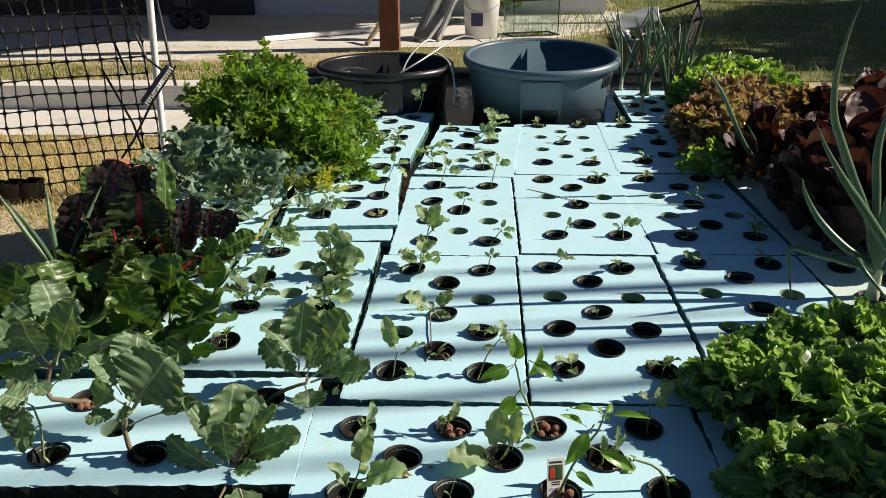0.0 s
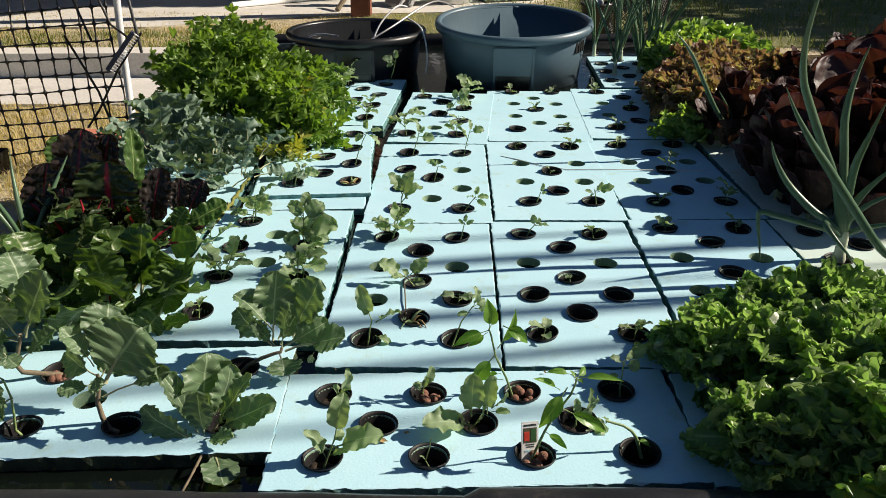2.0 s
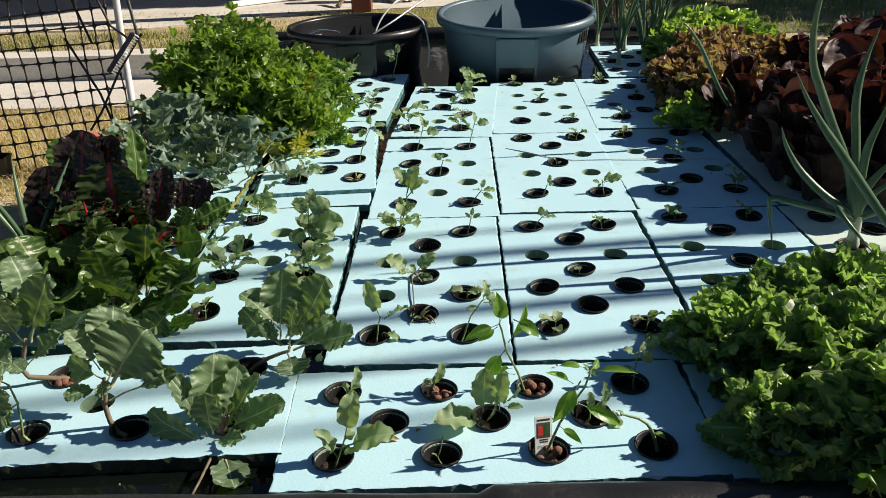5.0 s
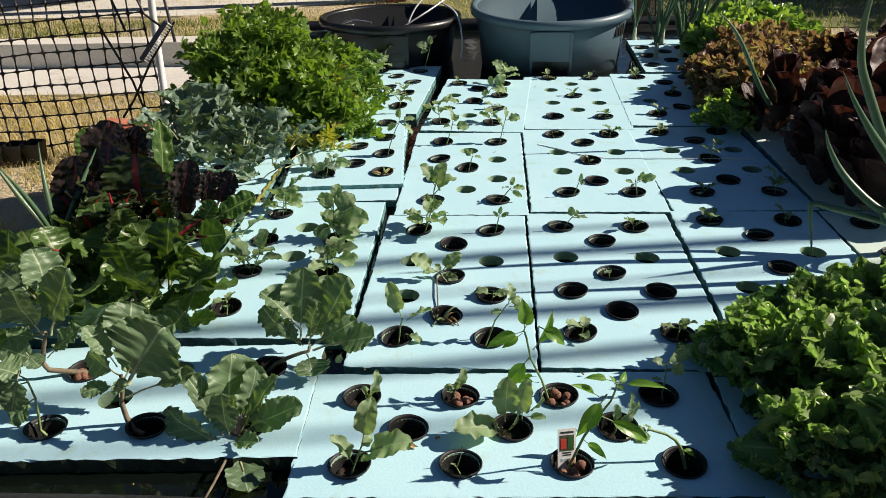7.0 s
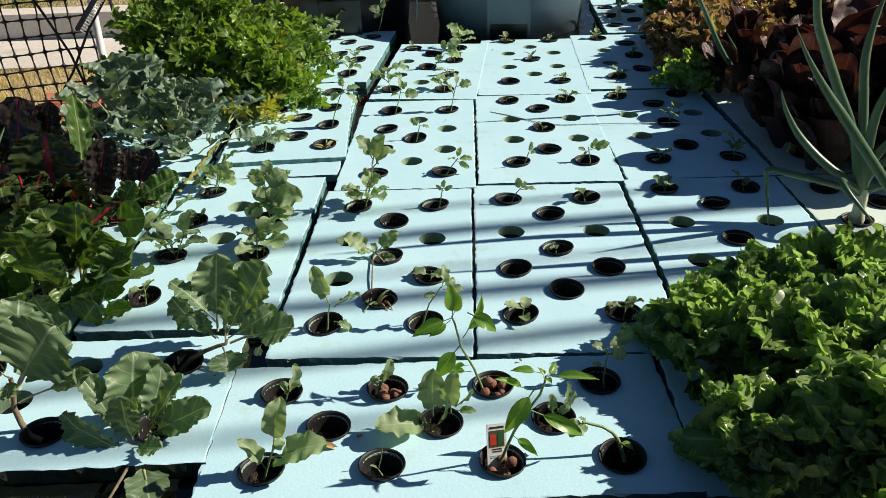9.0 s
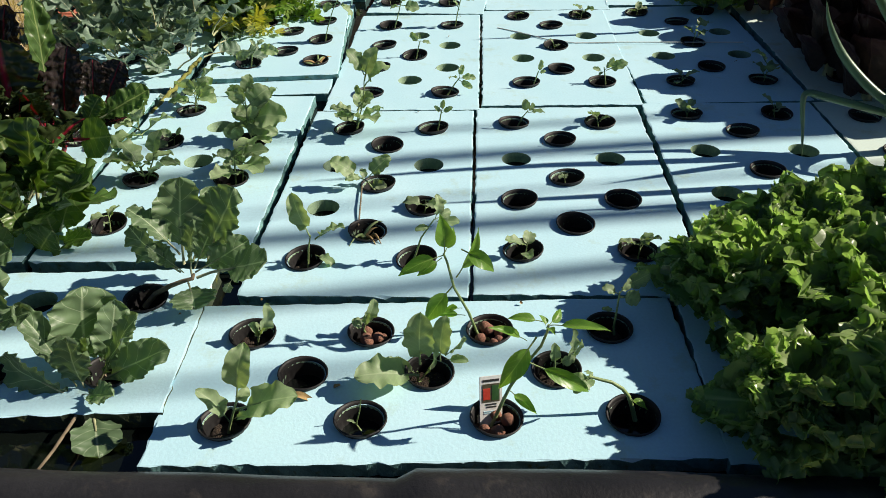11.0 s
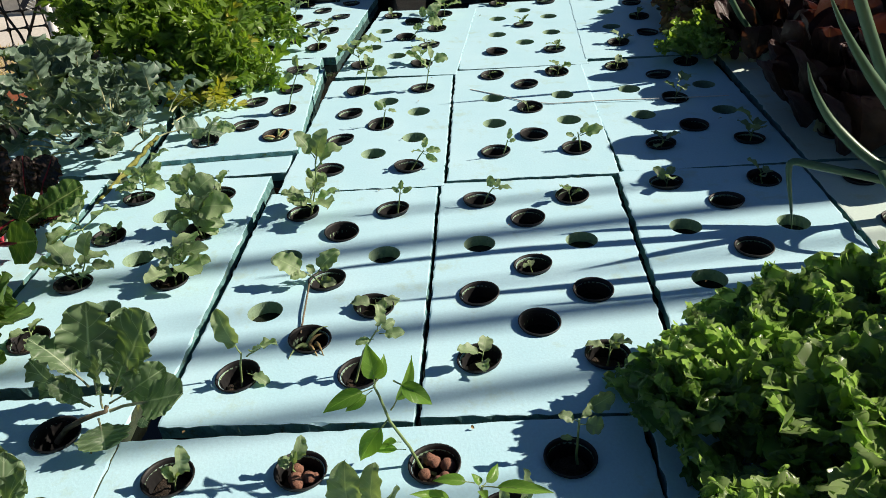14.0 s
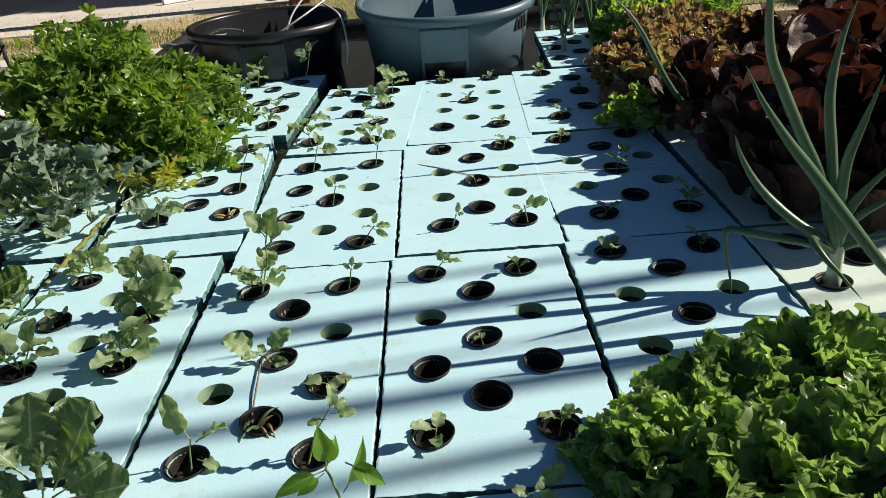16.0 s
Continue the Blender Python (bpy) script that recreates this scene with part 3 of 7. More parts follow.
for nm, a, b, k in (("front_edge", (-1.19, -0.497, H - 0.008), (1.25, -0.510, H - 0.006), 1), ("back_edge", (-1.19, 2.78, H), (1.25, 2.78, H), 2),
                    ("side_edge", (-1.17, -0.52, H - 0.01), (-1.17, 2.78, H - 0.01), 3), ("side_edge", (1.23, -0.54, H - 0.01), (1.23, 2.78, H - 0.01), 4)):
    part(nm, mesh(nm, *bed_edge(a, b, seed=k), M_LINER), bed)


# ---- floating rafts ----
HOLE_R = 0.0248
HOLE_WALL = mesh("hole_wall", *lathe_geo([(HOLE_R, 0.0), (HOLE_R * 0.985, -0.004), (HOLE_R, -0.026)], 24), M_HOLE)


def raft(x0, x1, y0, y1, at, hx, hy, step, half, rows, seed, label, THICK=0.026, edge=None, top=None):
    """A foam raft: local x across, local y along; rows of holes, two and one by turns. rows: what stands in each hole, front to back."""
    r = random.Random(seed)
    V, F, ids = [], [], []

    def quad(pts, z, mid):
        o = len(V)
        V.extend((px, py, z) for px, py in pts)
        F.append(tuple(range(o, o + len(pts))))
        ids.append(mid)

    holes = []
    for k, row in enumerate(rows):
        y = hy + k * step
        xs = (hx - half, hx + half) if len(row) == 2 else (hx,)
        holes += [(x, y, ch) for x, ch in zip(xs, row) if ch != "x"]
    m = 0.002
    ix0, ix1, iy0, iy1 = x0 + m, x1 - m, y0 + m, y1 - m
    cell = step / 2
    bands = []
    for k, row in enumerate(rows):
        bands.append((hy + k * step - cell, hy + k * step + cell, [h for h in holes if abs(h[1] - hy - k * step) < 1e-6]))
    SEG = 24
    for z, mid, flip in ((0.0, 0, False), (-THICK, 1, True)):
        prev = iy0
        for b0, b1, hs in bands:
            if b0 > prev + 1e-5:
                quad([(ix0, prev), (ix1, prev), (ix1, b0), (ix0, b0)], z, mid)
            b0 = max(b0, prev)
            x = ix0
            for cx, cy, _ in sorted(hs):
                quad([(x, b0), (cx - cell, b0), (cx - cell, b1), (x, b1)], z, mid)
                o = len(V)
                V.extend((cx + cell * max(-1, min(1, 1.42 * math.cos(a))) , cy + cell * max(-1, min(1, 1.42 * math.sin(a))), z) for a in [math.pi / 4 + 2 * math.pi * s / SEG for s in range(SEG)])
                V.extend((cx + HOLE_R * math.cos(a), cy + HOLE_R * math.sin(a), z) for a in [math.pi / 4 + 2 * math.pi * s / SEG for s in range(SEG)])
                for s in range(SEG):
                    s2 = (s + 1) % SEG
                    F.append((o + s, o + s2, o + SEG + s2, o + SEG + s))
                    ids.append(mid)
                x = cx + cell
            quad([(x, b0), (ix1, b0), (ix1, b1), (x, b1)], z, mid)
            prev = b1
        quad([(ix0, prev), (ix1, prev), (ix1, iy1), (ix0, iy1)], z, mid)
    # ragged rim, sawn sides
    per = []
    n1, n2 = int((x1 - x0) / 0.012), int((y1 - y0) / 0.012)
    for k in range(n1):
        per.append((x0 + (x1 - x0) * k / n1, y0, ix0 + (ix1 - ix0) * k / n1, iy0))
    for k in range(n2):
        per.append((x1, y0 + (y1 - y0) * k / n2, ix1, iy0 + (iy1 - iy0) * k / n2))
    for k in range(n1):
        per.append((x1 + (x0 - x1) * k / n1, y1, ix1 + (ix0 - ix1) * k / n1, iy1))
    for k in range(n2):
        per.append((x0, y1 + (y0 - y1) * k / n2, ix0, iy1 + (iy0 - iy1) * k / n2))
    EV, EF, eids = [], [], []
    o = 0
    N = len(per)
    for ox, oy, ax, ay in per:
        j1, j2 = r.gauss(0, 0.0009), r.gauss(0, 0.0009)
        chip = -0.0003 - abs(r.gauss(0, 0.0004)) - (0.0035 if r.random() < 0.04 else 0)
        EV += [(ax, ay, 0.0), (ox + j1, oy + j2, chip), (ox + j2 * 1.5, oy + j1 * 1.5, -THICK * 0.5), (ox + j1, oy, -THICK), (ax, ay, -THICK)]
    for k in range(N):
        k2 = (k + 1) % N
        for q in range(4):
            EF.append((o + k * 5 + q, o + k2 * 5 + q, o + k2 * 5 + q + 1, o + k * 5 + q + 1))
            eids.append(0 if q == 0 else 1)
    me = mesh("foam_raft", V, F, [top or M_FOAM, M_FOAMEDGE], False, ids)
    bm = bmesh.new()
    bm.from_mesh(me)
    bmesh.ops.recalc_face_normals(bm, faces=bm.faces[:])
    bm.to_mesh(me)
    bm.free()
    ob = tagged(part("foam_raft", me, None, at), label, "foam raft", "floating foam rafts")
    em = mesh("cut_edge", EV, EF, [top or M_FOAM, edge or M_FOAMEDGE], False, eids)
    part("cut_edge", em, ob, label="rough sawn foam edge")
    for x, y, ch in holes:
        part("hole_wall", HOLE_WALL, ob, Matrix.Translation((x, y, 0)), "greenish wall of a planting hole" if ch == "o" else "")
    global last_raft
    last_raft = ob
    return [(at @ Vector((x, y, 0)), ch) for x, y, ch in holes]


# each: west, east, front, back, turn, height, first row's middle x and y, row step, half spacing, holes
LBL = "pale blue foam raft with round planting holes, floating"
RAFTS = [
    (-0.147, 0.158, -0.171, 0.425, 0.0, 0.000, 0.000, -0.073, 0.0705, 0.079, ("ss", "p", "pp", "t", "oo", "p", "rs")),
    (-0.455, -0.153, -0.179, 0.408, 0.0, 0.002, -0.303, -0.097, 0.0703, 0.077, ("rr", "d", "od", "r", "oo", "p", "rr")),
    (-0.445, -0.143, 0.414, 1.015, 0.0, 0.001, -0.288, 0.496, 0.0713, 0.076, ("rr", "o", "po", "r", "po", "o", "rr")),
    (-0.137, 0.172, 0.432, 1.040, 0.0, 0.002, 0.030, 0.542, 0.0738, 0.077, ("rr", "p", "oo", "t", "oo", "p", "ts")),
    (-0.440, -0.135, 1.024, 1.650, -4.5, 0.003, -0.310, 1.106, 0.0790, 0.078, ("Cm", "o", "os", "r", "os", "p", "sC")),
    (-0.130, 0.190, 1.048, 1.690, -1.6, 0.001, 0.039, 1.170, 0.0820, 0.075, ("ps", "o", "oo", "s", "oo", "o", "ss")),
    (0.186, 0.505, 1.075, 1.720, -1.8, 0.002, 0.367, 1.190, 0.0785, 0.086, ("sp", "p", "op", "s", "oo", "p", "sp")),
    (0.179, 0.500, 0.446, 1.067, 1.8, 0.000, 0.353, 0.551, 0.0770, 0.083, ("sm", "p", "oo", "m", "oo", "p", "ss")),
    (0.168, 0.486, -0.168, 0.440, 0.0, 0.001, 0.325, -0.059, 0.0738, 0.082, ("xx", "t", "oo", "p", "oo", "p", "ss")),
    (-0.772, -0.464, -0.105, 0.478, 0.8, 0.004, -0.618, -0.012, 0.0695, 0.075, ("sp", "o", "rr", "o", "rr", "o", "rs")),
    (-0.735, -0.441, 0.570, 1.175, 5.3, 0.010, -0.568, 0.648, 0.0707, 0.0735, ("rd", "p", "xr", "t", "mp", "p", "pp")),
    (-0.745, -0.449, 0.497, 1.117, 3.0, -0.001, -0.59, 0.68, 0.072, 0.078, ()),
    (-0.780, -0.465, 1.215, 1.880, -3.4, 0.003, -0.612, 1.300, 0.0805, 0.076, ("pm", "p", "sm", "p", "Cp", "p", "Cr")),
    (-1.090, -0.782, -0.110, 0.500, 1.5, 0.002, -0.935, 0.0, 0.0705, 0.077, ("xp", "p", "xp", "p", "xp", "o", "xo")),
    (-1.085, -0.775, 0.520, 1.130, 2.0, 0.004, -0.930, 0.62, 0.0705, 0.077, ("xo", "p", "xp", "p", "xp", "o", "xx")),
    (-1.100, -0.790, 1.150, 1.760, 0.0, 0.002, -0.945, 1.26, 0.0705, 0.077, ("xp", "p", "xp", "p", "xp", "p", "xx")),
    (0.502, 0.810, -0.180, 0.445, 1.0, 0.001, 0.650, -0.06, 0.0720, 0.080, ("xx", "x", "xx", "x", "px", "p", "px")),
    (0.506, 0.825, 0.455, 1.070, 0.0, 0.000, 0.668, 0.56, 0.0720, 0.080, ("pp", "p", "pp", "p", "pp", "p", "xx")),
    (0.520, 0.830, 1.080, 1.700, 0.0, 0.000, 0.675, 1.19, 0.0720, 0.080, ("pp", "p", "pp", "p", "pp", "p", "xx")),
    (0.108, 0.420, -0.445, -0.190, 0.0, 0.001, 0.264, -0.36, 0.0705, 0.08, ("pp", "p")),
    (0.425, 0.800, -0.445, -0.190, 0.0, 0.001, 0.60, -0.36, 0.0705, 0.08, ("pp", "p")),
    (0.345, 0.650, 1.745, 2.355, -2.0, 0.002, 0.470, 1.855, 0.0800, 0.080, ("pp", "p", "pp", "p", "pp", "p", "xx")),
]
SPOTS = []
for k, (x0, x1, y0, y1, turn, z, hx, hy, st, hf, rows) in enumerate(RAFTS):
    cx, cy = (x0 + x1) / 2, y0
    at = Matrix.Translation((cx, cy, z)) @ pose(0, 0, 0, 0, 0, turn)
    SPOTS += raft(x0 - cx, x1 - cx, 0, y1 - y0, at, hx - cx, hy - cy, st, hf, rows, 50 + k, LBL if x0 < 0.5 else "foam raft coloured a sunlit cream tone, under lettuces and onions", 0.026, None, M_FOAMPALE if x0 > 0.5 else None)
# the two rafts laid crosswise along the front
at = Matrix.Translation((-0.4847, -0.3617, 0.001)) @ pose(0, 0, 0, 0, 0, -87.6)
FRONT = raft(-0.161, 0.100, 0, 0.591, at, -0.028, 0.0755, 0.0717, 0.0715, ("rr", "p", "gp", "r", "qv", "r", "rp"), 91, "pale blue foam raft with faded print, lying crosswise")
front_raft = last_raft
at = Matrix.Translation((-1.0693, -0.2895, 0.004)) @ pose(0, 0, 0, 0, 0, -86.9)
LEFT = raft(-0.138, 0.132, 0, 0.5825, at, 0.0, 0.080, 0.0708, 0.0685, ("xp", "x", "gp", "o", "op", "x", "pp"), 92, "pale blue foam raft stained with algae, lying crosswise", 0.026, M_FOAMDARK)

# algae crust along one raft's edge
pts = [Vector((-0.778 + 0.006 * noise.noise(Vector((k * 0.4, 2, 0))), 0.395 + 0.012 * k, 0.002 + 0.003 * noise.noise(Vector((k * 0.5, 7, 0))))) for k in range(27)]
tagged(part("algae_crust", mesh("algae_crust", *tube_geo(pts, [0.0045 + 0.0025 * noise.noise(Vector((k * 0.9, 0, 5))) for k in range(27)], 9), M_MOSS)), "crusty yellow-green algae along a raft's edge", "algae")

# ---- net pots ----
def make_pot():
    pot = empty("net_pot", pose(0, 0, -5), "small black plastic net pot in a raft hole", "net pot", "net pots in the rafts")
    rim = lathe_geo([(0.0246, 0.0006), (0.0268, 0.0008), (0.0278, 0.0038), (0.0286, 0.0042), (0.0285, 0.0056), (0.0270, 0.0058), (0.0256, 0.0030), (0.0240, -0.004), (0.0236, -0.009)], 28)
    part("rim", mesh("rim", *rim, M_POT), pot)
    V, F = [], []
    prof = [(0.0240, -0.006), (0.0234, -0.012), (0.0222, -0.022), (0.0204, -0.038), (0.0001, -0.039)]
    N = 80
    for r_, z in prof:
        for s in range(N):
            a = 2 * math.pi * s / N
            q = r_ + (0.0004 * math.cos(a * 20) if -0.03 < z < -0.008 else 0.0)
            V.append((q * math.cos(a), q * math.sin(a), z))
    for i in range(len(prof) - 1):
        for s in range(N):
            s2 = (s + 1) % N
            F.append((i * N + s, i * N + s2, (i + 1) * N + s2, (i + 1) * N + s))
    part("basket", mesh("basket", V, F, M_POT), pot)
    return pot


def clod(seed, r, depth):
    rr = random.Random(seed)
    V, F = [], []
    nr, ns = 6, 18
    for i in range(nr + 1):
        q = r * i / nr
        for k in range(ns):
            t = 2 * math.pi * k / ns
            p = Vector((q * math.cos(t), q * math.sin(t), depth + 0.006 * noise.noise(Vector((q * math.cos(t) * 90, q * math.sin(t) * 90, seed))) + rr.uniform(-0.001, 0.001) - 0.003 * (i / nr) ** 3))
            V.append(p)
    for i in range(nr):
        for k in range(ns):
            k2 = (k + 1) % ns
            F.append((i * ns + k, (i + 1) * ns + k, (i + 1) * ns + k2, i * ns + k2))
    return mesh("growing_plug", V, F, M_SOIL)


PLUGS = [clod(k, 0.0215, -0.014) for k in range(4)]
LOWPLUGS = [clod(10 + k, 0.0208, -0.022) for k in range(3)]
master_pot = make_pot()
first_used = False


def put_pot(at, seed, low=False):
    global first_used
    r = random.Random(seed)
    m = Matrix.Translation(at) @ pose(0, 0, 0, r.uniform(-5, 5), r.uniform(-5, 5), r.uniform(0, 360))
    if not first_used:
        master_pot.matrix_basis = m
        pot, first_used = master_pot, True
    else:
        pot = copy_thing(master_pot, m)
        for c in list(pot.children):
            if c.name.startswith("growing_plug"):
                bpy.data.objects.remove(c)
    part("growing_plug", (LOWPLUGS if low else PLUGS)[r.randrange(3)], pot, label="dark crumbly growing plug")
    return pot


def pebbles(at, n, seed):
    r = random.Random(seed)
    for k in range(n):
        t, q = r.uniform(0, 6.28), 0.017 * math.sqrt(r.random())
        s = r.uniform(0.0055, 0.0085)
        m = Matrix.Translation(Vector(at) + Vector((q * math.cos(t), q * math.sin(t), -0.012 + s * 0.6 + r.uniform(0, 0.006)))) @ pose(0, 0, 0, r.uniform(0, 360), r.uniform(0, 360), 0) @ Matrix.Diagonal((s, s * r.uniform(0.8, 1), s * r.uniform(0.8, 1.1), 1))
        tagged(part("clay_pebble", PEBBLE[k % 3], None, m), "rough reddish brown fired clay pebble", "clay pebble", "clay pebbles in the pots")


PEBBLE = []
for k in range(3):
    bm = bmesh.new()
    bmesh.ops.create_icosphere(bm, subdivisions=2, radius=1)
    for v in bm.verts:
        v.co *= 1 + 0.16 * noise.noise(v.co * 1.7 + Vector((k * 7, 0, 0)))
    me = bpy.data.meshes.new("clay_pebble")
    bm.to_mesh(me)
    bm.free()
    me.materials.append(M_CLAY)
    me.polygons.foreach_set("use_smooth", [True] * len(me.polygons))
    PEBBLE.append(me)

# ---- seedlings ----
def seedling(at, seed, leaves, size, height, lean=12, heading=None, mats=None, name="brassica_seedling", label="young green brassica seedling in a net pot", group="seedlings", stem_mat=None, lift=(5, 50), r0=0.0013):
    r = random.Random(seed)
    base = Vector(at) + Vector((0, 0, -0.014))
    ob = empty(name, Matrix.Translation(base), label, "seedling", group)
    heading = r.uniform(0, 360) if heading is None else heading
    pts = arc_pts((0, 0, 0), heading, lean * 1.4, lean * 0.3, height, 6, r.uniform(-60, 60))
    part("stem", mesh("stem", *tube_geo(pts, [r0 * (1 - 0.1 * i) for i in range(7)], 7), stem_mat or M_STEM), ob)
    lib = mats or S_SEED
    a = r.uniform(0, 360)
    for k in range(leaves):
        a += 137 + r.uniform(-25, 25)
        q = pts[min(6, 3 + (k * 4) // max(leaves, 1))]
        part("leaf", lib[r.randrange(len(lib))], ob, aim(q, a, r.uniform(*lift), r.uniform(-20, 20), size * r.uniform(0.7, 1.15)))
    return ob


def wilted(at, seed):
    r = random.Random(seed)
    base = Vector(at) + Vector((0, 0, -0.012))
    ob = empty("withered_seedling", Matrix.Translation(base), "withered yellow-brown seedling collapsed over its pot", "seedling", "seedlings")
    for k in range(6):
        pts = arc_pts((r.uniform(-0.008, 0.008), r.uniform(-0.008, 0.008), 0), r.uniform(0, 360), 25, 125, r.uniform(0.03, 0.055), 6)
        part("dry_stalk", mesh("dry_stalk", *tube_geo(pts, [0.0022, 0.0026, 0.0028, 0.0024, 0.0018, 0.001, 0.0004], 5), M_DRY if k % 2 else M_STEM), ob)
    return ob


PEPPER_AT, TAG_AT = None, None
for k, (p, ch) in enumerate(SPOTS + FRONT + LEFT):
    if ch == "o":
        continue
    put_pot(p, 500 + k, low=ch in "pt")
    if ch == "t":
        seedling(p, k, 2, 0.45, 0.03, 20)
    elif ch == "s":
        seedling(p, k, 3, 0.75, 0.035, 14, label="tiny green seedling in a net pot")
    elif ch == "m":
        seedling(p, k, 4, 0.95, 0.05, 12)
    elif ch == "a":
        seedling(p, k, 5, 0.95, 0.07, 10, mats=S_BIGSEED, label="leggy young brassica seedling")
    elif ch == "B":
        seedling(p, k, 8, 1.0, 0.085, 8, mats=S_BIGSEED, lift=(0, 65), label="bushy young brassica plant")
    elif ch == "C":
        seedling(p, k, 6, 0.85, 0.075, 10, mats=S_BIGSEED, lift=(0, 55))
    elif ch == "S":
        seedling(p, k, 6, 0.95, 0.06, 28, 150, mats=S_BIGSEED, lift=(-5, 30), label="sprawling brassica seedling leaning out of its pot")
    elif ch == "h":
        seedling(p, k, 5, 1.0, 0.16, 5, mats=S_BIGSEED, label="tall drooping seedling beside the black tub", lift=(-30, 20))
    elif ch == "d":
        wilted(p, k) if k % 3 else seedling(p, k, 3, 0.8, 0.03)
    elif ch == "g":
        pebbles(p, 9, k)
    elif ch == "q":
        pebbles(p, 8, k)
        PEPPER_AT = p
    elif ch == "v":
        pebbles(p, 5, k)
        TAG_AT = p
    elif ch == "w":
        PEPPER2_AT = p
    elif ch == "e":
        seedling(p, k, 5, 0.95, 0.06, 8, mats=S_BIGSEED, lift=(10, 60))
    elif ch == "b":
        seedling(p, k, 5, 1.0, 0.05, 10, mats=S_BIGSEED, lift=(0, 55))

# ---- plants shaped one by one ----
LIBS = {"S": (S_SEED, 0.050), "B": (S_BIGSEED, 0.080), "P": (S_PEPP, 0.070),}
shaped_count = 0


def shaped(name, at, stem, leaves, label="young green brassica seedling in a net pot", r0=0.0014, stem_kind="G"):
    """A plant from its stem's line and each leaf's foot and tip, in metres from its pot."""
    global shaped_count
    shaped_count += 1
    r = random.Random(900 + shaped_count)
    cat = name.split("_")[0] if name != "brassica_seedling" else "seedling"
    ob = empty(name, Matrix.Translation((at[0], at[1], 0)), label, cat, name.replace("_", " ") + "s")
    pts = [Vector(q) for q in stem]
    fine = []
    for k in range(len(pts) - 1):
        for f in (0, 0.5):
            fine.append(pts[k].lerp(pts[k + 1], f))
    fine.append(pts[-1])
    n = len(fine)
    mat = {"G": M_STEM, "W": M_WOODY, "R": M_STEMRED}[stem_kind]
    part("stem", mesh("stem", *tube_geo(fine, [r0 * (1.1 - 0.5 * k / n) for k in range(n)], 8), mat), ob)
    for lib, foot, tip, wide in leaves:
        meshes, full = LIBS[lib]
        d = (Vector(tip) - Vector(foot)) * (1.04 if lib == "C" else 1.0)
        s = max(d.length / full, 0.35)
        ay = d.normalized()
        face = Vector((r.gauss(0.1, 0.35), -0.62 + r.gauss(0, 0.3), 0.75))
        az = (face - ay * face.dot(ay)).normalized()
        ax = ay.cross(az)
        m = Matrix((ax, ay, az)).transposed().to_4x4()
        m = Matrix.Translation(foot) @ m @ pose(0, 0, 0, 8, 0, 0)
        part("leaf", meshes[r.randrange(len(meshes))], ob, m @ Matrix.Diagonal((s * wide, s, s, 1)))
    return ob


shaped("brassica_seedling", (-0.379, -0.096), [(0, 0, -0.014), (0.005, 0.000, 0.022), (0.010, 0.000, 0.041)], [("B", (0.009, 0.000, 0.039), (-0.012, 0.010, 0.110), 0.70),
    ("B", (0.015, 0.000, 0.036), (0.065, -0.008, 0.059), 0.70),
    ("S", (0.014, -0.005, 0.013), (0.045, -0.015, 0.000), 0.80)])
shaped("brassica_seedling", (-0.303, 0.112), [(0, 0, -0.014), (-0.019, 0.000, 0.012), (-0.031, 0.000, 0.019)], [("B", (-0.027, 0.000, 0.017), (-0.080, 0.005, 0.046), 0.90),
    ("B", (-0.023, 0.000, 0.017), (-0.051, -0.020, 0.021), 0.80),
    ("B", (-0.017, 0.010, 0.011), (0.022, 0.020, 0.052), 0.80),
    ("S", (-0.019, 0.000, 0.012), (-0.029, 0.015, 0.029), 0.90),
    ("S", (-0.016, 0.000, 0.008), (0.019, -0.010, 0.005), 0.80)])
shaped("brassica_seedling", (-0.235, -0.093), [(0, 0, -0.014), (0.016, 0.000, 0.036), (0.035, 0.000, 0.066)], [("B", (0.036, 0.000, 0.064), (0.041, 0.010, 0.104), 0.70),
    ("S", (0.038, 0.000, 0.062), (0.072, 0.000, 0.059), 0.90),
    ("S", (0.031, 0.000, 0.054), (0.006, -0.005, 0.052), 0.80),
    ("S", (0.037, 0.000, 0.066), (0.059, 0.015, 0.073), 0.80)])
shaped("brassica_seedling", (-0.694, 0.130), [(0, 0, -0.014), (0.015, 0.000, 0.022), (0.028, 0.000, 0.046)], [("B", (0.025, 0.000, 0.041), (0.044, 0.010, 0.096), 0.75),
    ("S", (0.022, 0.000, 0.031), (0.009, -0.005, 0.041), 0.80),
    ("S", (0.029, 0.000, 0.041), (0.071, -0.010, 0.036), 0.80)])
shaped("brassica_seedling", (-0.693, 0.268), [(0, 0, -0.014), (0.006, 0.000, 0.011)], [("S", (0.003, 0.000, 0.011), (-0.037, -0.020, -0.011), 0.90),
    ("S", (0.007, 0.000, 0.014), (-0.020, 0.000, 0.029), 0.90),
    ("S", (0.009, 0.000, 0.016), (0.019, 0.010, 0.031), 0.80),
    ("S", (0.000, 0.000, 0.000), (-0.003, -0.010, -0.010), 0.70)])
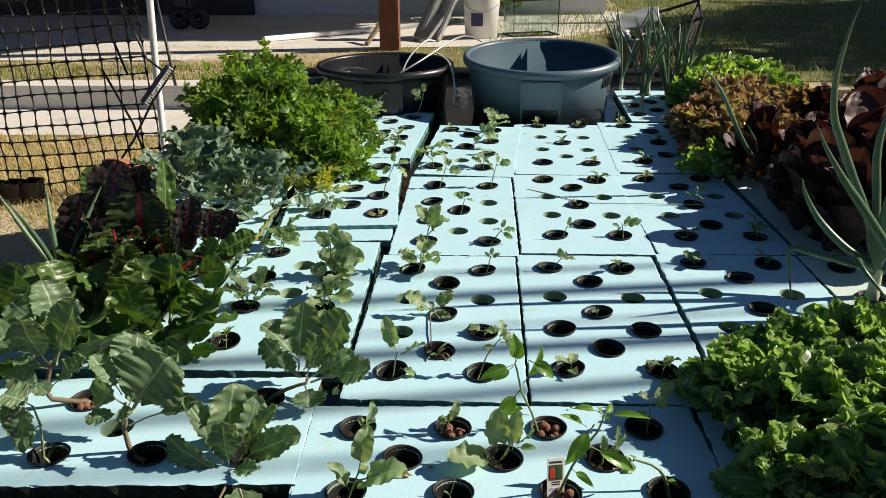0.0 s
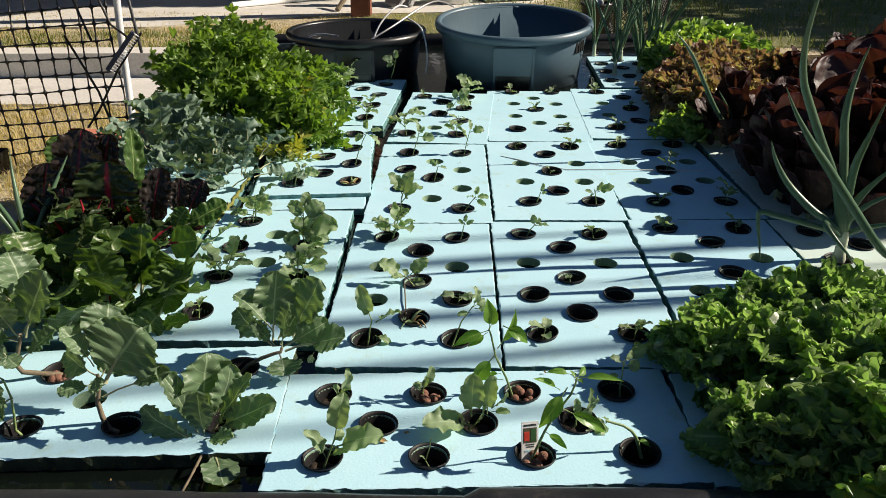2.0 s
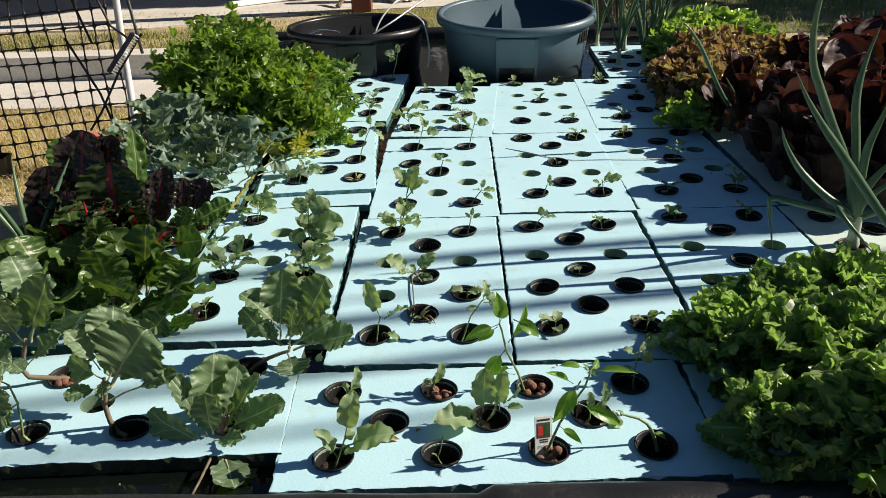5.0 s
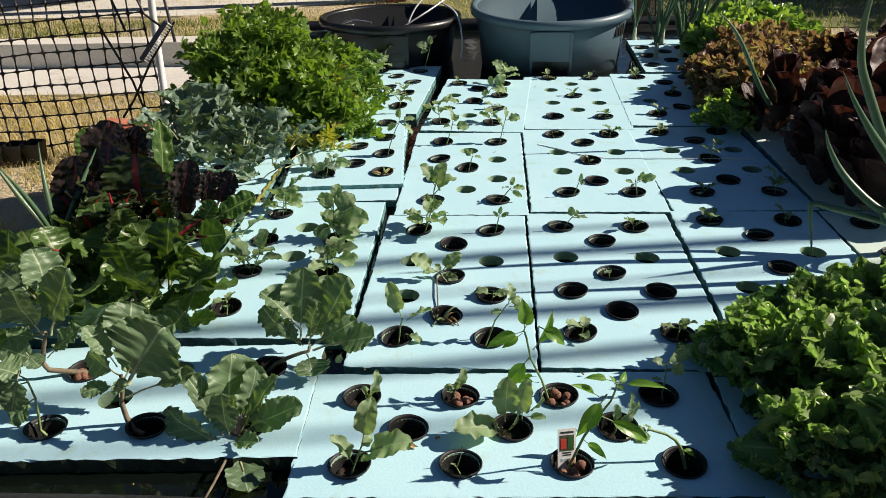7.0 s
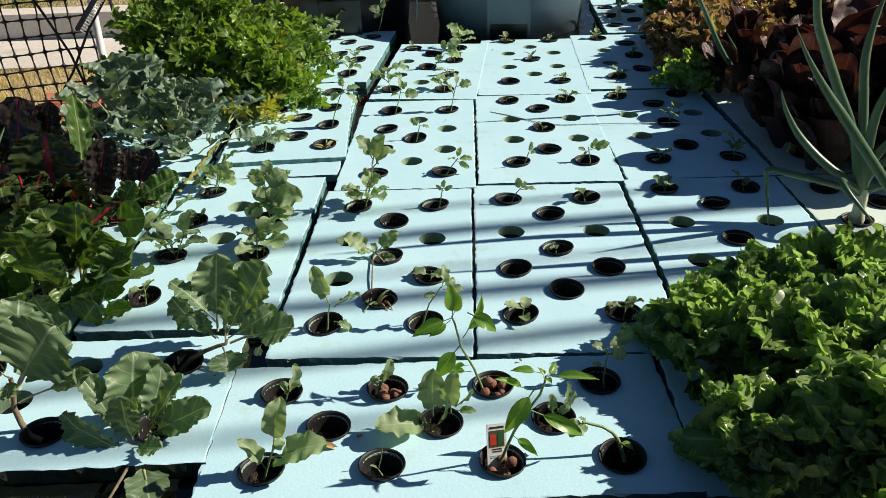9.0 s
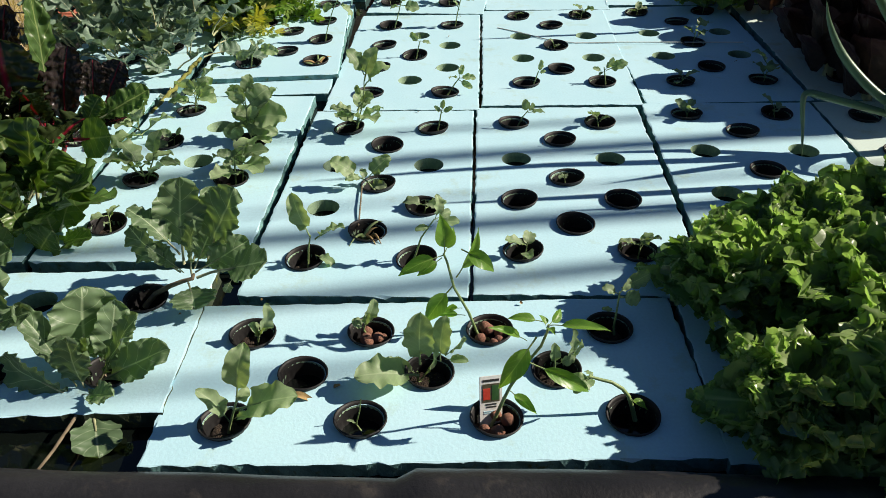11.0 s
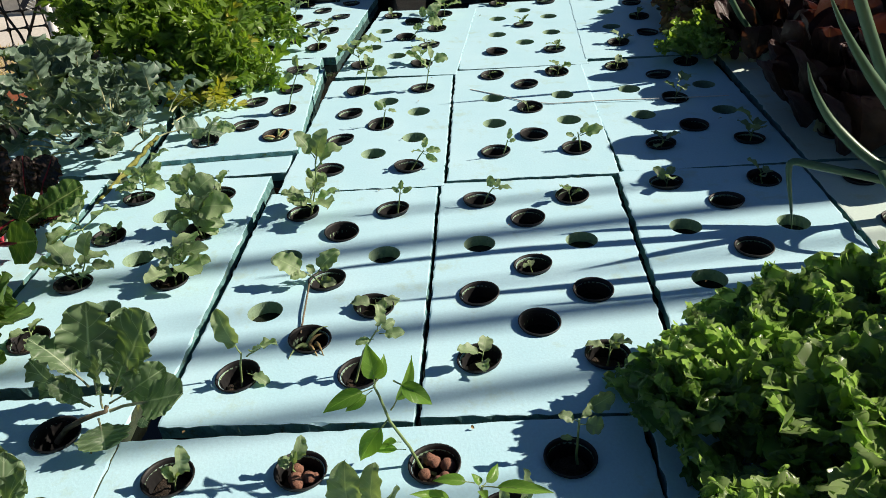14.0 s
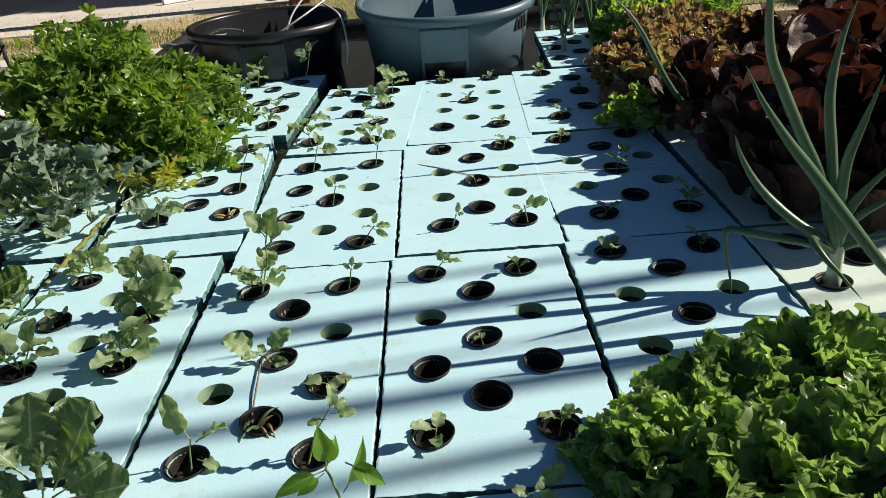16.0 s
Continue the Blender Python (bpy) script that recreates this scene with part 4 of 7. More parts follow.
shaped("brassica_seedling", (-0.544, 0.279), [(0, 0, -0.014), (-0.011, 0.000, 0.026), (-0.007, 0.000, 0.057), (-0.006, 0.000, 0.084)], [("B", (-0.011, 0.000, 0.042), (-0.053, -0.020, 0.014), 1.10),
    ("B", (-0.008, 0.000, 0.063), (0.042, 0.010, 0.105), 1.20),
    ("B", (-0.008, 0.000, 0.073), (-0.013, 0.000, 0.110), 1.10),
    ("B", (-0.006, 0.000, 0.063), (-0.039, 0.030, 0.102), 1.00),
    ("B", (-0.007, 0.000, 0.042), (0.075, -0.010, 0.062), 1.10),
    ("B", (-0.014, 0.000, 0.031), (0.056, -0.020, 0.027), 0.90),
    ("B", (-0.006, 0.000, 0.084), (0.007, 0.020, 0.124), 1.00),
    ("S", (-0.007, 0.000, 0.042), (0.005, -0.020, 0.018), 0.80)], "bushy young brassica plant")
shaped("brassica_seedling", (-0.544, 0.138), [(0, 0, -0.014), (0.005, 0.000, 0.030), (0.007, 0.000, 0.045)], [("B", (0.007, 0.000, 0.040), (-0.021, -0.010, 0.054), 0.90),
    ("B", (0.008, 0.000, 0.045), (0.045, 0.000, 0.066), 1.00),
    ("S", (0.006, 0.000, 0.035), (-0.010, -0.020, 0.035), 0.90),
    ("S", (0.010, 0.000, 0.044), (0.070, 0.000, 0.049), 0.90)])
shaped("brassica_seedling", (-0.688, 0.401), [(0, 0, -0.014), (0.003, 0.000, 0.029), (0.007, 0.000, 0.051)], [("S", (0.006, 0.000, 0.046), (-0.004, 0.000, 0.075), 1.00),
    ("S", (0.009, 0.000, 0.051), (0.034, 0.005, 0.075), 1.00),
    ("S", (0.006, 0.000, 0.040), (0.050, -0.010, 0.059), 0.80),
    ("S", (0.003, 0.000, 0.035), (-0.026, 0.010, 0.049), 0.80)])
shaped("brassica_seedling", (-0.372, 0.326), [(0, 0, -0.014), (0.014, 0.000, 0.032), (0.023, 0.000, 0.062), (0.026, 0.000, 0.095)], [("S", (0.019, 0.000, 0.053), (0.044, 0.000, 0.062), 1.00),
    ("B", (0.025, 0.000, 0.085), (0.077, 0.010, 0.128), 0.90),
    ("B", (0.028, 0.000, 0.106), (-0.005, 0.000, 0.154), 0.90),
    ("S", (0.026, 0.000, 0.095), (0.054, 0.010, 0.160), 1.00),
    ("S", (0.019, 0.000, 0.064), (0.006, 0.020, 0.082), 0.80)])
shaped("brassica_seedling", (-0.221, 0.324), [(0, 0, -0.014), (0.008, 0.000, 0.022), (0.011, 0.000, 0.038)], [("S", (0.011, 0.000, 0.034), (-0.003, 0.000, 0.050), 0.80),
    ("S", (0.011, 0.000, 0.038), (0.017, 0.005, 0.059), 0.90),
    ("S", (0.011, 0.000, 0.034), (0.034, 0.000, 0.047), 0.80)])
shaped("brassica_seedling", (-0.214, 0.499), [(0, 0, -0.014), (0.024, 0.000, 0.022), (0.033, 0.000, 0.033)], [("B", (0.030, 0.000, 0.031), (0.011, -0.020, 0.038), 0.80),
    ("B", (0.030, 0.000, 0.031), (0.068, 0.000, 0.030), 0.80),
    ("B", (0.031, 0.000, 0.033), (0.038, 0.010, 0.054), 0.70),
    ("S", (0.030, 0.000, 0.028), (0.061, -0.010, 0.012), 0.80)])
shaped("brassica_seedling", (-0.288, 0.711), [(0, 0, -0.014), (0.009, 0.000, 0.023), (0.013, 0.000, 0.036)], [("S", (0.012, 0.000, 0.033), (-0.011, 0.000, 0.057), 0.80),
    ("S", (0.013, 0.000, 0.036), (0.037, 0.000, 0.027), 0.90),
    ("S", (0.013, 0.000, 0.036), (0.009, 0.010, 0.052), 0.70)])
shaped("brassica_seedling", (-0.358, 0.913), [(0, 0, -0.014), (0.017, 0.000, 0.039), (0.024, 0.000, 0.066)], [("B", (0.023, 0.000, 0.062), (0.017, 0.010, 0.096), 0.90),
    ("S", (0.023, 0.000, 0.057), (0.072, 0.000, 0.045), 1.00),
    ("S", (0.022, 0.000, 0.053), (-0.006, -0.010, 0.051), 0.90),
    ("S", (0.023, 0.000, 0.062), (0.042, 0.010, 0.083), 0.90)])
shaped("brassica_seedling", (-0.207, 0.929), [(0, 0, -0.014), (0.010, 0.000, 0.036), (0.019, 0.000, 0.071)], [("S", (0.019, 0.000, 0.064), (0.013, 0.010, 0.103), 1.00),
    ("S", (0.019, 0.000, 0.064), (0.064, 0.000, 0.075), 1.00),
    ("S", (0.014, 0.000, 0.040), (-0.022, 0.000, 0.081), 0.70)])
shaped("brassica_seedling", (-0.512, 0.801), [(0, 0, -0.014), (0.014, 0.000, 0.037), (0.030, 0.000, 0.077), (0.043, 0.000, 0.102)], [("B", (0.042, 0.000, 0.099), (0.076, 0.000, 0.059), 0.80),
    ("S", (0.039, 0.000, 0.096), (0.004, 0.000, 0.074), 0.90),
    ("B", (0.043, 0.000, 0.102), (0.040, 0.010, 0.139), 0.80),
    ("S", (0.043, 0.000, 0.102), (0.088, 0.010, 0.102), 0.90)])
shaped("brassica_seedling", (-0.648, 0.640), [(0, 0, -0.014), (0.012, 0.000, 0.032), (0.024, 0.000, 0.050)], [("B", (0.023, 0.000, 0.048), (0.076, 0.000, 0.040), 0.80),
    ("S", (0.019, 0.000, 0.044), (-0.030, 0.000, 0.022), 0.90),
    ("S", (0.023, 0.000, 0.048), (0.011, 0.000, 0.071), 0.80),
    ("S", (0.023, 0.000, 0.051), (0.042, 0.010, 0.064), 0.80)])
shaped("brassica_seedling", (-0.040, 0.529), [(0, 0, -0.014), (0.012, 0.000, 0.019), (0.016, 0.000, 0.033)], [("S", (0.016, 0.000, 0.031), (0.022, 0.000, 0.060), 0.80),
    ("S", (0.016, 0.000, 0.029), (0.032, 0.000, 0.032), 0.90)])
shaped("brassica_seedling", (0.117, 0.547), [(0, 0, -0.014), (-0.006, 0.000, 0.025), (-0.008, 0.000, 0.034)], [("S", (-0.011, 0.000, 0.025), (-0.033, 0.000, 0.033), 0.90),
    ("S", (-0.006, 0.000, 0.027), (0.011, 0.000, 0.057), 0.70),
    ("S", (-0.003, 0.000, 0.027), (0.044, 0.000, 0.042), 0.80),
    ("S", (-0.008, 0.000, 0.025), (-0.018, -0.010, 0.020), 0.80)])
shaped("brassica_seedling", (-0.077, 0.343), [(0, 0, -0.014), (0.013, 0.000, 0.016), (0.023, 0.000, 0.029)], [("S", (0.023, 0.000, 0.026), (0.015, 0.000, 0.054), 1.00),
    ("S", (0.023, 0.000, 0.026), (0.057, 0.000, 0.023), 0.90),
    ("S", (0.023, 0.000, 0.026), (0.034, 0.010, 0.042), 0.90)])
shaped("brassica_seedling", (-0.497, 1.783), [(0, 0, -0.014), (0.023, 0.000, 0.050), (0.035, 0.000, 0.097)], [("S", (0.035, 0.000, 0.091), (-0.020, 0.000, 0.110), 1.10),
    ("S", (0.035, 0.000, 0.095), (0.036, 0.000, 0.143), 1.00),
    ("S", (0.032, 0.000, 0.088), (-0.003, 0.000, 0.071), 0.90)], "tall drooping seedling beside the black tub")
shaped("brassica_seedling", (-0.287, 1.338), [(0, 0, -0.014), (0.039, 0.000, 0.026), (0.058, 0.000, 0.049)], [("B", (0.057, 0.000, 0.041), (0.024, -0.010, 0.030), 0.90),
    ("B", (0.058, 0.000, 0.049), (0.114, 0.000, 0.040), 1.10),
    ("B", (0.058, 0.000, 0.054), (0.054, 0.010, 0.091), 0.90),
    ("B", (0.062, 0.000, 0.054), (0.102, 0.020, 0.098), 0.90)])

KINDS = {"S": (S_SEED, 0.046, 0.025), "B": (S_BIGSEED, 0.074, 0.041), "P": (S_PEPP, 0.072, 0.026), "C": (S_COLL, 0.144, 0.105), "L": (S_COLLONG, 0.146, 0.075),
         "H": (S_CHARD, 0.198, 0.105), "R": (S_CHARDR, 0.193, 0.10), "G": (S_CHARDG, 0.157, 0.078), "Q": (S_CHARDQ, 0.169, 0.075)}
FACING = {"c": (0.05, -0.85, 0.5), "e": (0.65, -0.4, 0.6), "w": (-0.6, -0.6, 0.45), "u": (0.25, -0.4, 0.85)}


def grown(name, at, stem, leaves, label, r0, stem_kind):
    """A plant from its stem's line and each leaf's foot, tip, width and the side to which it faces."""
    r = random.Random(int(abs(at[0]) * 7919 + abs(at[1]) * 104729) + len(leaves))
    ob = empty(name, Matrix.Translation((at[0], at[1], 0)), label, name.split("_")[0] if name != "brassica_seedling" else "seedling", name.replace("_", " ") + "s")
    pts = [Vector((0, 0, -0.014))] + [Vector(q) for q in stem]
    fine = [pts[k].lerp(pts[k + 1], f) for k in range(len(pts) - 1) for f in (0, 0.5)] + [pts[-1]]
    n = len(fine)
    part("stem", mesh("stem", *tube_geo(fine, [r0 * (1.1 - 0.5 * k / n) for k in range(n)], 8), {"G": M_STEM, "W": M_WOODY, "R": M_STEMRED}[stem_kind]), ob)
    for kind, foot, tip, width, facing in leaves:
        meshes, full, broad = KINDS[kind]
        d = Vector(tip) - Vector(foot)
        ay = d.normalized()
        face = Vector(FACING[facing]) + Vector((r.gauss(0, 0.12), r.gauss(0, 0.12), r.gauss(0, 0.12)))
        az = (face - ay * face.dot(ay)).normalized()
        m = Matrix.Translation(foot) @ Matrix((ay.cross(az), ay, az)).transposed().to_4x4() @ pose(0, 0, 0, 6, 0, 0)
        sy = d.length / full * 1.03
        sx = width / broad * (1.3 if kind in "CL" else 1.0)
        part("leaf", meshes[r.randrange(len(meshes))], ob, m @ Matrix.Diagonal((sx, sy, (sx + sy) / 2, 1)))
    return ob


grown("collard_plant", (-0.715, -0.331), [(-0.012, 0.0, -0.006), (-0.018, 0.0, 0.015), (-0.02, 0.0, 0.041), (-0.012, 0.0, 0.071), (-0.014, 0.005, 0.085)], [
    ("C", (0.001, -0.01, 0.08), (0.049, 0.02, 0.151), 0.086, "c"),
    ("C", (-0.018, 0.02, 0.107), (0.006, 0.05, 0.168), 0.061, "e"),
    ("C", (-0.017, 0.04, 0.093), (0.042, 0.07, 0.125), 0.040, "w"),
    ("C", (-0.013, 0.0, 0.101), (-0.051, 0.01, 0.156), 0.025, "e"),
    ("C", (-0.017, 0.0, 0.071), (-0.06, -0.02, 0.07), 0.022, "u"),
    ("L", (-0.013, 0.0, 0.051), (0.093, 0.0, 0.088), 0.025, "u"),
    ("C", (-0.015, -0.01, 0.058), (-0.012, -0.01, 0.087), 0.020, "e"),
    ("C", (-0.026, 0.02, 0.072), (-0.077, 0.05, 0.09), 0.036, "w"),
    ("C", (-0.028, 0.03, 0.055), (-0.005, 0.06, 0.095), 0.038, "c")], "broad-leaved grey-green collard on a bent woody stem", 0.0042, "W")
grown("collard_plant", (-0.575, -0.314), [(-0.007, 0.0, -0.022), (-0.003, -0.02, -0.019), (0.004, -0.05, -0.008), (0.002, -0.06, -0.006)], [
    ("C", (-0.028, 0.0, -0.012), (-0.012, 0.02, 0.097), 0.061, "e"),
    ("C", (-0.013, 0.0, -0.022), (0.024, 0.03, 0.074), 0.036, "e"),
    ("C", (-0.009, -0.02, -0.019), (0.063, 0.0, 0.071), 0.023, "w"),
    ("C", (-0.005, -0.02, -0.009), (0.094, -0.02, 0.045), 0.034, "u"),
    ("C", (-0.003, -0.05, -0.013), (-0.086, -0.03, 0.045), 0.042, "w"),
    ("C", (-0.011, -0.04, -0.005), (-0.071, -0.01, 0.092), 0.025, "e"),
    ("C", (-0.005, -0.04, -0.005), (-0.01, -0.03, 0.069), 0.034, "c"),
    ("C", (-0.007, -0.03, -0.01), (0.001, -0.01, 0.05), 0.029, "w"),
    ("C", (-0.004, -0.05, 0.004), (0.045, -0.07, 0.02), 0.018, "u"),
    ("L", (-0.003, -0.035, 0.0), (0.040, -0.122, -0.018), 0.046, "u"),
    ("C", (0.005, -0.05, -0.018), (-0.009, -0.08, -0.011), 0.025, "w"),
    ("C", (-0.013, -0.02, -0.024), (-0.058, 0.02, 0.005), 0.027, "w")], "broad-leaved grey-green collard on a bent woody stem", 0.0036, "W")
grown("collard_plant", (-0.579, -0.184), [(0.019, 0.0, 0.007), (0.041, 0.0, 0.02), (0.06, 0.0, 0.028), (0.073, 0.0, 0.032), (0.074, 0.005, 0.037)], [
    ("C", (0.057, 0.02, 0.04), (0.065, 0.05, 0.149), 0.049, "c"),
    ("C", (0.061, 0.04, 0.03), (0.092, 0.07, 0.126), 0.038, "e"),
    ("C", (0.089, 0.02, 0.047), (0.14, 0.04, 0.135), 0.052, "w"),
    ("C", (0.066, 0.0, 0.07), (0.004, 0.02, 0.12), 0.032, "e"),
    ("C", (0.064, -0.01, 0.048), (0.015, 0.0, 0.112), 0.039, "w"),
    ("C", (0.069, -0.01, 0.049), (0.034, -0.02, 0.094), 0.018, "e"),
    ("C", (0.077, -0.01, 0.046), (0.098, 0.0, 0.117), 0.029, "w"),
    ("C", (0.074, 0.01, 0.035), (0.148, 0.02, 0.073), 0.035, "c"),
    ("L", (0.08, -0.005, 0.04), (0.179, -0.02, 0.064), 0.042, "u"),
    ("C", (0.076, -0.02, 0.041), (0.089, -0.045, 0.019), 0.037, "u"),
    ("C", (0.128, -0.01, 0.038), (0.119, -0.02, 0.027), 0.011, "e"),
    ("C", (0.065, 0.03, 0.027), (0.096, 0.05, 0.078), 0.034, "c")], "broad-leaved grey-green collard on a bent woody stem", 0.0036, "W")
grown("collard_plant", (-0.854, -0.206), [(0.0, 0.0, 0.0), (-0.022, -0.01, 0.009), (-0.047, -0.02, 0.019), (-0.053, -0.02, 0.031), (-0.045, -0.02, 0.058), (-0.034, -0.02, 0.087)], [
    ("C", (-0.015, -0.02, 0.13), (-0.033, 0.0, 0.214), 0.051, "e"),
    ("C", (-0.029, -0.02, 0.081), (0.032, -0.02, 0.191), 0.046, "c"),
    ("C", (-0.026, -0.04, 0.094), (-0.043, -0.05, 0.175), 0.048, "c"),
    ("C", (-0.035, -0.03, 0.08), (-0.084, -0.03, 0.09), 0.020, "e"),
    ("C", (-0.044, -0.02, 0.041), (0.01, 0.0, 0.079), 0.028, "w"),
    ("C", (-0.058, -0.02, 0.095), (-0.098, 0.0, 0.107), 0.027, "e"),
    ("C", (-0.038, -0.04, 0.05), (-0.08, -0.06, 0.085), 0.035, "c"),
    ("C", (-0.049, 0.0, 0.134), (-0.107, 0.03, 0.165), 0.041, "c")], "broad-leaved grey-green collard on a bent woody stem", 0.0046, "W")
grown("collard_plant", (-0.852, -0.338), [(-0.007, 0.0, -0.004), (-0.003, 0.0, 0.022), (0.0, 0.0, 0.053), (-0.004, 0.0, 0.083)], [
    ("C", (0.014, -0.01, 0.133), (0.033, -0.02, 0.117), 0.020, "e"),
    ("C", (-0.003, -0.01, 0.104), (-0.012, -0.03, 0.055), 0.030, "c"),
    ("C", (0.009, -0.01, 0.06), (-0.022, -0.03, 0.042), 0.038, "u"),
    ("C", (-0.004, 0.0, 0.083), (-0.04, 0.0, 0.103), 0.036, "e"),
    ("C", (-0.005, 0.0, 0.078), (-0.041, -0.02, 0.073), 0.032, "e")], "low collard with drooping grey-green leaves", 0.002, "G")
grown("chard_plant", (-0.965, 0.25), [(-0.007, 0.0, -0.003), (0.004, 0.0, 0.022)], [
    ("R", (-0.127, 0.0, 0.012), (-0.113, 0.02, 0.188), 0.090, "c"),
    ("R", (-0.065, 0.02, 0.04), (-0.031, 0.06, 0.246), 0.099, "c"),
    ("R", (-0.011, 0.04, 0.056), (0.003, 0.08, 0.231), 0.075, "c"),
    ("H", (0.031, -0.04, 0.034), (0.04, -0.01, 0.201), 0.107, "c"),
    ("R", (0.106, -0.02, 0.029), (0.122, 0.02, 0.179), 0.066, "c"),
    ("G", (0.039, 0.06, 0.046), (0.045, 0.1, 0.24), 0.042, "e"),
    ("R", (0.155, 0.0, 0.069), (0.17, 0.02, 0.157), 0.039, "c"),
    ("R", (0.177, 0.0, 0.081), (0.212, 0.03, 0.149), 0.054, "c"),
    ("G", (-0.096, 0.06, 0.113), (-0.111, 0.1, 0.221), 0.052, "c"),
    ("R", (-0.069, -0.03, 0.0), (-0.06, -0.01, 0.145), 0.092, "c"),
    ("R", (0.042, 0.0, 0.009), (0.066, 0.03, 0.133), 0.074, "c"),
    ("R", (-0.037, -0.01, 0.002), (-0.029, 0.02, 0.127), 0.085, "c")], "dark glossy blistered purple chard with crimson stems", 0.006, "R")
grown("chard_plant", (-0.87, 0.19), [(0.018, 0.0, 0.023), (0.026, 0.0, 0.036)], [
    ("Q", (0.022, -0.02, 0.054), (0.141, -0.05, 0.076), 0.063, "c"),
    ("G", (0.076, 0.02, 0.071), (0.173, 0.05, 0.109), 0.036, "e"),
    ("G", (0.037, 0.02, 0.044), (0.092, 0.05, 0.091), 0.039, "e"),
    ("R", (0.049, 0.02, 0.044), (0.126, 0.04, 0.07), 0.034, "u"),
    ("G", (-0.029, 0.0, 0.012), (-0.016, 0.02, 0.064), 0.045, "e"),
    ("G", (0.071, 0.0, 0.071), (0.1, 0.02, 0.116), 0.033, "c")], "small green chard with a long crimson stalk", 0.005, "R")
grown("chard_plant", (-0.88, 0.04), [(0.016, 0.0, 0.029), (0.018, 0.0, 0.041)], [
    ("G", (-0.035, 0.0, 0.031), (-0.045, 0.03, 0.123), 0.098, "c"),
    ("G", (0.064, 0.0, 0.011), (0.088, 0.02, 0.098), 0.091, "c"),
    ("G", (0.108, -0.01, 0.01), (0.144, 0.0, 0.069), 0.050, "c"),
    ("G", (0.002, 0.02, 0.013), (0.016, 0.04, 0.109), 0.048, "e"),
    ("G", (-0.029, 0.06, 0.057), (-0.044, 0.09, 0.135), 0.062, "c"),
    ("G", (-0.121, 0.02, 0.01), (-0.093, 0.05, 0.092), 0.057, "c"),
    ("G", (0.047, -0.03, 0.028), (0.043, -0.02, 0.079), 0.064, "e"),
    ("G", (-0.064, -0.03, 0.025), (-0.051, -0.02, 0.081), 0.069, "c"),
    ("G", (-0.01, 0.03, 0.037), (0.03, 0.06, 0.091), 0.041, "e")], "dark green crinkled chard with pale ribs", 0.006, "R")
grown("chard_plant", (-0.8, -0.04), [(0.007, 0.0, -0.018), (0.009, 0.0, -0.006)], [
    ("G", (0.003, -0.01, 0.001), (-0.021, 0.0, 0.068), 0.033, "e"),
    ("G", (0.036, 0.0, -0.013), (0.017, 0.02, 0.045), 0.060, "e"),
    ("G", (0.034, 0.01, -0.006), (0.089, 0.03, 0.087), 0.054, "c"),
    ("G", (0.028, -0.01, -0.013), (0.112, -0.03, 0.02), 0.033, "u"),
    ("G", (0.044, -0.03, -0.026), (0.1, -0.05, -0.025), 0.027, "u"),
    ("G", (-0.097, -0.02, -0.004), (-0.105, 0.0, 0.071), 0.033, "e"),
    ("G", (-0.067, -0.04, -0.004), (-0.074, -0.03, 0.057), 0.047, "c"),
    ("G", (-0.003, -0.04, -0.006), (-0.029, -0.05, 0.056), 0.047, "c"),
    ("G", (0.019, -0.03, -0.012), (0.063, -0.04, 0.036), 0.047, "e")], "crinkled green chard leaning over a raft", 0.005, "R")
grown("pepper_plant", (-0.126, -0.385), [(0.013, 0.0, 0.027), (0.019, 0.0, 0.044), (0.035, 0.0, 0.077), (0.048, 0.0, 0.099), (0.053, 0.0, 0.117), (0.054, 0.0, 0.126)], [
    ("P", (0.043, 0.0, 0.11), (0.008, -0.02, 0.062), 0.023, "c"),
    ("P", (0.048, 0.0, 0.13), (0.015, 0.0, 0.135), 0.012, "u"),
    ("P", (0.034, 0.0, 0.106), (-0.003, -0.01, 0.131), 0.010, "u"),
    ("P", (0.054, 0.0, 0.126), (0.11, -0.01, 0.126), 0.013, "u"),
    ("P", (0.054, 0.0, 0.125), (0.068, 0.02, 0.128), 0.011, "e"),
    ("P", (0.052, 0.0, 0.123), (0.057, -0.02, 0.131), 0.009, "u"),
    ("P", (0.017, 0.0, 0.04), (0.044, -0.02, 0.025), 0.013, "u"),
    ("P", (0.037, 0.0, 0.077), (0.106, 0.0, 0.041), 0.019, "c"),
    ("P", (0.052, 0.0, 0.123), (0.047, 0.01, 0.13), 0.009, "e")], "bushy young pepper plant with long pointed leaves", 0.0019, "G")
grown("brassica_seedling", (-0.058, -0.311), [(0.004, 0.0, -0.007), (0.004, 0.0, 0.008), (0.004, 0.0, 0.021)], [
    ("S", (0.004, 0.0, 0.006), (0.002, 0.0, 0.039), 0.014, "c"),
    ("B", (0.019, 0.01, -0.004), (0.023, 0.02, 0.043), 0.013, "e"),
    ("S", (0.015, 0.0, 0.016), (0.033, 0.0, 0.044), 0.010, "e"),
    ("S", (0.024, -0.02, 0.01), (0.017, -0.03, -0.013), 0.015, "c"),
    ("S", (0.029, -0.02, 0.01), (0.043, -0.03, -0.001), 0.015, "u"),
    ("S", (0.007, 0.0, 0.008), (0.026, 0.0, 0.02), 0.013, "c")], "small brassica seedling shaded by a pepper plant", 0.0016, "G")
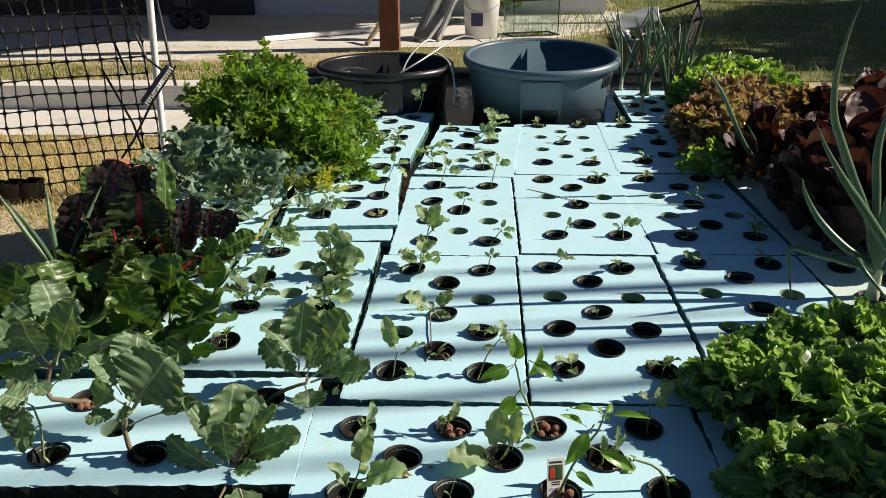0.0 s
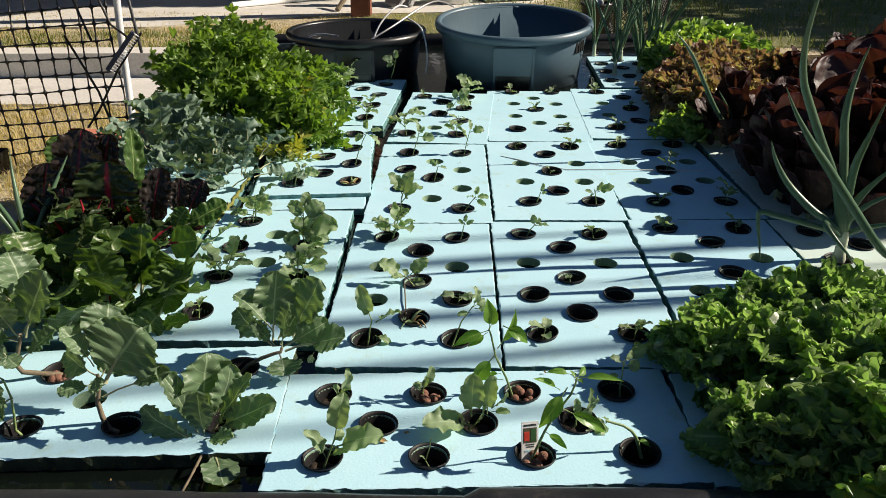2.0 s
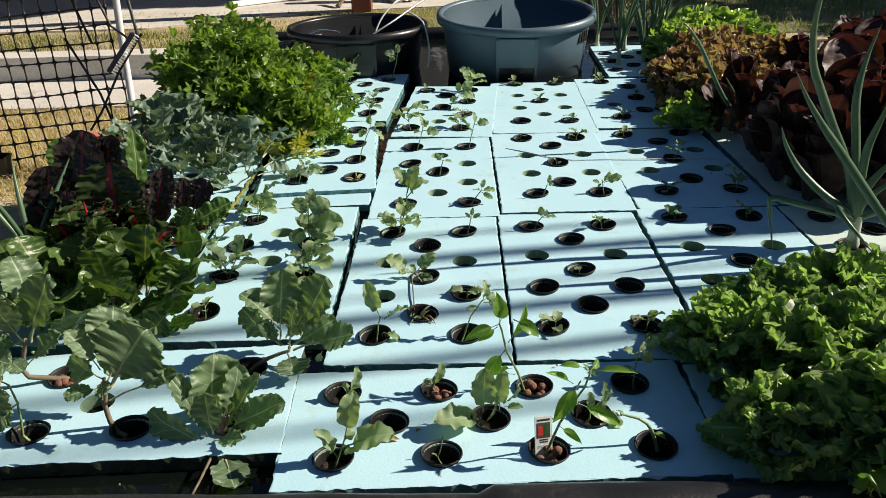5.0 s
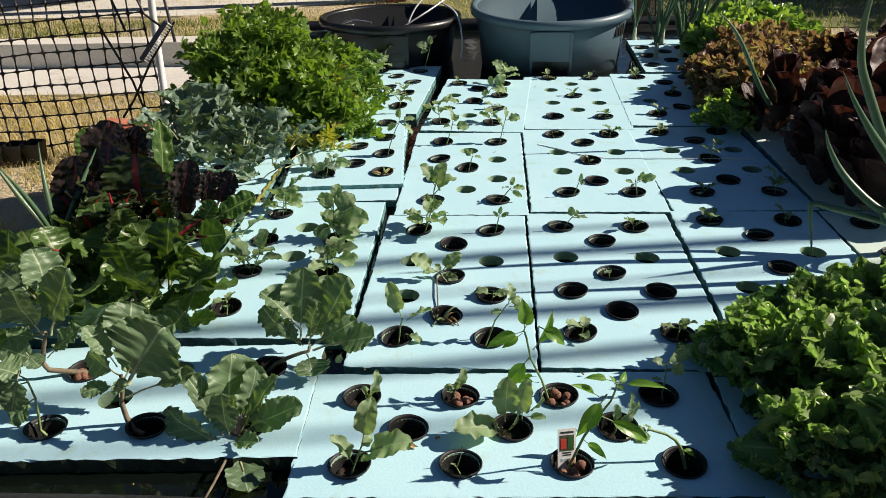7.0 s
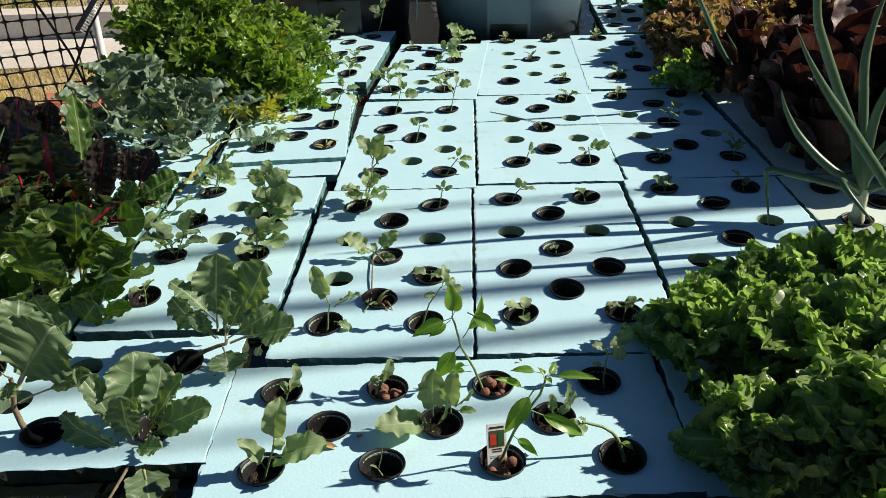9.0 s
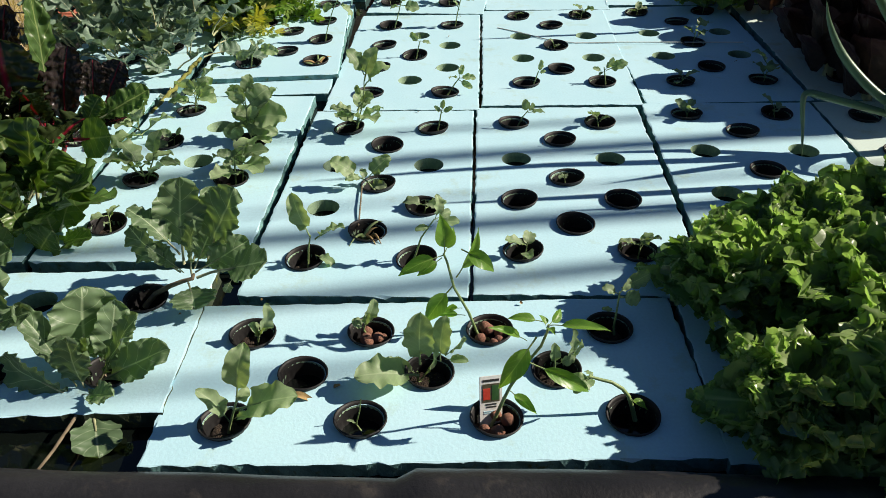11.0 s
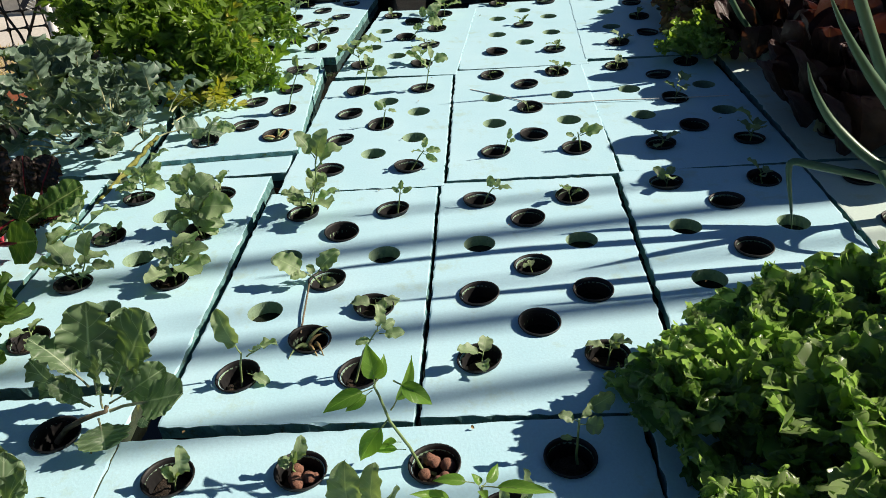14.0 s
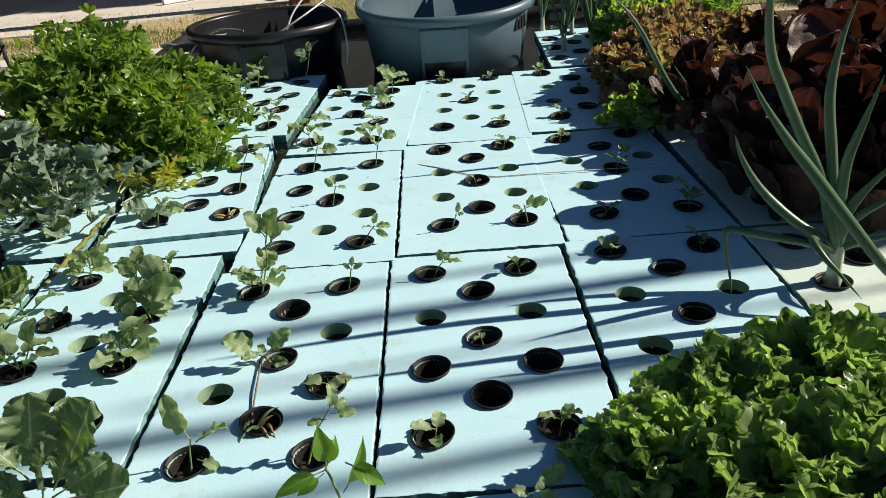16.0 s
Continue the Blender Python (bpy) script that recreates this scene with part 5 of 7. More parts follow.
grown("brassica_seedling", (0.028, -0.374), [(-0.006, 0.0, 0.008), (-0.011, 0.0, 0.022), (-0.018, 0.0, 0.032), (-0.03, 0.0, 0.041), (-0.043, 0.0, 0.045), (-0.054, 0.0, 0.049)], [
    ("P", (-0.01, 0.0, 0.019), (0.007, -0.01, 0.012), 0.012, "e"),
    ("S", (-0.051, 0.0, 0.047), (-0.074, 0.0, 0.043), 0.012, "u"),
    ("S", (-0.052, 0.0, 0.047), (-0.071, -0.01, 0.037), 0.012, "u"),
    ("S", (-0.049, 0.0, 0.046), (-0.057, 0.01, 0.047), 0.009, "e")], "leggy brassica seedling with a long pale bent stem", 0.0024, "G")
grown("brassica_seedling", (0.025, -0.236), [(-0.002, 0.0, 0.002), (-0.001, 0.0, 0.021), (0.0, 0.0, 0.054)], [
    ("S", (-0.001, 0.0, 0.051), (-0.021, 0.0, 0.061), 0.014, "e"),
    ("S", (0.0, 0.0, 0.052), (0.012, 0.01, 0.066), 0.014, "e"),
    ("B", (0.001, 0.0, 0.047), (0.026, 0.0, 0.043), 0.020, "c"),
    ("B", (0.006, 0.02, 0.045), (0.039, 0.03, 0.06), 0.020, "c"),
    ("S", (-0.003, 0.0, 0.026), (-0.019, 0.0, 0.029), 0.007, "e")], "young brassica seedling leaning over its pot", 0.0016, "G")
grown("brassica_seedling", (-0.41, -0.259), [(0.002, 0.0, -0.004), (0.006, 0.0, 0.007)], [
    ("B", (0.002, 0.0, -0.004), (0.023, 0.0, 0.052), 0.019, "e"),
    ("S", (0.004, 0.0, -0.001), (-0.001, -0.01, 0.029), 0.014, "e"),
    ("S", (0.002, 0.0, -0.004), (0.018, -0.01, 0.02), 0.009, "u")], "young green brassica seedling in a net pot", 0.0014, "G")
grown("brassica_seedling", (-0.4065, -0.402), [(0.003, 0.0, -0.003), (0.011, 0.0, 0.019), (0.019, 0.0, 0.041)], [
    ("B", (0.018, 0.0, 0.038), (0.032, 0.01, 0.105), 0.028, "c"),
    ("B", (0.005, 0.0, 0.003), (-0.02, 0.0, 0.053), 0.021, "e"),
    ("B", (0.013, 0.0, 0.022), (0.083, -0.01, 0.05), 0.036, "u"),
    ("S", (0.009, 0.0, 0.009), (0.037, -0.01, 0.027), 0.009, "u"),
    ("S", (0.015, 0.0, 0.03), (0.027, 0.01, 0.046), 0.013, "e")], "young green brassica seedling in a net pot", 0.0015, "G")
grown("brassica_seedling", (-0.268, -0.252), [(-0.011, 0.0, 0.006), (-0.008, 0.0, 0.017)], [
    ("S", (-0.009, 0.0, 0.012), (0.005, 0.01, 0.046), 0.017, "e"),
    ("S", (-0.01, 0.0, 0.009), (-0.024, 0.0, 0.021), 0.013, "e"),
    ("S", (-0.01, 0.0, 0.012), (-0.002, 0.0, 0.033), 0.010, "c")], "young green brassica seedling in a net pot", 0.0013, "G")
grown("brassica_seedling", (-0.195, -0.319), [(-0.014, 0.0, -0.015), (-0.014, 0.0, 0.002)], [
    ("B", (-0.012, -0.006, 0.002), (-0.078, -0.036, 0.026), 0.040, "u"),
    ("B", (-0.011, 0.0, 0.012), (-0.008, 0.004, 0.083), 0.036, "c"),
    ("S", (-0.011, 0.0, -0.012), (0.007, 0.0, 0.036), 0.015, "e"),
    ("B", (0.012, 0.003, 0.014), (0.016, 0.007, 0.078), 0.022, "c"),
    ("S", (0.018, 0.0, 0.026), (0.039, 0.0, 0.056), 0.010, "e"),
    ("S", (0.018, 0.0, 0.021), (0.044, -0.01, 0.028), 0.012, "u"),
    ("S", (-0.015, 0.0, -0.003), (-0.042, 0.01, 0.013), 0.017, "c")], "young green brassica seedling in a net pot", 0.0018, "G")
grown("brassica_seedling", (-0.264, -0.396), [(-0.005, 0.0, -0.003), (0.0, 0.0, 0.016), (0.003, 0.0, 0.034)], [
    ("S", (-0.004, 0.0, -0.003), (-0.013, -0.01, 0.013), 0.003, "u")], "bare thin sprout in a net pot", 0.0009, "G")
grown("pepper_plant", (-0.127, -0.244), [(-0.014, 0.0, -0.007), (-0.025, 0.0, 0.028), (-0.042, 0.0, 0.065), (-0.049, 0.0, 0.1), (-0.053, 0.0, 0.113)], [
    ("P", (-0.052, 0.0, 0.111), (-0.052, 0.01, 0.156), 0.022, "c"),
    ("P", (-0.053, 0.0, 0.111), (-0.104, -0.01, 0.093), 0.017, "u"),
    ("P", (-0.055, 0.0, 0.107), (-0.083, -0.01, 0.09), 0.014, "c"),
    ("P", (-0.039, 0.0, 0.079), (-0.012, 0.01, 0.137), 0.018, "e"),
    ("P", (-0.033, 0.0, 0.119), (0.008, -0.01, 0.101), 0.022, "c"),
    ("P", (-0.043, 0.0, 0.068), (-0.078, -0.01, 0.025), 0.022, "c"),
    ("P", (-0.029, 0.0, 0.024), (-0.071, 0.0, 0.025), 0.011, "u"),
    ("P", (-0.033, 0.0, 0.035), (-0.055, 0.01, 0.023), 0.009, "u"),
    ("P", (-0.052, 0.0, 0.113), (-0.041, 0.02, 0.134), 0.013, "e")], "young pepper plant with long pointed leaves", 0.0019, "G")

rs = random.Random(77)
for k in range(9):
    x, y = -0.965 + rs.uniform(-0.07, 0.12), 0.20 + rs.uniform(-0.05, 0.08)
    pts = arc_pts((x, y, -0.01), rs.uniform(0, 360), rs.uniform(4, 18), rs.uniform(20, 40), rs.uniform(0.10, 0.16), 6)
    ob = empty("chard_plant", Matrix.Translation((x, y, 0)), "crimson chard stalk with a narrow dark leaf", "chard", "chard plants")
    part("stem", mesh("stem", *tube_geo([q - Vector((x, y, 0)) for q in pts], [0.0055, 0.0052, 0.005, 0.0045, 0.004, 0.003, 0.002], 8), M_STEMRED), ob)
    part("leaf", S_CHARD[k % 4], ob, aim(pts[3] - Vector((x, y, 0)), rs.uniform(180, 360), rs.uniform(45, 75), rs.uniform(-20, 20), rs.uniform(0.45, 0.6)))

# leafier young plants on the west rafts
for k, (x, y) in enumerate(((-0.701, 0.421), (-0.544, 0.286), (-0.691, 0.132), (-0.534, 0.139), (-0.367, 0.332), (-0.754, 0.291))):
    seedling((x, y, 0), 700 + k, 6, 0.85, 0.055, 10, mats=S_BIGSEED, lift=(0, 60))

# ---- large leafy plants ----
def collard(at, seed, height, heading, lean, n, s, lift=(-5, 75)):
    r = random.Random(seed)
    base = Vector(at)
    ob = empty("collard_plant", Matrix.Translation(base), "broad-leaved grey-green collard plant on a bent woody stem", "collard", "collard plants")
    pts = arc_pts((0, 0, -0.01), heading, lean, lean * 0.4, height, 8)
    part("stem", mesh("stem", *tube_geo(pts, [0.0042 - 0.0001 * i for i in range(9)], 8), M_WOODY), ob)
    a = r.uniform(0, 360)
    for k in range(n):
        a += 137.5
        q = pts[8 - (k * 3) // n]
        f = k / max(1, n - 1)
        part("leaf", S_COLL[r.randrange(6)], ob, aim(q, a, lift[1] + (lift[0] - lift[1]) * f + r.uniform(-12, 12), r.uniform(-15, 15), s * r.uniform(0.75, 1.1)))
    return ob


collard((-1.0, -0.24, 0), 13, 0.12, 180, 10, 6, 0.75)


def rosette(name, at, seed, n, libs, height, spread, label, category, group="", size=1.0, lift=(5, 85), stem=None, jitter=0.03):
    """Leaves in a spiral: the outer ones low and wide, the inner ones upright."""
    r = random.Random(seed)
    ob = empty(name, Matrix.Translation(Vector(at)), label, category, group)
    core = arc_pts((0, 0, -0.02), 0, 0, 3, height * 0.5 + 0.02, 3)
    part("stem", mesh("stem", *tube_geo(core, [0.009, 0.008, 0.006, 0.003], 8), stem or M_STEMPALE), ob)
    a = r.uniform(0, 360)
    for k in range(n):
        f = k / max(1, n - 1)
        a += 137.5 + r.uniform(-20, 20)
        rad = spread * (1 - f) ** 0.8 * r.uniform(0.55, 1.1)
        z = height * (0.12 + 0.88 * f ** 0.8) * r.uniform(0.75, 1.1)
        q = Vector((rad * math.cos(radians(a)) + r.gauss(0, jitter), rad * math.sin(radians(a)) + r.gauss(0, jitter), z))
        lib = libs[r.randrange(len(libs))]
        part("leaf", lib[r.randrange(len(lib))], ob, aim(q, a, lift[0] + (lift[1] - lift[0]) * f + r.uniform(-22, 22), r.uniform(-25, 25), size * r.uniform(0.75, 1.2)))
    return ob


# swiss chard and broccoli by the west side of the rafts
rosette("broccoli_plant", (-0.99, 0.76, 0), 24, 74, [S_BLUE], 0.115, 0.15, "bushy blue-green broccoli plant with many small leaves", "broccoli", "broccoli plants", 1.05, (10, 80))
rosette("broccoli_plant", (-0.86, 0.68, 0), 25, 62, [S_BLUE], 0.075, 0.13, "bushy blue-green broccoli plant with many small leaves", "broccoli", "broccoli plants", 1.0, (10, 80))


def parsley(at, seed, n, rx, ry, h, label, yellow=0.04, stalks=24):
    """A clump of tufts: each tuft a handful of sprigs round one point of the dome."""
    r = random.Random(seed)
    ob = empty("parsley_plant", Matrix.Translation(Vector(at)), label, "parsley", "parsley plants")
    for k in range(n // 6):
        a = r.uniform(0, 360)
        q = math.sqrt(r.random())
        zz = h * math.sqrt(max(0.0, 1 - (q * 0.96) ** 2)) * r.uniform(0.62, 1.08) if r.random() < 0.78 else h * r.uniform(0.1, 0.6)
        tuft = Vector((rx * q * math.cos(radians(a)), ry * q * math.sin(radians(a)), zz))
        lib = S_PARSY if zz < 0.1 and r.random() < yellow else S_PARS
        for _ in range(6):
            p = tuft + Vector((r.gauss(0, 0.016), r.gauss(0, 0.016), r.gauss(0.005, 0.014)))
            p.z = max(p.z, 0.015)
            part("sprig", lib[r.randrange(len(lib))], ob, aim(p, a + r.uniform(-110, 110), 62 - 45 * q + r.uniform(-35, 30), r.uniform(-60, 60), r.uniform(0.75, 1.25)))
    for k in range(stalks):
        a, q = r.uniform(0, 360), math.sqrt(r.random()) * 0.8
        pts = arc_pts((rx * 0.2 * q * math.cos(radians(a)), ry * 0.2 * q * math.sin(radians(a)), -0.02), a, 8 + 20 * q, 30 * q + 10, h * 0.8, 6)
        part("stalk", mesh("stalk", *tube_geo(pts, [0.003, 0.0028, 0.0026, 0.0024, 0.002, 0.0018, 0.0015], 6), M_STEM), ob)
    return ob


parsley((-0.955, 1.17, 0), 31, 620, 0.17, 0.20, 0.275, "large bushy bright green parsley clump")
parsley((-0.77, 1.18, 0), 32, 480, 0.17, 0.21, 0.165, "bushy bright green parsley clump spilling over the raft")
parsley((-0.69, 1.02, 0), 33, 150, 0.09, 0.11, 0.08, "low parsley clump with yellowing lower sprigs")

parsley((-0.715, 0.85, 0), 35, 13, 0.025, 0.03, 0.03, "withering dull yellow parsley sprigs", 1.0, 6)

rosette("chard_plant", (-0.99, 0.18, 0), 28, 24, [S_CHARD, S_CHARDG], 0.03, 0.06, "low crinkled dark green chard", "chard", "chard plants", 0.7, (25, 75), M_STEMRED)
rosette("chard_plant", (-0.93, 0.06, 0), 29, 16, [S_CHARDG, S_CHARDG, S_CHARD], 0.03, 0.06, "low crinkled dark green chard", "chard", "chard plants", 0.75, (25, 75))
rosette("chard_plant", (-0.85, -0.02, 0), 30, 18, [S_CHARDG], 0.03, 0.05, "low crinkled dark green chard", "chard", "chard plants", 0.85, (25, 70))
rosette("chard_plant", (-0.97, -0.06, 0), 34, 14, [S_CHARDG], 0.04, 0.05, "low crinkled dark green chard", "chard", "chard plants", 0.85, (25, 70))
# lettuces
def lettuce_head(at, seed, n, s, libs, label, group, name="lettuce", low=46, foot=0.032):
    """Blades from one foot: the outer ones lean out, the inner ones stand up."""
    r = random.Random(seed)
    ob = empty(name, Matrix.Translation(Vector(at)), label, "lettuce", group)
    part("stem", mesh("stem", *tube_geo(arc_pts((0, 0, -0.02), 0, 0, 3, 0.05, 3), [0.010, 0.009, 0.007, 0.004], 8), M_STEMPALE), ob)
    a = r.uniform(0, 360)
    for k in range(n):
        f = k / (n - 1)
        a += 137.5 + r.uniform(-22, 22)
        q = foot * (1 - f) + 0.004
        place = Vector((q * math.cos(radians(a)), q * math.sin(radians(a)), 0.004 + 0.035 * f * s))
        pick = libs[min(len(libs) - 1, int(r.random() * len(libs)))]
        part("leaf", pick[r.randrange(len(pick))], ob, aim(place, a, low + (84 - low) * f ** 0.8 + r.uniform(-16, 16), r.uniform(-40, 40), s * r.uniform(0.7, 1.15) * (1.0 - 0.15 * f)))
    return ob


for k, (x, y, s) in enumerate(((0.175, -0.195, 0.92), (0.190, -0.390, 0.85), (0.28, -0.12, 0.95), (0.30, -0.265, 1.15), (0.33, -0.43, 1.3), (0.42, -0.09, 1.05), (0.42, -0.21, 1.2),
                               (0.46, -0.34, 1.3), (0.57, -0.10, 1.1), (0.60, -0.24, 1.25), (0.62, -0.40, 1.3), (0.74, -0.16, 1.15), (0.76, -0.34, 1.3))):
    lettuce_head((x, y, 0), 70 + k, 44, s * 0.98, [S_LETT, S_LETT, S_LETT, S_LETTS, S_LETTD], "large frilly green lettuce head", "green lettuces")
for k, (x, y) in enumerate(((0.53, 1.36), (0.56, 1.20), (0.64, 1.30), (0.58, 1.50), (0.70, 1.45), (0.66, 1.62), (0.78, 1.58), (0.80, 1.74), (0.70, 1.78), (0.88, 1.62))):
    lettuce_head((x, y, 0), 80 + k, 22, 1.42, [S_OAK], "frilly bronze-red lettuce head", "red lettuces", "red_lettuce")
for k, (x, y, z, lib) in enumerate(((0.64, 1.94, 1.7, S_SMALL), (0.73, 2.00, 1.8, S_SMALL), (0.70, 2.12, 1.5, S_SOFT), (0.81, 2.12, 1.65, S_SOFT), (0.92, 2.16, 1.6, S_SOFT), (0.83, 1.98, 1.5, S_SOFT), (0.93, 2.03, 1.5, S_SOFT))):
    lettuce_head((x, y, 0), 95 + k, 26, z, [lib], "loose bright green lettuce head", "green lettuces")
lettuce_head((0.470, 1.04, 0), 90, 28, 1.1, [S_SMALL], "small bright green lettuce head", "green lettuces")


def romaine(at, seed, n, s, spread=0.05):
    """Broad spoon leaves, all from one foot: the inner ones upright, the outer ones leaning out."""
    r = random.Random(seed)
    ob = empty("romaine_lettuce", Matrix.Translation(Vector(at)), "tall dark red glossy romaine lettuce", "lettuce", "dark red lettuces")
    part("stem", mesh("stem", *tube_geo(arc_pts((0, 0, -0.02), 0, 0, 3, 0.06, 3), [0.012, 0.011, 0.009, 0.004], 8), M_STEMPALE), ob)
    a = r.uniform(0, 360)
    for k in range(n):
        f = k / (n - 1)
        a += 137.5 + r.uniform(-18, 18)
        q = Vector((spread * (1 - f) * math.cos(radians(a)), spread * (1 - f) * math.sin(radians(a)), 0.01 + 0.09 * f * s))
        part("leaf", S_ROM[r.randrange(8)], ob, aim(q, a, 62 + 26 * f ** 0.7 + r.uniform(-10, 10), r.uniform(-12, 12), s * (0.85 + 0.3 * f) * r.uniform(0.8, 1.15)))
    return ob


for k, (x, y, s) in enumerate(((0.60, 0.46, 0.80), (0.57, 0.58, 0.80), (0.72, 0.40, 0.85), (0.58, 0.72, 0.75), (0.64, 0.88, 0.72), (0.57, 1.0, 0.80), (0.76, 1.04, 0.65), (0.70, 0.56, 0.95), (0.80, 0.48, 0.95), (0.74, 0.72, 1.0), (0.80, 0.86, 1.05),
                               (0.95, 0.50, 1.05), (0.92, 0.70, 1.1), (0.92, 0.92, 1.1), (1.07, 1.16, 0.95), (1.06, 1.40, 0.85), (1.14, 1.58, 0.8), (0.95, 1.53, 0.62), (1.15, 1.32, 1.05), (1.10, 1.0, 1.05), (1.10, 0.74, 1.05))):
    romaine((x, y, 0), 95 + k, 24, s * 1.02)


def onion(at, seed, n, length, label, r0=0.0065, spread=18, thick=1.0):
    r = random.Random(seed)
    ob = empty("onion_plant", Matrix.Translation(Vector(at)), label, "onion", "onion plants")
    part("bulb", mesh("bulb", *lathe_geo([(q * thick, z) for q, z in ((0.004, -0.015), (0.012, -0.006), (0.013, 0.004), (0.010, 0.018), (0.009, 0.05), (0.007, 0.07))], 14), M_BULB), ob, label="white swollen onion base")
    for k in range(n):
        a = r.uniform(0, 360)
        L = length * r.uniform(0.65, 1.08)
        pts = arc_pts((0.004 * math.cos(radians(a)), 0.004 * math.sin(radians(a)), 0.05), a, r.uniform(2, spread), r.uniform(10, 58), L, 12, r.uniform(-25, 25))
        rad = [r0 * (0.75 + 0.5 * math.sin(math.pi * min(1, (i / 12) * 1.15))) * (1 - 0.92 * (i / 12) ** 3) for i in range(13)]
        V, F = tube_geo(pts, rad, 9)
        part("leaf", mesh("onion_leaf", V, F, L_ONION, True, None, [(0.2, 0.1)] * len(V)), ob)
    return ob


def big_onion(at, lines, label):
    ob = empty("onion_plant", Matrix.Translation((at[0], at[1], 0)), label, "onion", "onion plants")
    part("bulb", mesh("bulb", *lathe_geo([(0.004, -0.015), (0.013, -0.006), (0.014, 0.004), (0.011, 0.018), (0.0105, 0.045), (0.0085, 0.065)], 14), M_BULB), ob, label="white swollen onion base")
    for r0, pts in lines:
        P = [Vector((0, 0, 0.05))] + [Vector(q) - Vector((at[0], at[1], 0)) for q in pts]
        fine = []
        for k in range(len(P) - 1):
            a, b, c, d = P[max(k - 1, 0)], P[k], P[k + 1], P[min(k + 2, len(P) - 1)]
            for f in (0, 0.25, 0.5, 0.75):
                fine.append(0.5 * ((2 * b) + (c - a) * f + (2 * a - 5 * b + 4 * c - d) * f * f + (3 * b - a - 3 * c + d) * f ** 3))
        fine.append(P[-1])
        n = len(fine) - 1
        V, F = tube_geo(fine, [r0 * (0.8 + 0.4 * math.sin(math.pi * k / n)) * (1 - 0.93 * (k / n) ** 3) for k in range(n + 1)], 10)
        part("leaf", mesh("onion_leaf", V, F, L_ONION, True, None, [(0.2, 0.1)] * len(V)), ob)


big_onion((0.564, 0.232), [
    (0.0078, [(0.543, 0.232, 0.103), (0.527, 0.242, 0.17), (0.489, 0.252, 0.245), (0.456, 0.262, 0.316), (0.433, 0.262, 0.369), (0.424, 0.262, 0.44), (0.432, 0.262, 0.52), (0.445, 0.265, 0.57)]),
    (0.0074, [(0.548, 0.232, 0.12), (0.539, 0.252, 0.214), (0.53, 0.262, 0.28), (0.533, 0.272, 0.33), (0.545, 0.282, 0.382), (0.557, 0.282, 0.43)]),
    (0.0074, [(0.556, 0.232, 0.12), (0.548, 0.222, 0.205), (0.557, 0.212, 0.271), (0.568, 0.202, 0.34)]),
    (0.0070, [(0.566, 0.232, 0.11), (0.585, 0.222, 0.162), (0.63, 0.202, 0.23)]),
    (0.0060, [(0.568, 0.232, 0.09), (0.592, 0.212, 0.134), (0.65, 0.192, 0.175)]),
    (0.0055, [(0.57, 0.232, 0.06), (0.605, 0.202, 0.089), (0.66, 0.172, 0.11)]),
    (0.0070, [(0.534, 0.232, 0.078), (0.488, 0.252, 0.111), (0.446, 0.272, 0.154), (0.417, 0.282, 0.202), (0.403, 0.282, 0.239)]),
    (0.0058, [(0.534, 0.232, 0.065), (0.475, 0.232, 0.083), (0.421, 0.232, 0.098), (0.388, 0.232, 0.106), (0.384, 0.232, 0.089), (0.397, 0.232, 0.03), (0.403, 0.227, -0.012)]),
    (0.0055, [(0.530, 0.222, 0.075), (0.505, 0.202, 0.094), (0.508, 0.172, 0.082), (0.529, 0.152, 0.058), (0.556, 0.132, 0.026)])], "tall onion with thick hollow blue-green leaves")
big_onion((0.618, 0.125), [
    (0.0078, [(0.587, 0.135, 0.07), (0.522, 0.145, 0.150), (0.461, 0.145, 0.226), (0.42, 0.145, 0.276), (0.38, 0.145, 0.332), (0.353, 0.145, 0.38)]),
    (0.0066, [(0.625, 0.125, 0.12), (0.635, 0.13, 0.30), (0.62, 0.14, 0.42)]),
    (0.0062, [(0.63, 0.11, 0.10), (0.67, 0.10, 0.25), (0.73, 0.10, 0.36)]),
    (0.0060, [(0.64, 0.10, 0.08), (0.70, 0.06, 0.14), (0.75, 0.02, 0.15)])], "tall onion with thick hollow blue-green leaves")
big_onion((0.60, 1.01), [
    (0.0055, [(0.53, 0.94, 0.10), (0.475, 0.90, 0.17), (0.42, 0.90, 0.27), (0.385, 0.90, 0.32), (0.358, 0.90, 0.346)]),
    (0.0045, [(0.55, 0.95, 0.12), (0.50, 0.92, 0.19)])], "slender onion leaning out between lettuces")
for k, (x, y) in enumerate(((0.42, 1.96), (0.53, 2.01), (0.40, 2.36), (0.57, 2.09), (0.50, 2.25), (0.62, 2.12))):
    onion((x, y, 0), 45 + k, 7, 0.40, "slender spring onion with upright leaves", 0.0050, 20, 0.9)
onion((-1.085, 0.17, 0), 61, 4, 0.24, "small onion with arching green leaves by the bed's edge", 0.0045, 40)

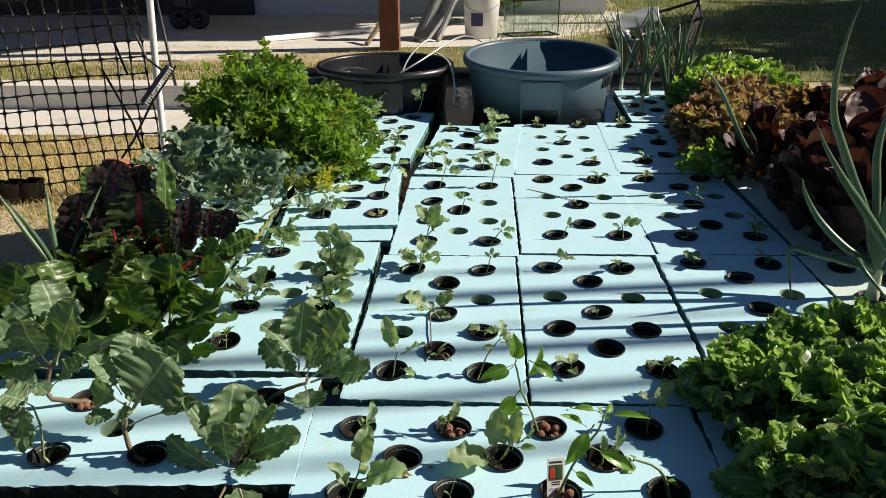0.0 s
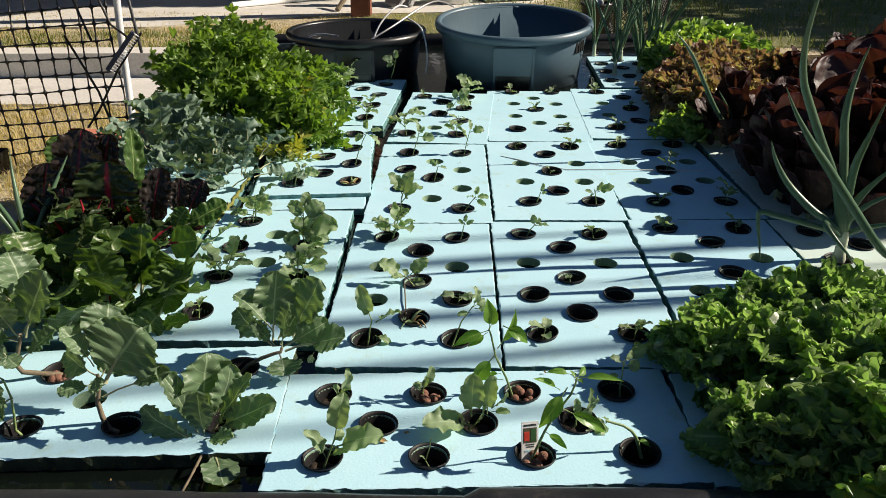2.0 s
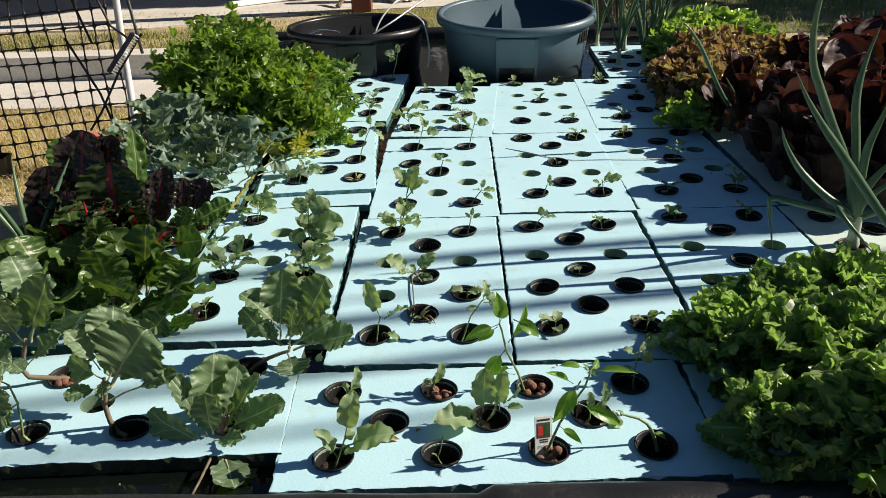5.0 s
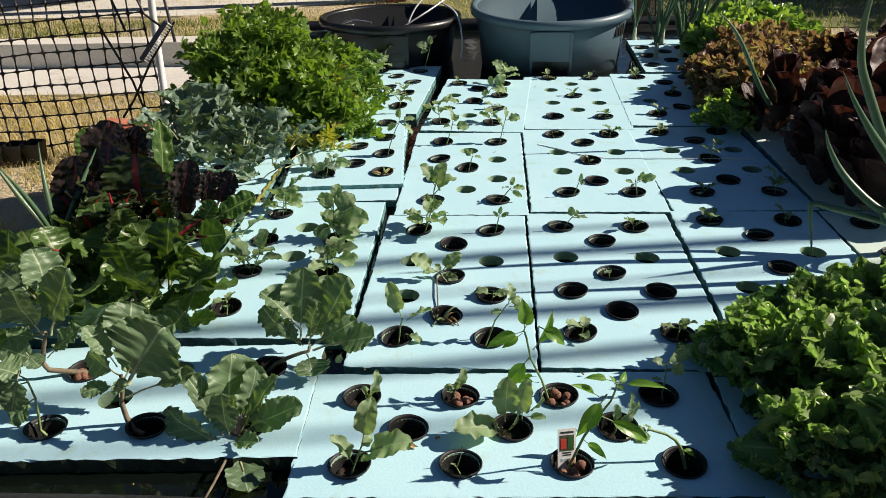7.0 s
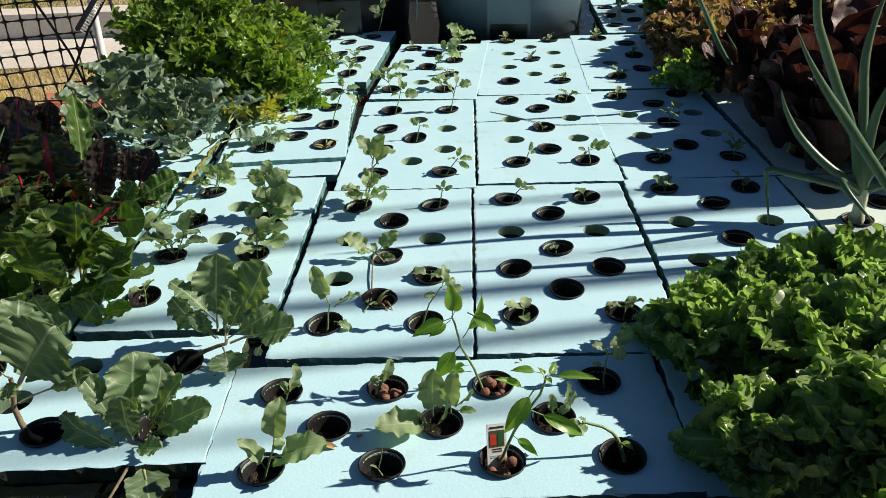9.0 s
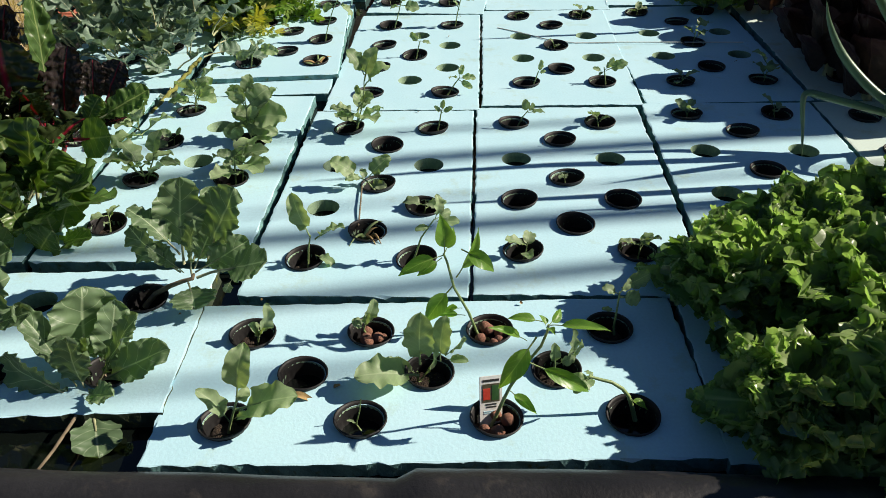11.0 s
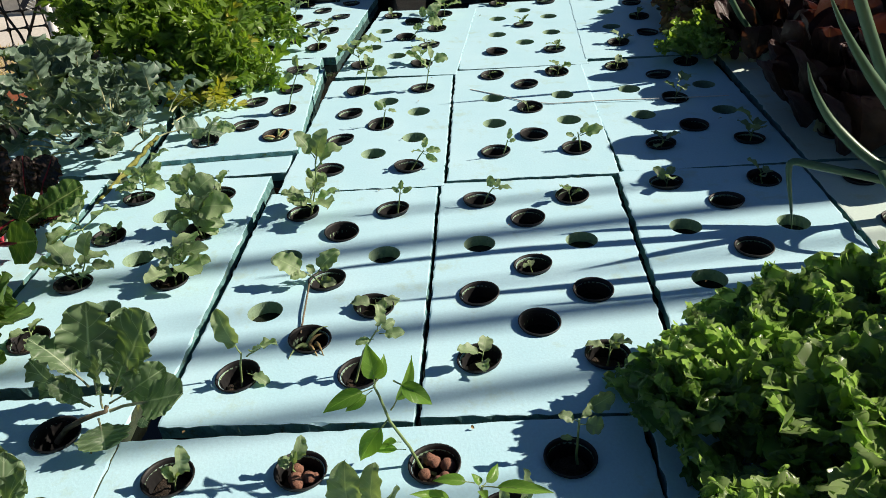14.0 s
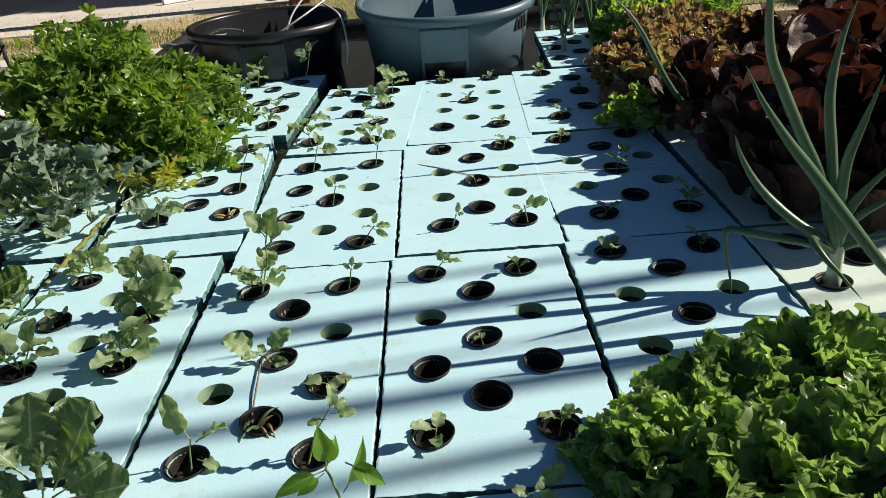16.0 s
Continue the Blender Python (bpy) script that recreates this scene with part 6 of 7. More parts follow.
# ---- tubs at the head of the bed ----
def tub(at, r_rim, r_low, z_low, z_rim, mat, label, turn, tilt=0.0):
    ob = empty("round_tub", Matrix.Translation(at) @ pose(0, 0, 0, tilt, 0, 0) @ pose(0, 0, 0, 0, 0, turn), label, "tub", "tubs in the bed")
    k = (r_rim - r_low) / (z_rim - z_low)
    body = lathe_geo([(0.001, z_low + 0.012), (r_low - 0.012, z_low + 0.012), (r_rim - 0.012, z_rim - 0.004), (r_rim - 0.010, z_rim - 0.03), (r_rim - 0.004 - 0.035 * k, z_rim - 0.035), (r_low, z_low), (0.001, z_low)], 64)
    part("body", mesh("body", *body, mat), ob)
    rim = lathe_geo([(r_rim - 0.013, z_rim - 0.010), (r_rim - 0.010, z_rim), (r_rim, z_rim + 0.006), (r_rim + 0.012, z_rim + 0.003), (r_rim + 0.016, z_rim - 0.010), (r_rim + 0.013, z_rim - 0.026), (r_rim + 0.004, z_rim - 0.028)], 64, True)
    part("rim", mesh("rim", *rim, mat), ob)
    for s in (0, 180):
        a = pose(0, 0, 0, 0, 0, s)
        slope = Matrix.Translation((0, -r_low - 0.004, z_low)) @ pose(0, 0, 0, math.degrees(math.atan(k)), 0, 0)
        hgt = z_rim - z_low - 0.03
        geo = [moved(box_geo(x, -0.009, 0.0, x + 0.010, 0.003, hgt, 0.003), slope) for x in (-0.078, 0.068)]
        geo.append(moved(box_geo(-0.07, -0.008, 0.015, 0.07, 0.003, 0.028, 0.003), slope))
        geo.append(moved(box_geo(-0.07, -0.006, hgt * 0.46, 0.07, 0.003, hgt, 0.003), slope))
        # flat dark panel standing in for the shade inside the handle's hollow
        part("recess", mesh("recess", *moved(moved(box_geo(-0.064, -0.003, 0.028, 0.064, 0.003, hgt * 0.46, 0.001), slope), a), M_BTUB, False), ob, label="flat dark panel standing in for shade under the handle")
        g = join_geo(*geo)
        part("handle", mesh("handle", [a @ Vector(v) for v in g[0]], g[1], mat, False), ob)
    return ob


tub((0.005, 2.03, 0), 0.305, 0.272, -0.03, 0.213, M_TUB, "large round grey-blue plastic tub standing in the bed", -3, 4.0)
tub((-0.645, 2.08, 0), 0.276, 0.245, -0.05, 0.165, M_BTUB, "round black plastic tub with hoses hanging in it", 4)
# lettering bars on the tub's east side
for k, (a, w) in enumerate(((-38, 0.016), (-34, 0.014), (-30, 0.014), (-26, 0.012))):
    r_ = 0.300
    m = Matrix.Translation((0.005, 2.03, 0.135)) @ pose(0, 0, 0, 0, 0, a) @ Matrix.Translation((r_, 0, 0))
    tagged(part("letter_bar", mesh("letter_bar", *box_geo(-0.004, -w / 2, -0.022, 0.0016, w / 2, 0.022, 0.001), M_BLACK, False), None, m), "black raised marking on the tub's side", "marking", "tub markings")


def hose(pts, r, mat, label, name="hose"):
    P = [Vector(q) for q in pts]
    fine = []
    for k in range(len(P) - 1):
        a, b, c, d = P[max(k - 1, 0)], P[k], P[k + 1], P[min(k + 2, len(P) - 1)]
        for f in (0, 0.2, 0.4, 0.6, 0.8):
            fine.append(0.5 * ((2 * b) + (c - a) * f + (2 * a - 5 * b + 4 * c - d) * f * f + (3 * b - a - 3 * c + d) * f ** 3))
    fine.append(P[-1])
    return tagged(part(name, mesh(name, *tube_geo(fine, r, 8), mat)), label, "hose")


hose([(-0.60, 2.00, 0.05), (-0.55, 2.05, 0.18), (-0.48, 2.12, 0.25), (-0.44, 2.2, 0.24)], 0.0038, M_WHITE, "white plastic hose bent over the black tub's rim")
hose([(-0.44, 2.05, 0.22), (-0.37, 1.98, 0.185), (-0.345, 1.90, 0.10), (-0.35, 1.86, 0.03)], 0.0032, M_WHITE, "white plastic hose hanging down outside the black tub")
hose([(-0.75, 1.83, -0.01), (-0.62, 1.86, 0.12), (-0.48, 1.95, 0.20), (-0.33, 2.2, 0.26), (-0.24, 2.5, 0.2)], 0.004, M_METAL, "thin clear air tube slung over the tubs")
hose([(-0.93, 1.95, -0.01), (-0.90, 1.95, 0.10), (-0.80, 1.93, 0.168), (-0.70, 1.92, 0.165)], 0.004, M_METAL, "thin clear air tube over the black tub")

# silver sheet by the black tub
V, F = [], []
for i in range(9):
    for j in range(7):
        u, v = i / 8, j / 6
        V.append((-0.99 + 0.2 * u, 1.90 + 0.14 * v, 0.14 - 0.10 * (1 - u) ** 2 * v + 0.02 * noise.noise(Vector((u * 6, v * 6, 3)))))
for i in range(8):
    for j in range(6):
        F.append((i * 7 + j, (i + 1) * 7 + j, (i + 1) * 7 + j + 1, i * 7 + j + 1))
M_FOIL = surface("silver_sheet", (0.26, 0.27, 0.28), (0.40, 0.41, 0.42), 20, 200, 0.35, 0.3, metal=0.2)
ob = tagged(part("plastic_sheet", mesh("plastic_sheet", V, F, M_FOIL)), "crumpled silver grey plastic sheet beside the black tub", "sheet")
ob.modifiers.new("thick", "SOLIDIFY").thickness = 0.002

# ---- fence ----
fence = empty("mesh_fence", pose(0, 1.62, 0), "black plastic mesh fence tied to a pale leaning pole", "fence")
geos = []
CELL = 0.058
cols, rws = 20, 19
def knot(i, j):
    x = -1.47 - i * CELL - 0.018 * (j / rws) + 0.004 * noise.noise(Vector((i * 0.6, j * 0.6, 1)))
    z = G0 + 0.02 + j * CELL + 0.012 * noise.noise(Vector((i * 0.25, j * 0.25, 4))) - 0.004 * i
    return Vector((x, 0.03 * noise.noise(Vector((i * 0.3, j * 0.3, 9))), z))
for i in range(cols + 1):
    geos.append(tube_geo([knot(i, j + f).lerp(knot(i, j + f), 0) if f == 0 else knot(i, j).lerp(knot(i, j + 1), f) for j in range(rws) for f in (0, 0.07, 0.18, 0.5, 0.82, 0.93)] + [knot(i, rws)], [q for j in range(rws) for q in (0.0078, 0.0060, 0.0036, 0.0025, 0.0036, 0.0060)] + [0.005], 5))
for j in range(rws + 1):
    geos.append(tube_geo([knot(i, j) if f == 0 else knot(i, j).lerp(knot(i + 1, j), f) for i in range(cols) for f in (0, 0.07, 0.18, 0.5, 0.82, 0.93)] + [knot(cols, j)], [q for i in range(cols) for q in (0.0078, 0.0060, 0.0036, 0.0025, 0.0036, 0.0060)] + [0.005], 5))
part("netting", mesh("netting", *join_geo(*geos), M_BLACK), fence, label="black plastic netting with rounded square holes")
part("pole", mesh("pole", *tube_geo([(-1.455, -0.01, G0 - 0.02), (-1.44, -0.01, 0.2), (-1.425, -0.01, 0.46), (-1.40, -0.01, 1.0)], 0.0125, 14), M_WHITE), fence, label="pale grey pole")
part("stake", mesh("stake", *tube_geo([(-1.39, 0.03, 0.15), (-1.42, 0.03, 0.5), (-1.45, 0.03, 1.0)], 0.006, 8), M_BLACK), fence, label="thin black stake")
for pts in ([(-1.55, -0.03, 0.6), (-1.50, -0.03, 0.38), (-1.46, -0.03, 0.26), (-1.40, -0.03, 0.21)], [(-1.36, -0.02, 0.23), (-1.46, -0.04, 0.1), (-1.56, -0.03, -0.05), (-1.62, -0.02, -0.12)], [(-1.64, -0.02, 0.22), (-1.6, -0.03, 0.14), (-1.55, -0.03, 0.02), (-1.52, -0.03, -0.12)], [(-1.60, -0.02, 0.7), (-1.58, -0.03, 0.35), (-1.54, -0.03, 0.2)]):
    part("cable", mesh("cable", *tube_geo(pts, 0.0045, 6), M_BLACK), fence)
# brush head hooked on the fence
brush = empty("brush", Matrix.Translation((-1.425, 1.55, 0.175)) @ pose(0, 0, 0, 0, -50, 12), "blue-black brush head with pale bristles leaning on the pole", "brush")
part("head", mesh("head", *box_geo(-0.085, -0.012, -0.008, 0.085, 0.012, 0.008, 0.003), surface("brush_blue", (0.02, 0.03, 0.06), (0.04, 0.05, 0.09), 20, 200, 0.4, 0.1), False), brush)
for k in range(16):
    part("bristle", mesh("bristle", *tube_geo([(-0.08 + k * 0.0107, 0, -0.006), (-0.08 + k * 0.0107, 0.002, -0.024)], [0.0032, 0.0022], 5), M_WHITE), brush)

# ---- patio and yard ----
tagged(part("porch_post", mesh("porch_post", *box_geo(-0.07, -0.07, G1, 0.07, 0.07, 2.348, 0.008), M_WOOD, False), None, pose(-0.92, 4.62, 0)), "red-brown stained square wooden porch post", "post")
slab("porch_roof", [(-9, 4.1), (-0.2, 4.55), (0.9, 5.85), (2.4, 6.5), (2.4, 7.4), (-9, 7.4)], 2.35, 2.5, M_ROOF, "porch roof over the patio", "roof")
# porch shade is put into the dark colour of this stretch of wall
slab("wall_porch", [(-14, 6.9), (-2.6, 6.9), (-2.6, 7.2), (-14, 7.2)], G1 - 0.05, 2.6, surface("shaded_wall", (0.035, 0.030, 0.026), (0.06, 0.05, 0.042), 3, 60, 0.8, 0.3), "house wall under the porch, coloured dark for the shade", "wall")
slab("wall_north", [(-2.597, 7.0), (1.0, 7.0), (1.0, 7.2), (-2.597, 7.2)], G1 - 0.05, 2.6, M_WALL, "white painted house wall behind the patio", "wall")


def lath(name, a, b, w, h, mat, label, category, group=""):
    a, b = Vector(a), Vector(b)
    d = b - a
    m = Matrix.Translation(a) @ d.to_track_quat("Y", "Z").to_matrix().to_4x4()
    return tagged(part(name, mesh(name, *box_geo(-w / 2, 0, -h / 2, w / 2, d.length, h / 2, min(w, h) * 0.2), mat, False), None, m), label, category, group)


tagged(part("pvc_pipe", mesh("pvc_pipe", *tube_geo([(-1.95, 4.93, G1 + 0.035), (-1.3, 5.45, G1 + 0.035), (-0.66, 6.02, G1 + 0.035)], 0.022, 14), M_WHITE)), "long white plastic pipe lying on the patio", "pipe")
lath("gutter", (-0.75, 5.05, G1 + 0.02), (-0.39, 5.25, 0.62), 0.11, 0.06, M_METAL, "dented grey metal gutter leaning on scrap", "gutter", "leaning gutters")
lath("gutter", (-0.61, 5.0, G1 + 0.02), (-0.31, 5.3, 0.55), 0.09, 0.05, M_METAL, "dented grey metal gutter leaning on scrap", "gutter", "leaning gutters")
lath("scrap_board", (-0.72, 4.95, G1 + 0.03), (-0.50, 5.2, 0.16), 0.16, 0.03, M_METAL, "grey metal scrap sheet lying by the post", "scrap")
lath("wood_stake", (-1.12, 4.75, G1 + 0.02), (-1.0, 5.0, G1 + 0.2), 0.035, 0.03, M_WOODY, "splintered pale wooden stake on the grass", "stake")

bucket = empty("bucket", pose(-0.25, 5.25, G1 + 0.012), "white plastic bucket with dark printed bands", "bucket")
part("body", mesh("body", *lathe_geo([(0.001, 0.004), (0.128, 0.004), (0.148, 0.33), (0.152, 0.36), (0.146, 0.36), (0.140, 0.33), (0.122, 0.012), (0.001, 0.012)], 36), M_WHITE), bucket)
part("print", mesh("print", *moved(([( (0.132 + 0.06 * z) * math.cos(radians(a)), (0.132 + 0.06 * z) * math.sin(radians(a)), z) for z in (0.10, 0.20) for a in range(-125, -84, 5)], [(i, i + 1, i + 10, i + 9) for i in range(8)]), Matrix.Identity(4)), surface("label_blue", (0.03, 0.03, 0.10), (0.05, 0.05, 0.14), 10, 100, 0.5, 0.05)), bucket, label="dark blue printed band")
part("bail", mesh("bail", *tube_geo([(0.15 * math.cos(radians(a)), -0.02 - 0.12 * math.sin(radians(a)), 0.31 - 0.10 * math.sin(radians(a))) for a in range(0, 181, 20)], 0.003, 6), M_METAL), bucket)

# glass tank on the grass
M_GLASS, n_, l_, b_ = nodes_of("glass")
b_.inputs["Base Color"].default_value = (0.85, 0.92, 0.9, 1)
b_.inputs["Transmission Weight"].default_value, b_.inputs["Roughness"].default_value, b_.inputs["IOR"].default_value = 1.0, 0.08, 1.25
tank = empty("glass_tank", pose(0.16, 5.42, G1, 0, 0, 20), "old glass aquarium with a black frame, tilted on the grass", "aquarium")
for x0, y0, x1, y1 in ((-0.2, -0.11, 0.2, -0.104), (-0.2, 0.104, 0.2, 0.11), (-0.2, -0.104, -0.194, 0.104), (0.194, -0.104, 0.2, 0.104)):
    part("pane", mesh("pane", *box_geo(x0, y0, 0.02, x1, y1, 0.30), M_GLASS, False), tank)
for z in (0.0, 0.29):
    part("frame", mesh("frame", *join_geo(box_geo(-0.21, -0.12, z, 0.21, -0.10, z + 0.022, 0.003), box_geo(-0.21, 0.10, z, 0.21, 0.12, z + 0.022, 0.003), box_geo(-0.21, -0.10, z, -0.19, 0.10, z + 0.022, 0.003), box_geo(0.19, -0.10, z, 0.21, 0.10, z + 0.022, 0.003)), M_BLACK, False), tank)

# wire basket behind the onions
crate = empty("mesh_basket", pose(0.68, 3.30, G1), "black wire basket with diamond mesh, standing askew", "basket")
LOW = [Vector(p) for p in ((0, 0, 0), (0.22, 0, 0.0), (0.22, 0.25, 0.0), (0, 0.25, 0))]
RIM = [Vector(p) for p in ((-0.02, 0.0, 0.28), (0.30, 0.0, 0.37), (0.35, 0.30, 0.44), (0.02, 0.30, 0.35))]
for k in range(4):
    k2 = (k + 1) % 4

    def spot(u, v):
        return LOW[k].lerp(LOW[k2], u).lerp(RIM[k].lerp(RIM[k2], u), v)

    geo = []
    for i in range(-12, 13):
        for way in (1, -1):
            pts = [(i / 12 + way * v / 20 * 1.1, v / 20) for v in range(21)]
            pts = [spot(u, v) for u, v in pts if 0 <= u <= 1] if way == 1 else [spot(u, v) for u, v in [(u + 1 / 12, v) for u, v in pts] if 0 <= u <= 1]
            if len(pts) > 2:
                geo.append(tube_geo(pts, 0.0017, 4))
        if i == 12:
            pts = [spot(1 + 0.55 - v / 20 * 1.1, v / 20) for v in range(10, 21)]
            geo.append(tube_geo(pts, 0.0017, 4))
    part("mesh_side", mesh("mesh_side", *join_geo(*geo), M_BLACK), crate)
    part("rim", mesh("rim", *tube_geo([RIM[k], RIM[k].lerp(RIM[k2], 0.5) + Vector((0, 0, -0.006)), RIM[k2]], 0.009, 8), M_BLACK), crate)
    part("upright", mesh("upright", *tube_geo([LOW[k], RIM[k]], 0.005, 6), M_BLACK), crate)
    part("foot_rail", mesh("foot_rail", *tube_geo([LOW[k], LOW[k2]], 0.005, 6), M_BLACK), crate)

# clear lid leaning over the bin
n, l = 14, 8
V = [Vector((0.515 + 0.235 * i / n, 3.28 + 0.02 * i / n + 0.10 * j / l, 0.150 + 0.055 * i / n + 0.075 * j / l + 0.012 * math.sin(3.1 * j / l) + 0.004 * math.sin(9 * i / n + j))) for j in range(l + 1) for i in range(n + 1)]
F = [(j * (n + 1) + i, j * (n + 1) + i + 1, (j + 1) * (n + 1) + i + 1, (j + 1) * (n + 1) + i) for j in range(l) for i in range(n)]
ob = tagged(part("plastic_cover", mesh("plastic_cover", V, F, M_CLEAR)), "clear grey plastic cover sheet leaning on a dark bin", "cover sheet")
ob.modifiers.new("thickness", "SOLIDIFY").thickness = 0.002

# crumpled bag
bm = bmesh.new()
bmesh.ops.create_icosphere(bm, subdivisions=4, radius=1)
for v in bm.verts:
    d = noise.noise(v.co * 1.6) * 0.35 + abs(noise.noise(v.co * 4.2)) * 0.25
    v.co = Vector((v.co.x * 0.068, v.co.y * 0.06, v.co.z * 0.042)) * (0.85 + d)
me = bpy.data.meshes.new("plastic_bag")
bm.to_mesh(me)
bm.free()
me.materials.append(M_FOIL)
for f_ in me.polygons:
    f_.use_smooth = True
tagged(part("plastic_bag", me, None, pose(0.545, 3.30, 0.125)), "crumpled silver grey plastic bag on a dark bin", "bag")
bin_ = empty("bin", pose(0.565, 3.33, G1), "dark plastic bin under a grey bag", "bin")
part("body", mesh("body", *lathe_geo([(0.001, 0.0), (0.072, 0.0), (0.085, 0.24), (0.092, 0.25), (0.092, 0.262), (0.082, 0.262), (0.070, 0.01), (0.001, 0.01)], 30), M_BLACK), bin_)

# wheeled cart in the porch's shade
cart = empty("wheeled_cart", pose(-2.78, 5.75, G1 + 0.012), "small dark cart with two black wheels", "cart")
for x in (-0.14, 0.03):
    part("wheel", mesh("wheel", *moved(lathe_geo([(0.02, -0.022), (0.07, -0.025), (0.088, -0.022), (0.095, 0.0), (0.088, 0.022), (0.07, 0.025), (0.02, 0.022)], 28, True), Matrix.Translation((x, 0, 0.095)) @ pose(0, 0, 0, 82, 0, 30)), M_BLACK), cart)
part("frame", mesh("frame", *join_geo(tube_geo([(-0.18, 0.05, 0.095), (0.08, 0.05, 0.095)], 0.010, 8), tube_geo([(-0.05, 0.05, 0.095), (-0.09, 0.25, 0.6)], 0.010, 8)), M_BLACK), cart)
part("body", mesh("body", *box_geo(-0.2, 0.04, 0.12, -0.05, 0.24, 0.36, 0.03), surface("cart_blue", (0.01, 0.015, 0.04), (0.02, 0.025, 0.06), 10, 100, 0.4, 0.1), False), cart)

# red block and black pots on the grass by the fence
tagged(part("red_block", mesh("red_block", *box_geo(-0.10, -0.06, 0, 0.10, 0.06, 0.075, 0.008), M_TERRA, False), None, pose(-1.72, 1.82, G0, 0, 10, 25)), "broken reddish clay block on dry grass", "clay block", "clay blocks")
tagged(part("red_block", mesh("red_block", *box_geo(-0.09, -0.05, 0, 0.09, 0.05, 0.05, 0.012), M_TERRA, False), None, pose(-1.60, 1.95, G0, 8, 0, -20)), "broken reddish clay block on dry grass", "clay block", "clay blocks")
for k, x in enumerate((-2.085, -2.020, -1.955)):
    pt = empty("nursery_pot", pose(x, 1.50 + 0.02 * k, G0, 5, 0, 6 - 5 * k), "small square black plastic nursery pot on dry grass", "flower pot", "nursery pots")
    LV = [(sx * w, sy * w, z) for w, z in ((0.022, 0.0), (0.028, 0.072), (0.0305, 0.072), (0.031, 0.088), (0.0285, 0.088), (0.020, 0.006)) for sx, sy in ((-1, -1), (1, -1), (1, 1), (-1, 1))]
    LF = [(i * 4 + j, i * 4 + (j + 1) % 4, i * 4 + 4 + (j + 1) % 4, i * 4 + 4 + j) for i in range(5) for j in range(4)] + [(3, 2, 1, 0), (20, 21, 22, 23)]
    part("body", mesh("body", LV, LF, M_BLACK, False), pt)

# ---- trees outside the picture whose shade falls into it ----
def tree(at, height, spread, leaves, seed, label, crown_z, limbs=7, leaf=(0.09, 0.2), name="tree"):
    r = random.Random(seed)
    ob = empty(name, Matrix.Translation(Vector(at)), label, name)
    trunk = arc_pts((0, 0, -0.1), r.uniform(0, 360), 2, 5, height * 0.6, 8)
    part("trunk", mesh("trunk", *tube_geo(trunk, [height * 0.03 * (1 - 0.08 * i) for i in range(9)], 10), M_BARK), ob)
    V, F, UV = [], [], []
    for k in range(limbs):
        a = k * 360 / limbs + r.uniform(-20, 20)
        q = trunk[r.randrange(4, 9)]
        pts = arc_pts(q, a, 30, 60, spread * r.uniform(0.6, 1.0), 6)
        part("limb", mesh("limb", *tube_geo(pts, [height * 0.012 * (1 - 0.13 * i) for i in range(7)], 7), M_BARK), ob)
    for k in range(leaves):
        d = Vector((r.gauss(0, 1), r.gauss(0, 1), r.gauss(0, 0.7)))
        d = d.normalized() * spread * (r.random() ** 0.45)
        if noise.noise(d * 0.7 + Vector((seed, 0, 0))) < -0.4:
            continue
        c = Vector((0, 0, crown_z)) + d
        n1 = Vector((r.gauss(0, 1), r.gauss(0, 1), r.gauss(0, 1))).normalized()
        n2 = n1.orthogonal().normalized()
        n3 = n1.cross(n2)
        s = r.uniform(*leaf)
        o = len(V)
        V += [c - n2 * s, c + n3 * s * 0.5, c + n2 * s, c - n3 * s * 0.5]
        UV += [(0.2, 0), (0.9, 0.5), (0.2, 1), (0.1, 0.5)]
        F.append((o, o + 1, o + 2, o + 3))
    if V:
        part("crown", mesh("crown", V, F, L_TREE, False, None, UV), ob)
    return ob


tree((4.5, 6.7, G1), 5.0, 0.6, 1100, 7, "slender leafy tree beside the lawn", 4.5)
tree((11.3, 6.5, G1), 5.0, 3.3, 27000, 3, "broad leafy tree beyond the lawn", 3.0)
tree((-0.02, 6.45, G1), 0.7, 0.34, 1500, 9, "dark leafy shrub by the house wall", 0.45, 6, (0.02, 0.045), "shrub")
tree((-0.62, 6.6, G1), 0.8, 0.30, 1300, 10, "dark leafy shrub by the house wall", 0.5, 6, (0.02, 0.045), "shrub")
tree((15.3, 10.5, G1), 6.0, 3.6, 17000, 4, "broad leafy tree beyond the lawn", 4.2)
# unseen upright stems, added to throw blurred streaks of shadow over the rafts
sap = empty("bare_sapling", pose(3.9, 0.70, G0), "unseen thin upright stems added to cast streak shadows", "tree")
for k, (y, h, r_) in enumerate(((-0.06, 4.4, 0.026), (0.16, 4.5, 0.026), (-0.19, 4.2, 0.022), (-0.32, 3.8, 0.015), (0.30, 3.6, 0.014), (0.05, 3.4, 0.010))):
    pts = arc_pts((0.03 * k - 0.07, y * 0.2, -0.05), 90 if y > 0 else -90, 14, 0, 0.6, 4)
    top = pts[-1]
    pts += [top + Vector((0.02 * i, 0.014 * math.sin(i * 1.3 + k) + (y - top.y) * min(1, i / 3), (h - 0.6) * i / 8)) for i in range(1, 9)]
    part("branch", mesh("branch", *tube_geo(pts, [r_ * 1.35 * (1 - 0.05 * i) for i in range(len(pts))], 8), M_BARK), sap)


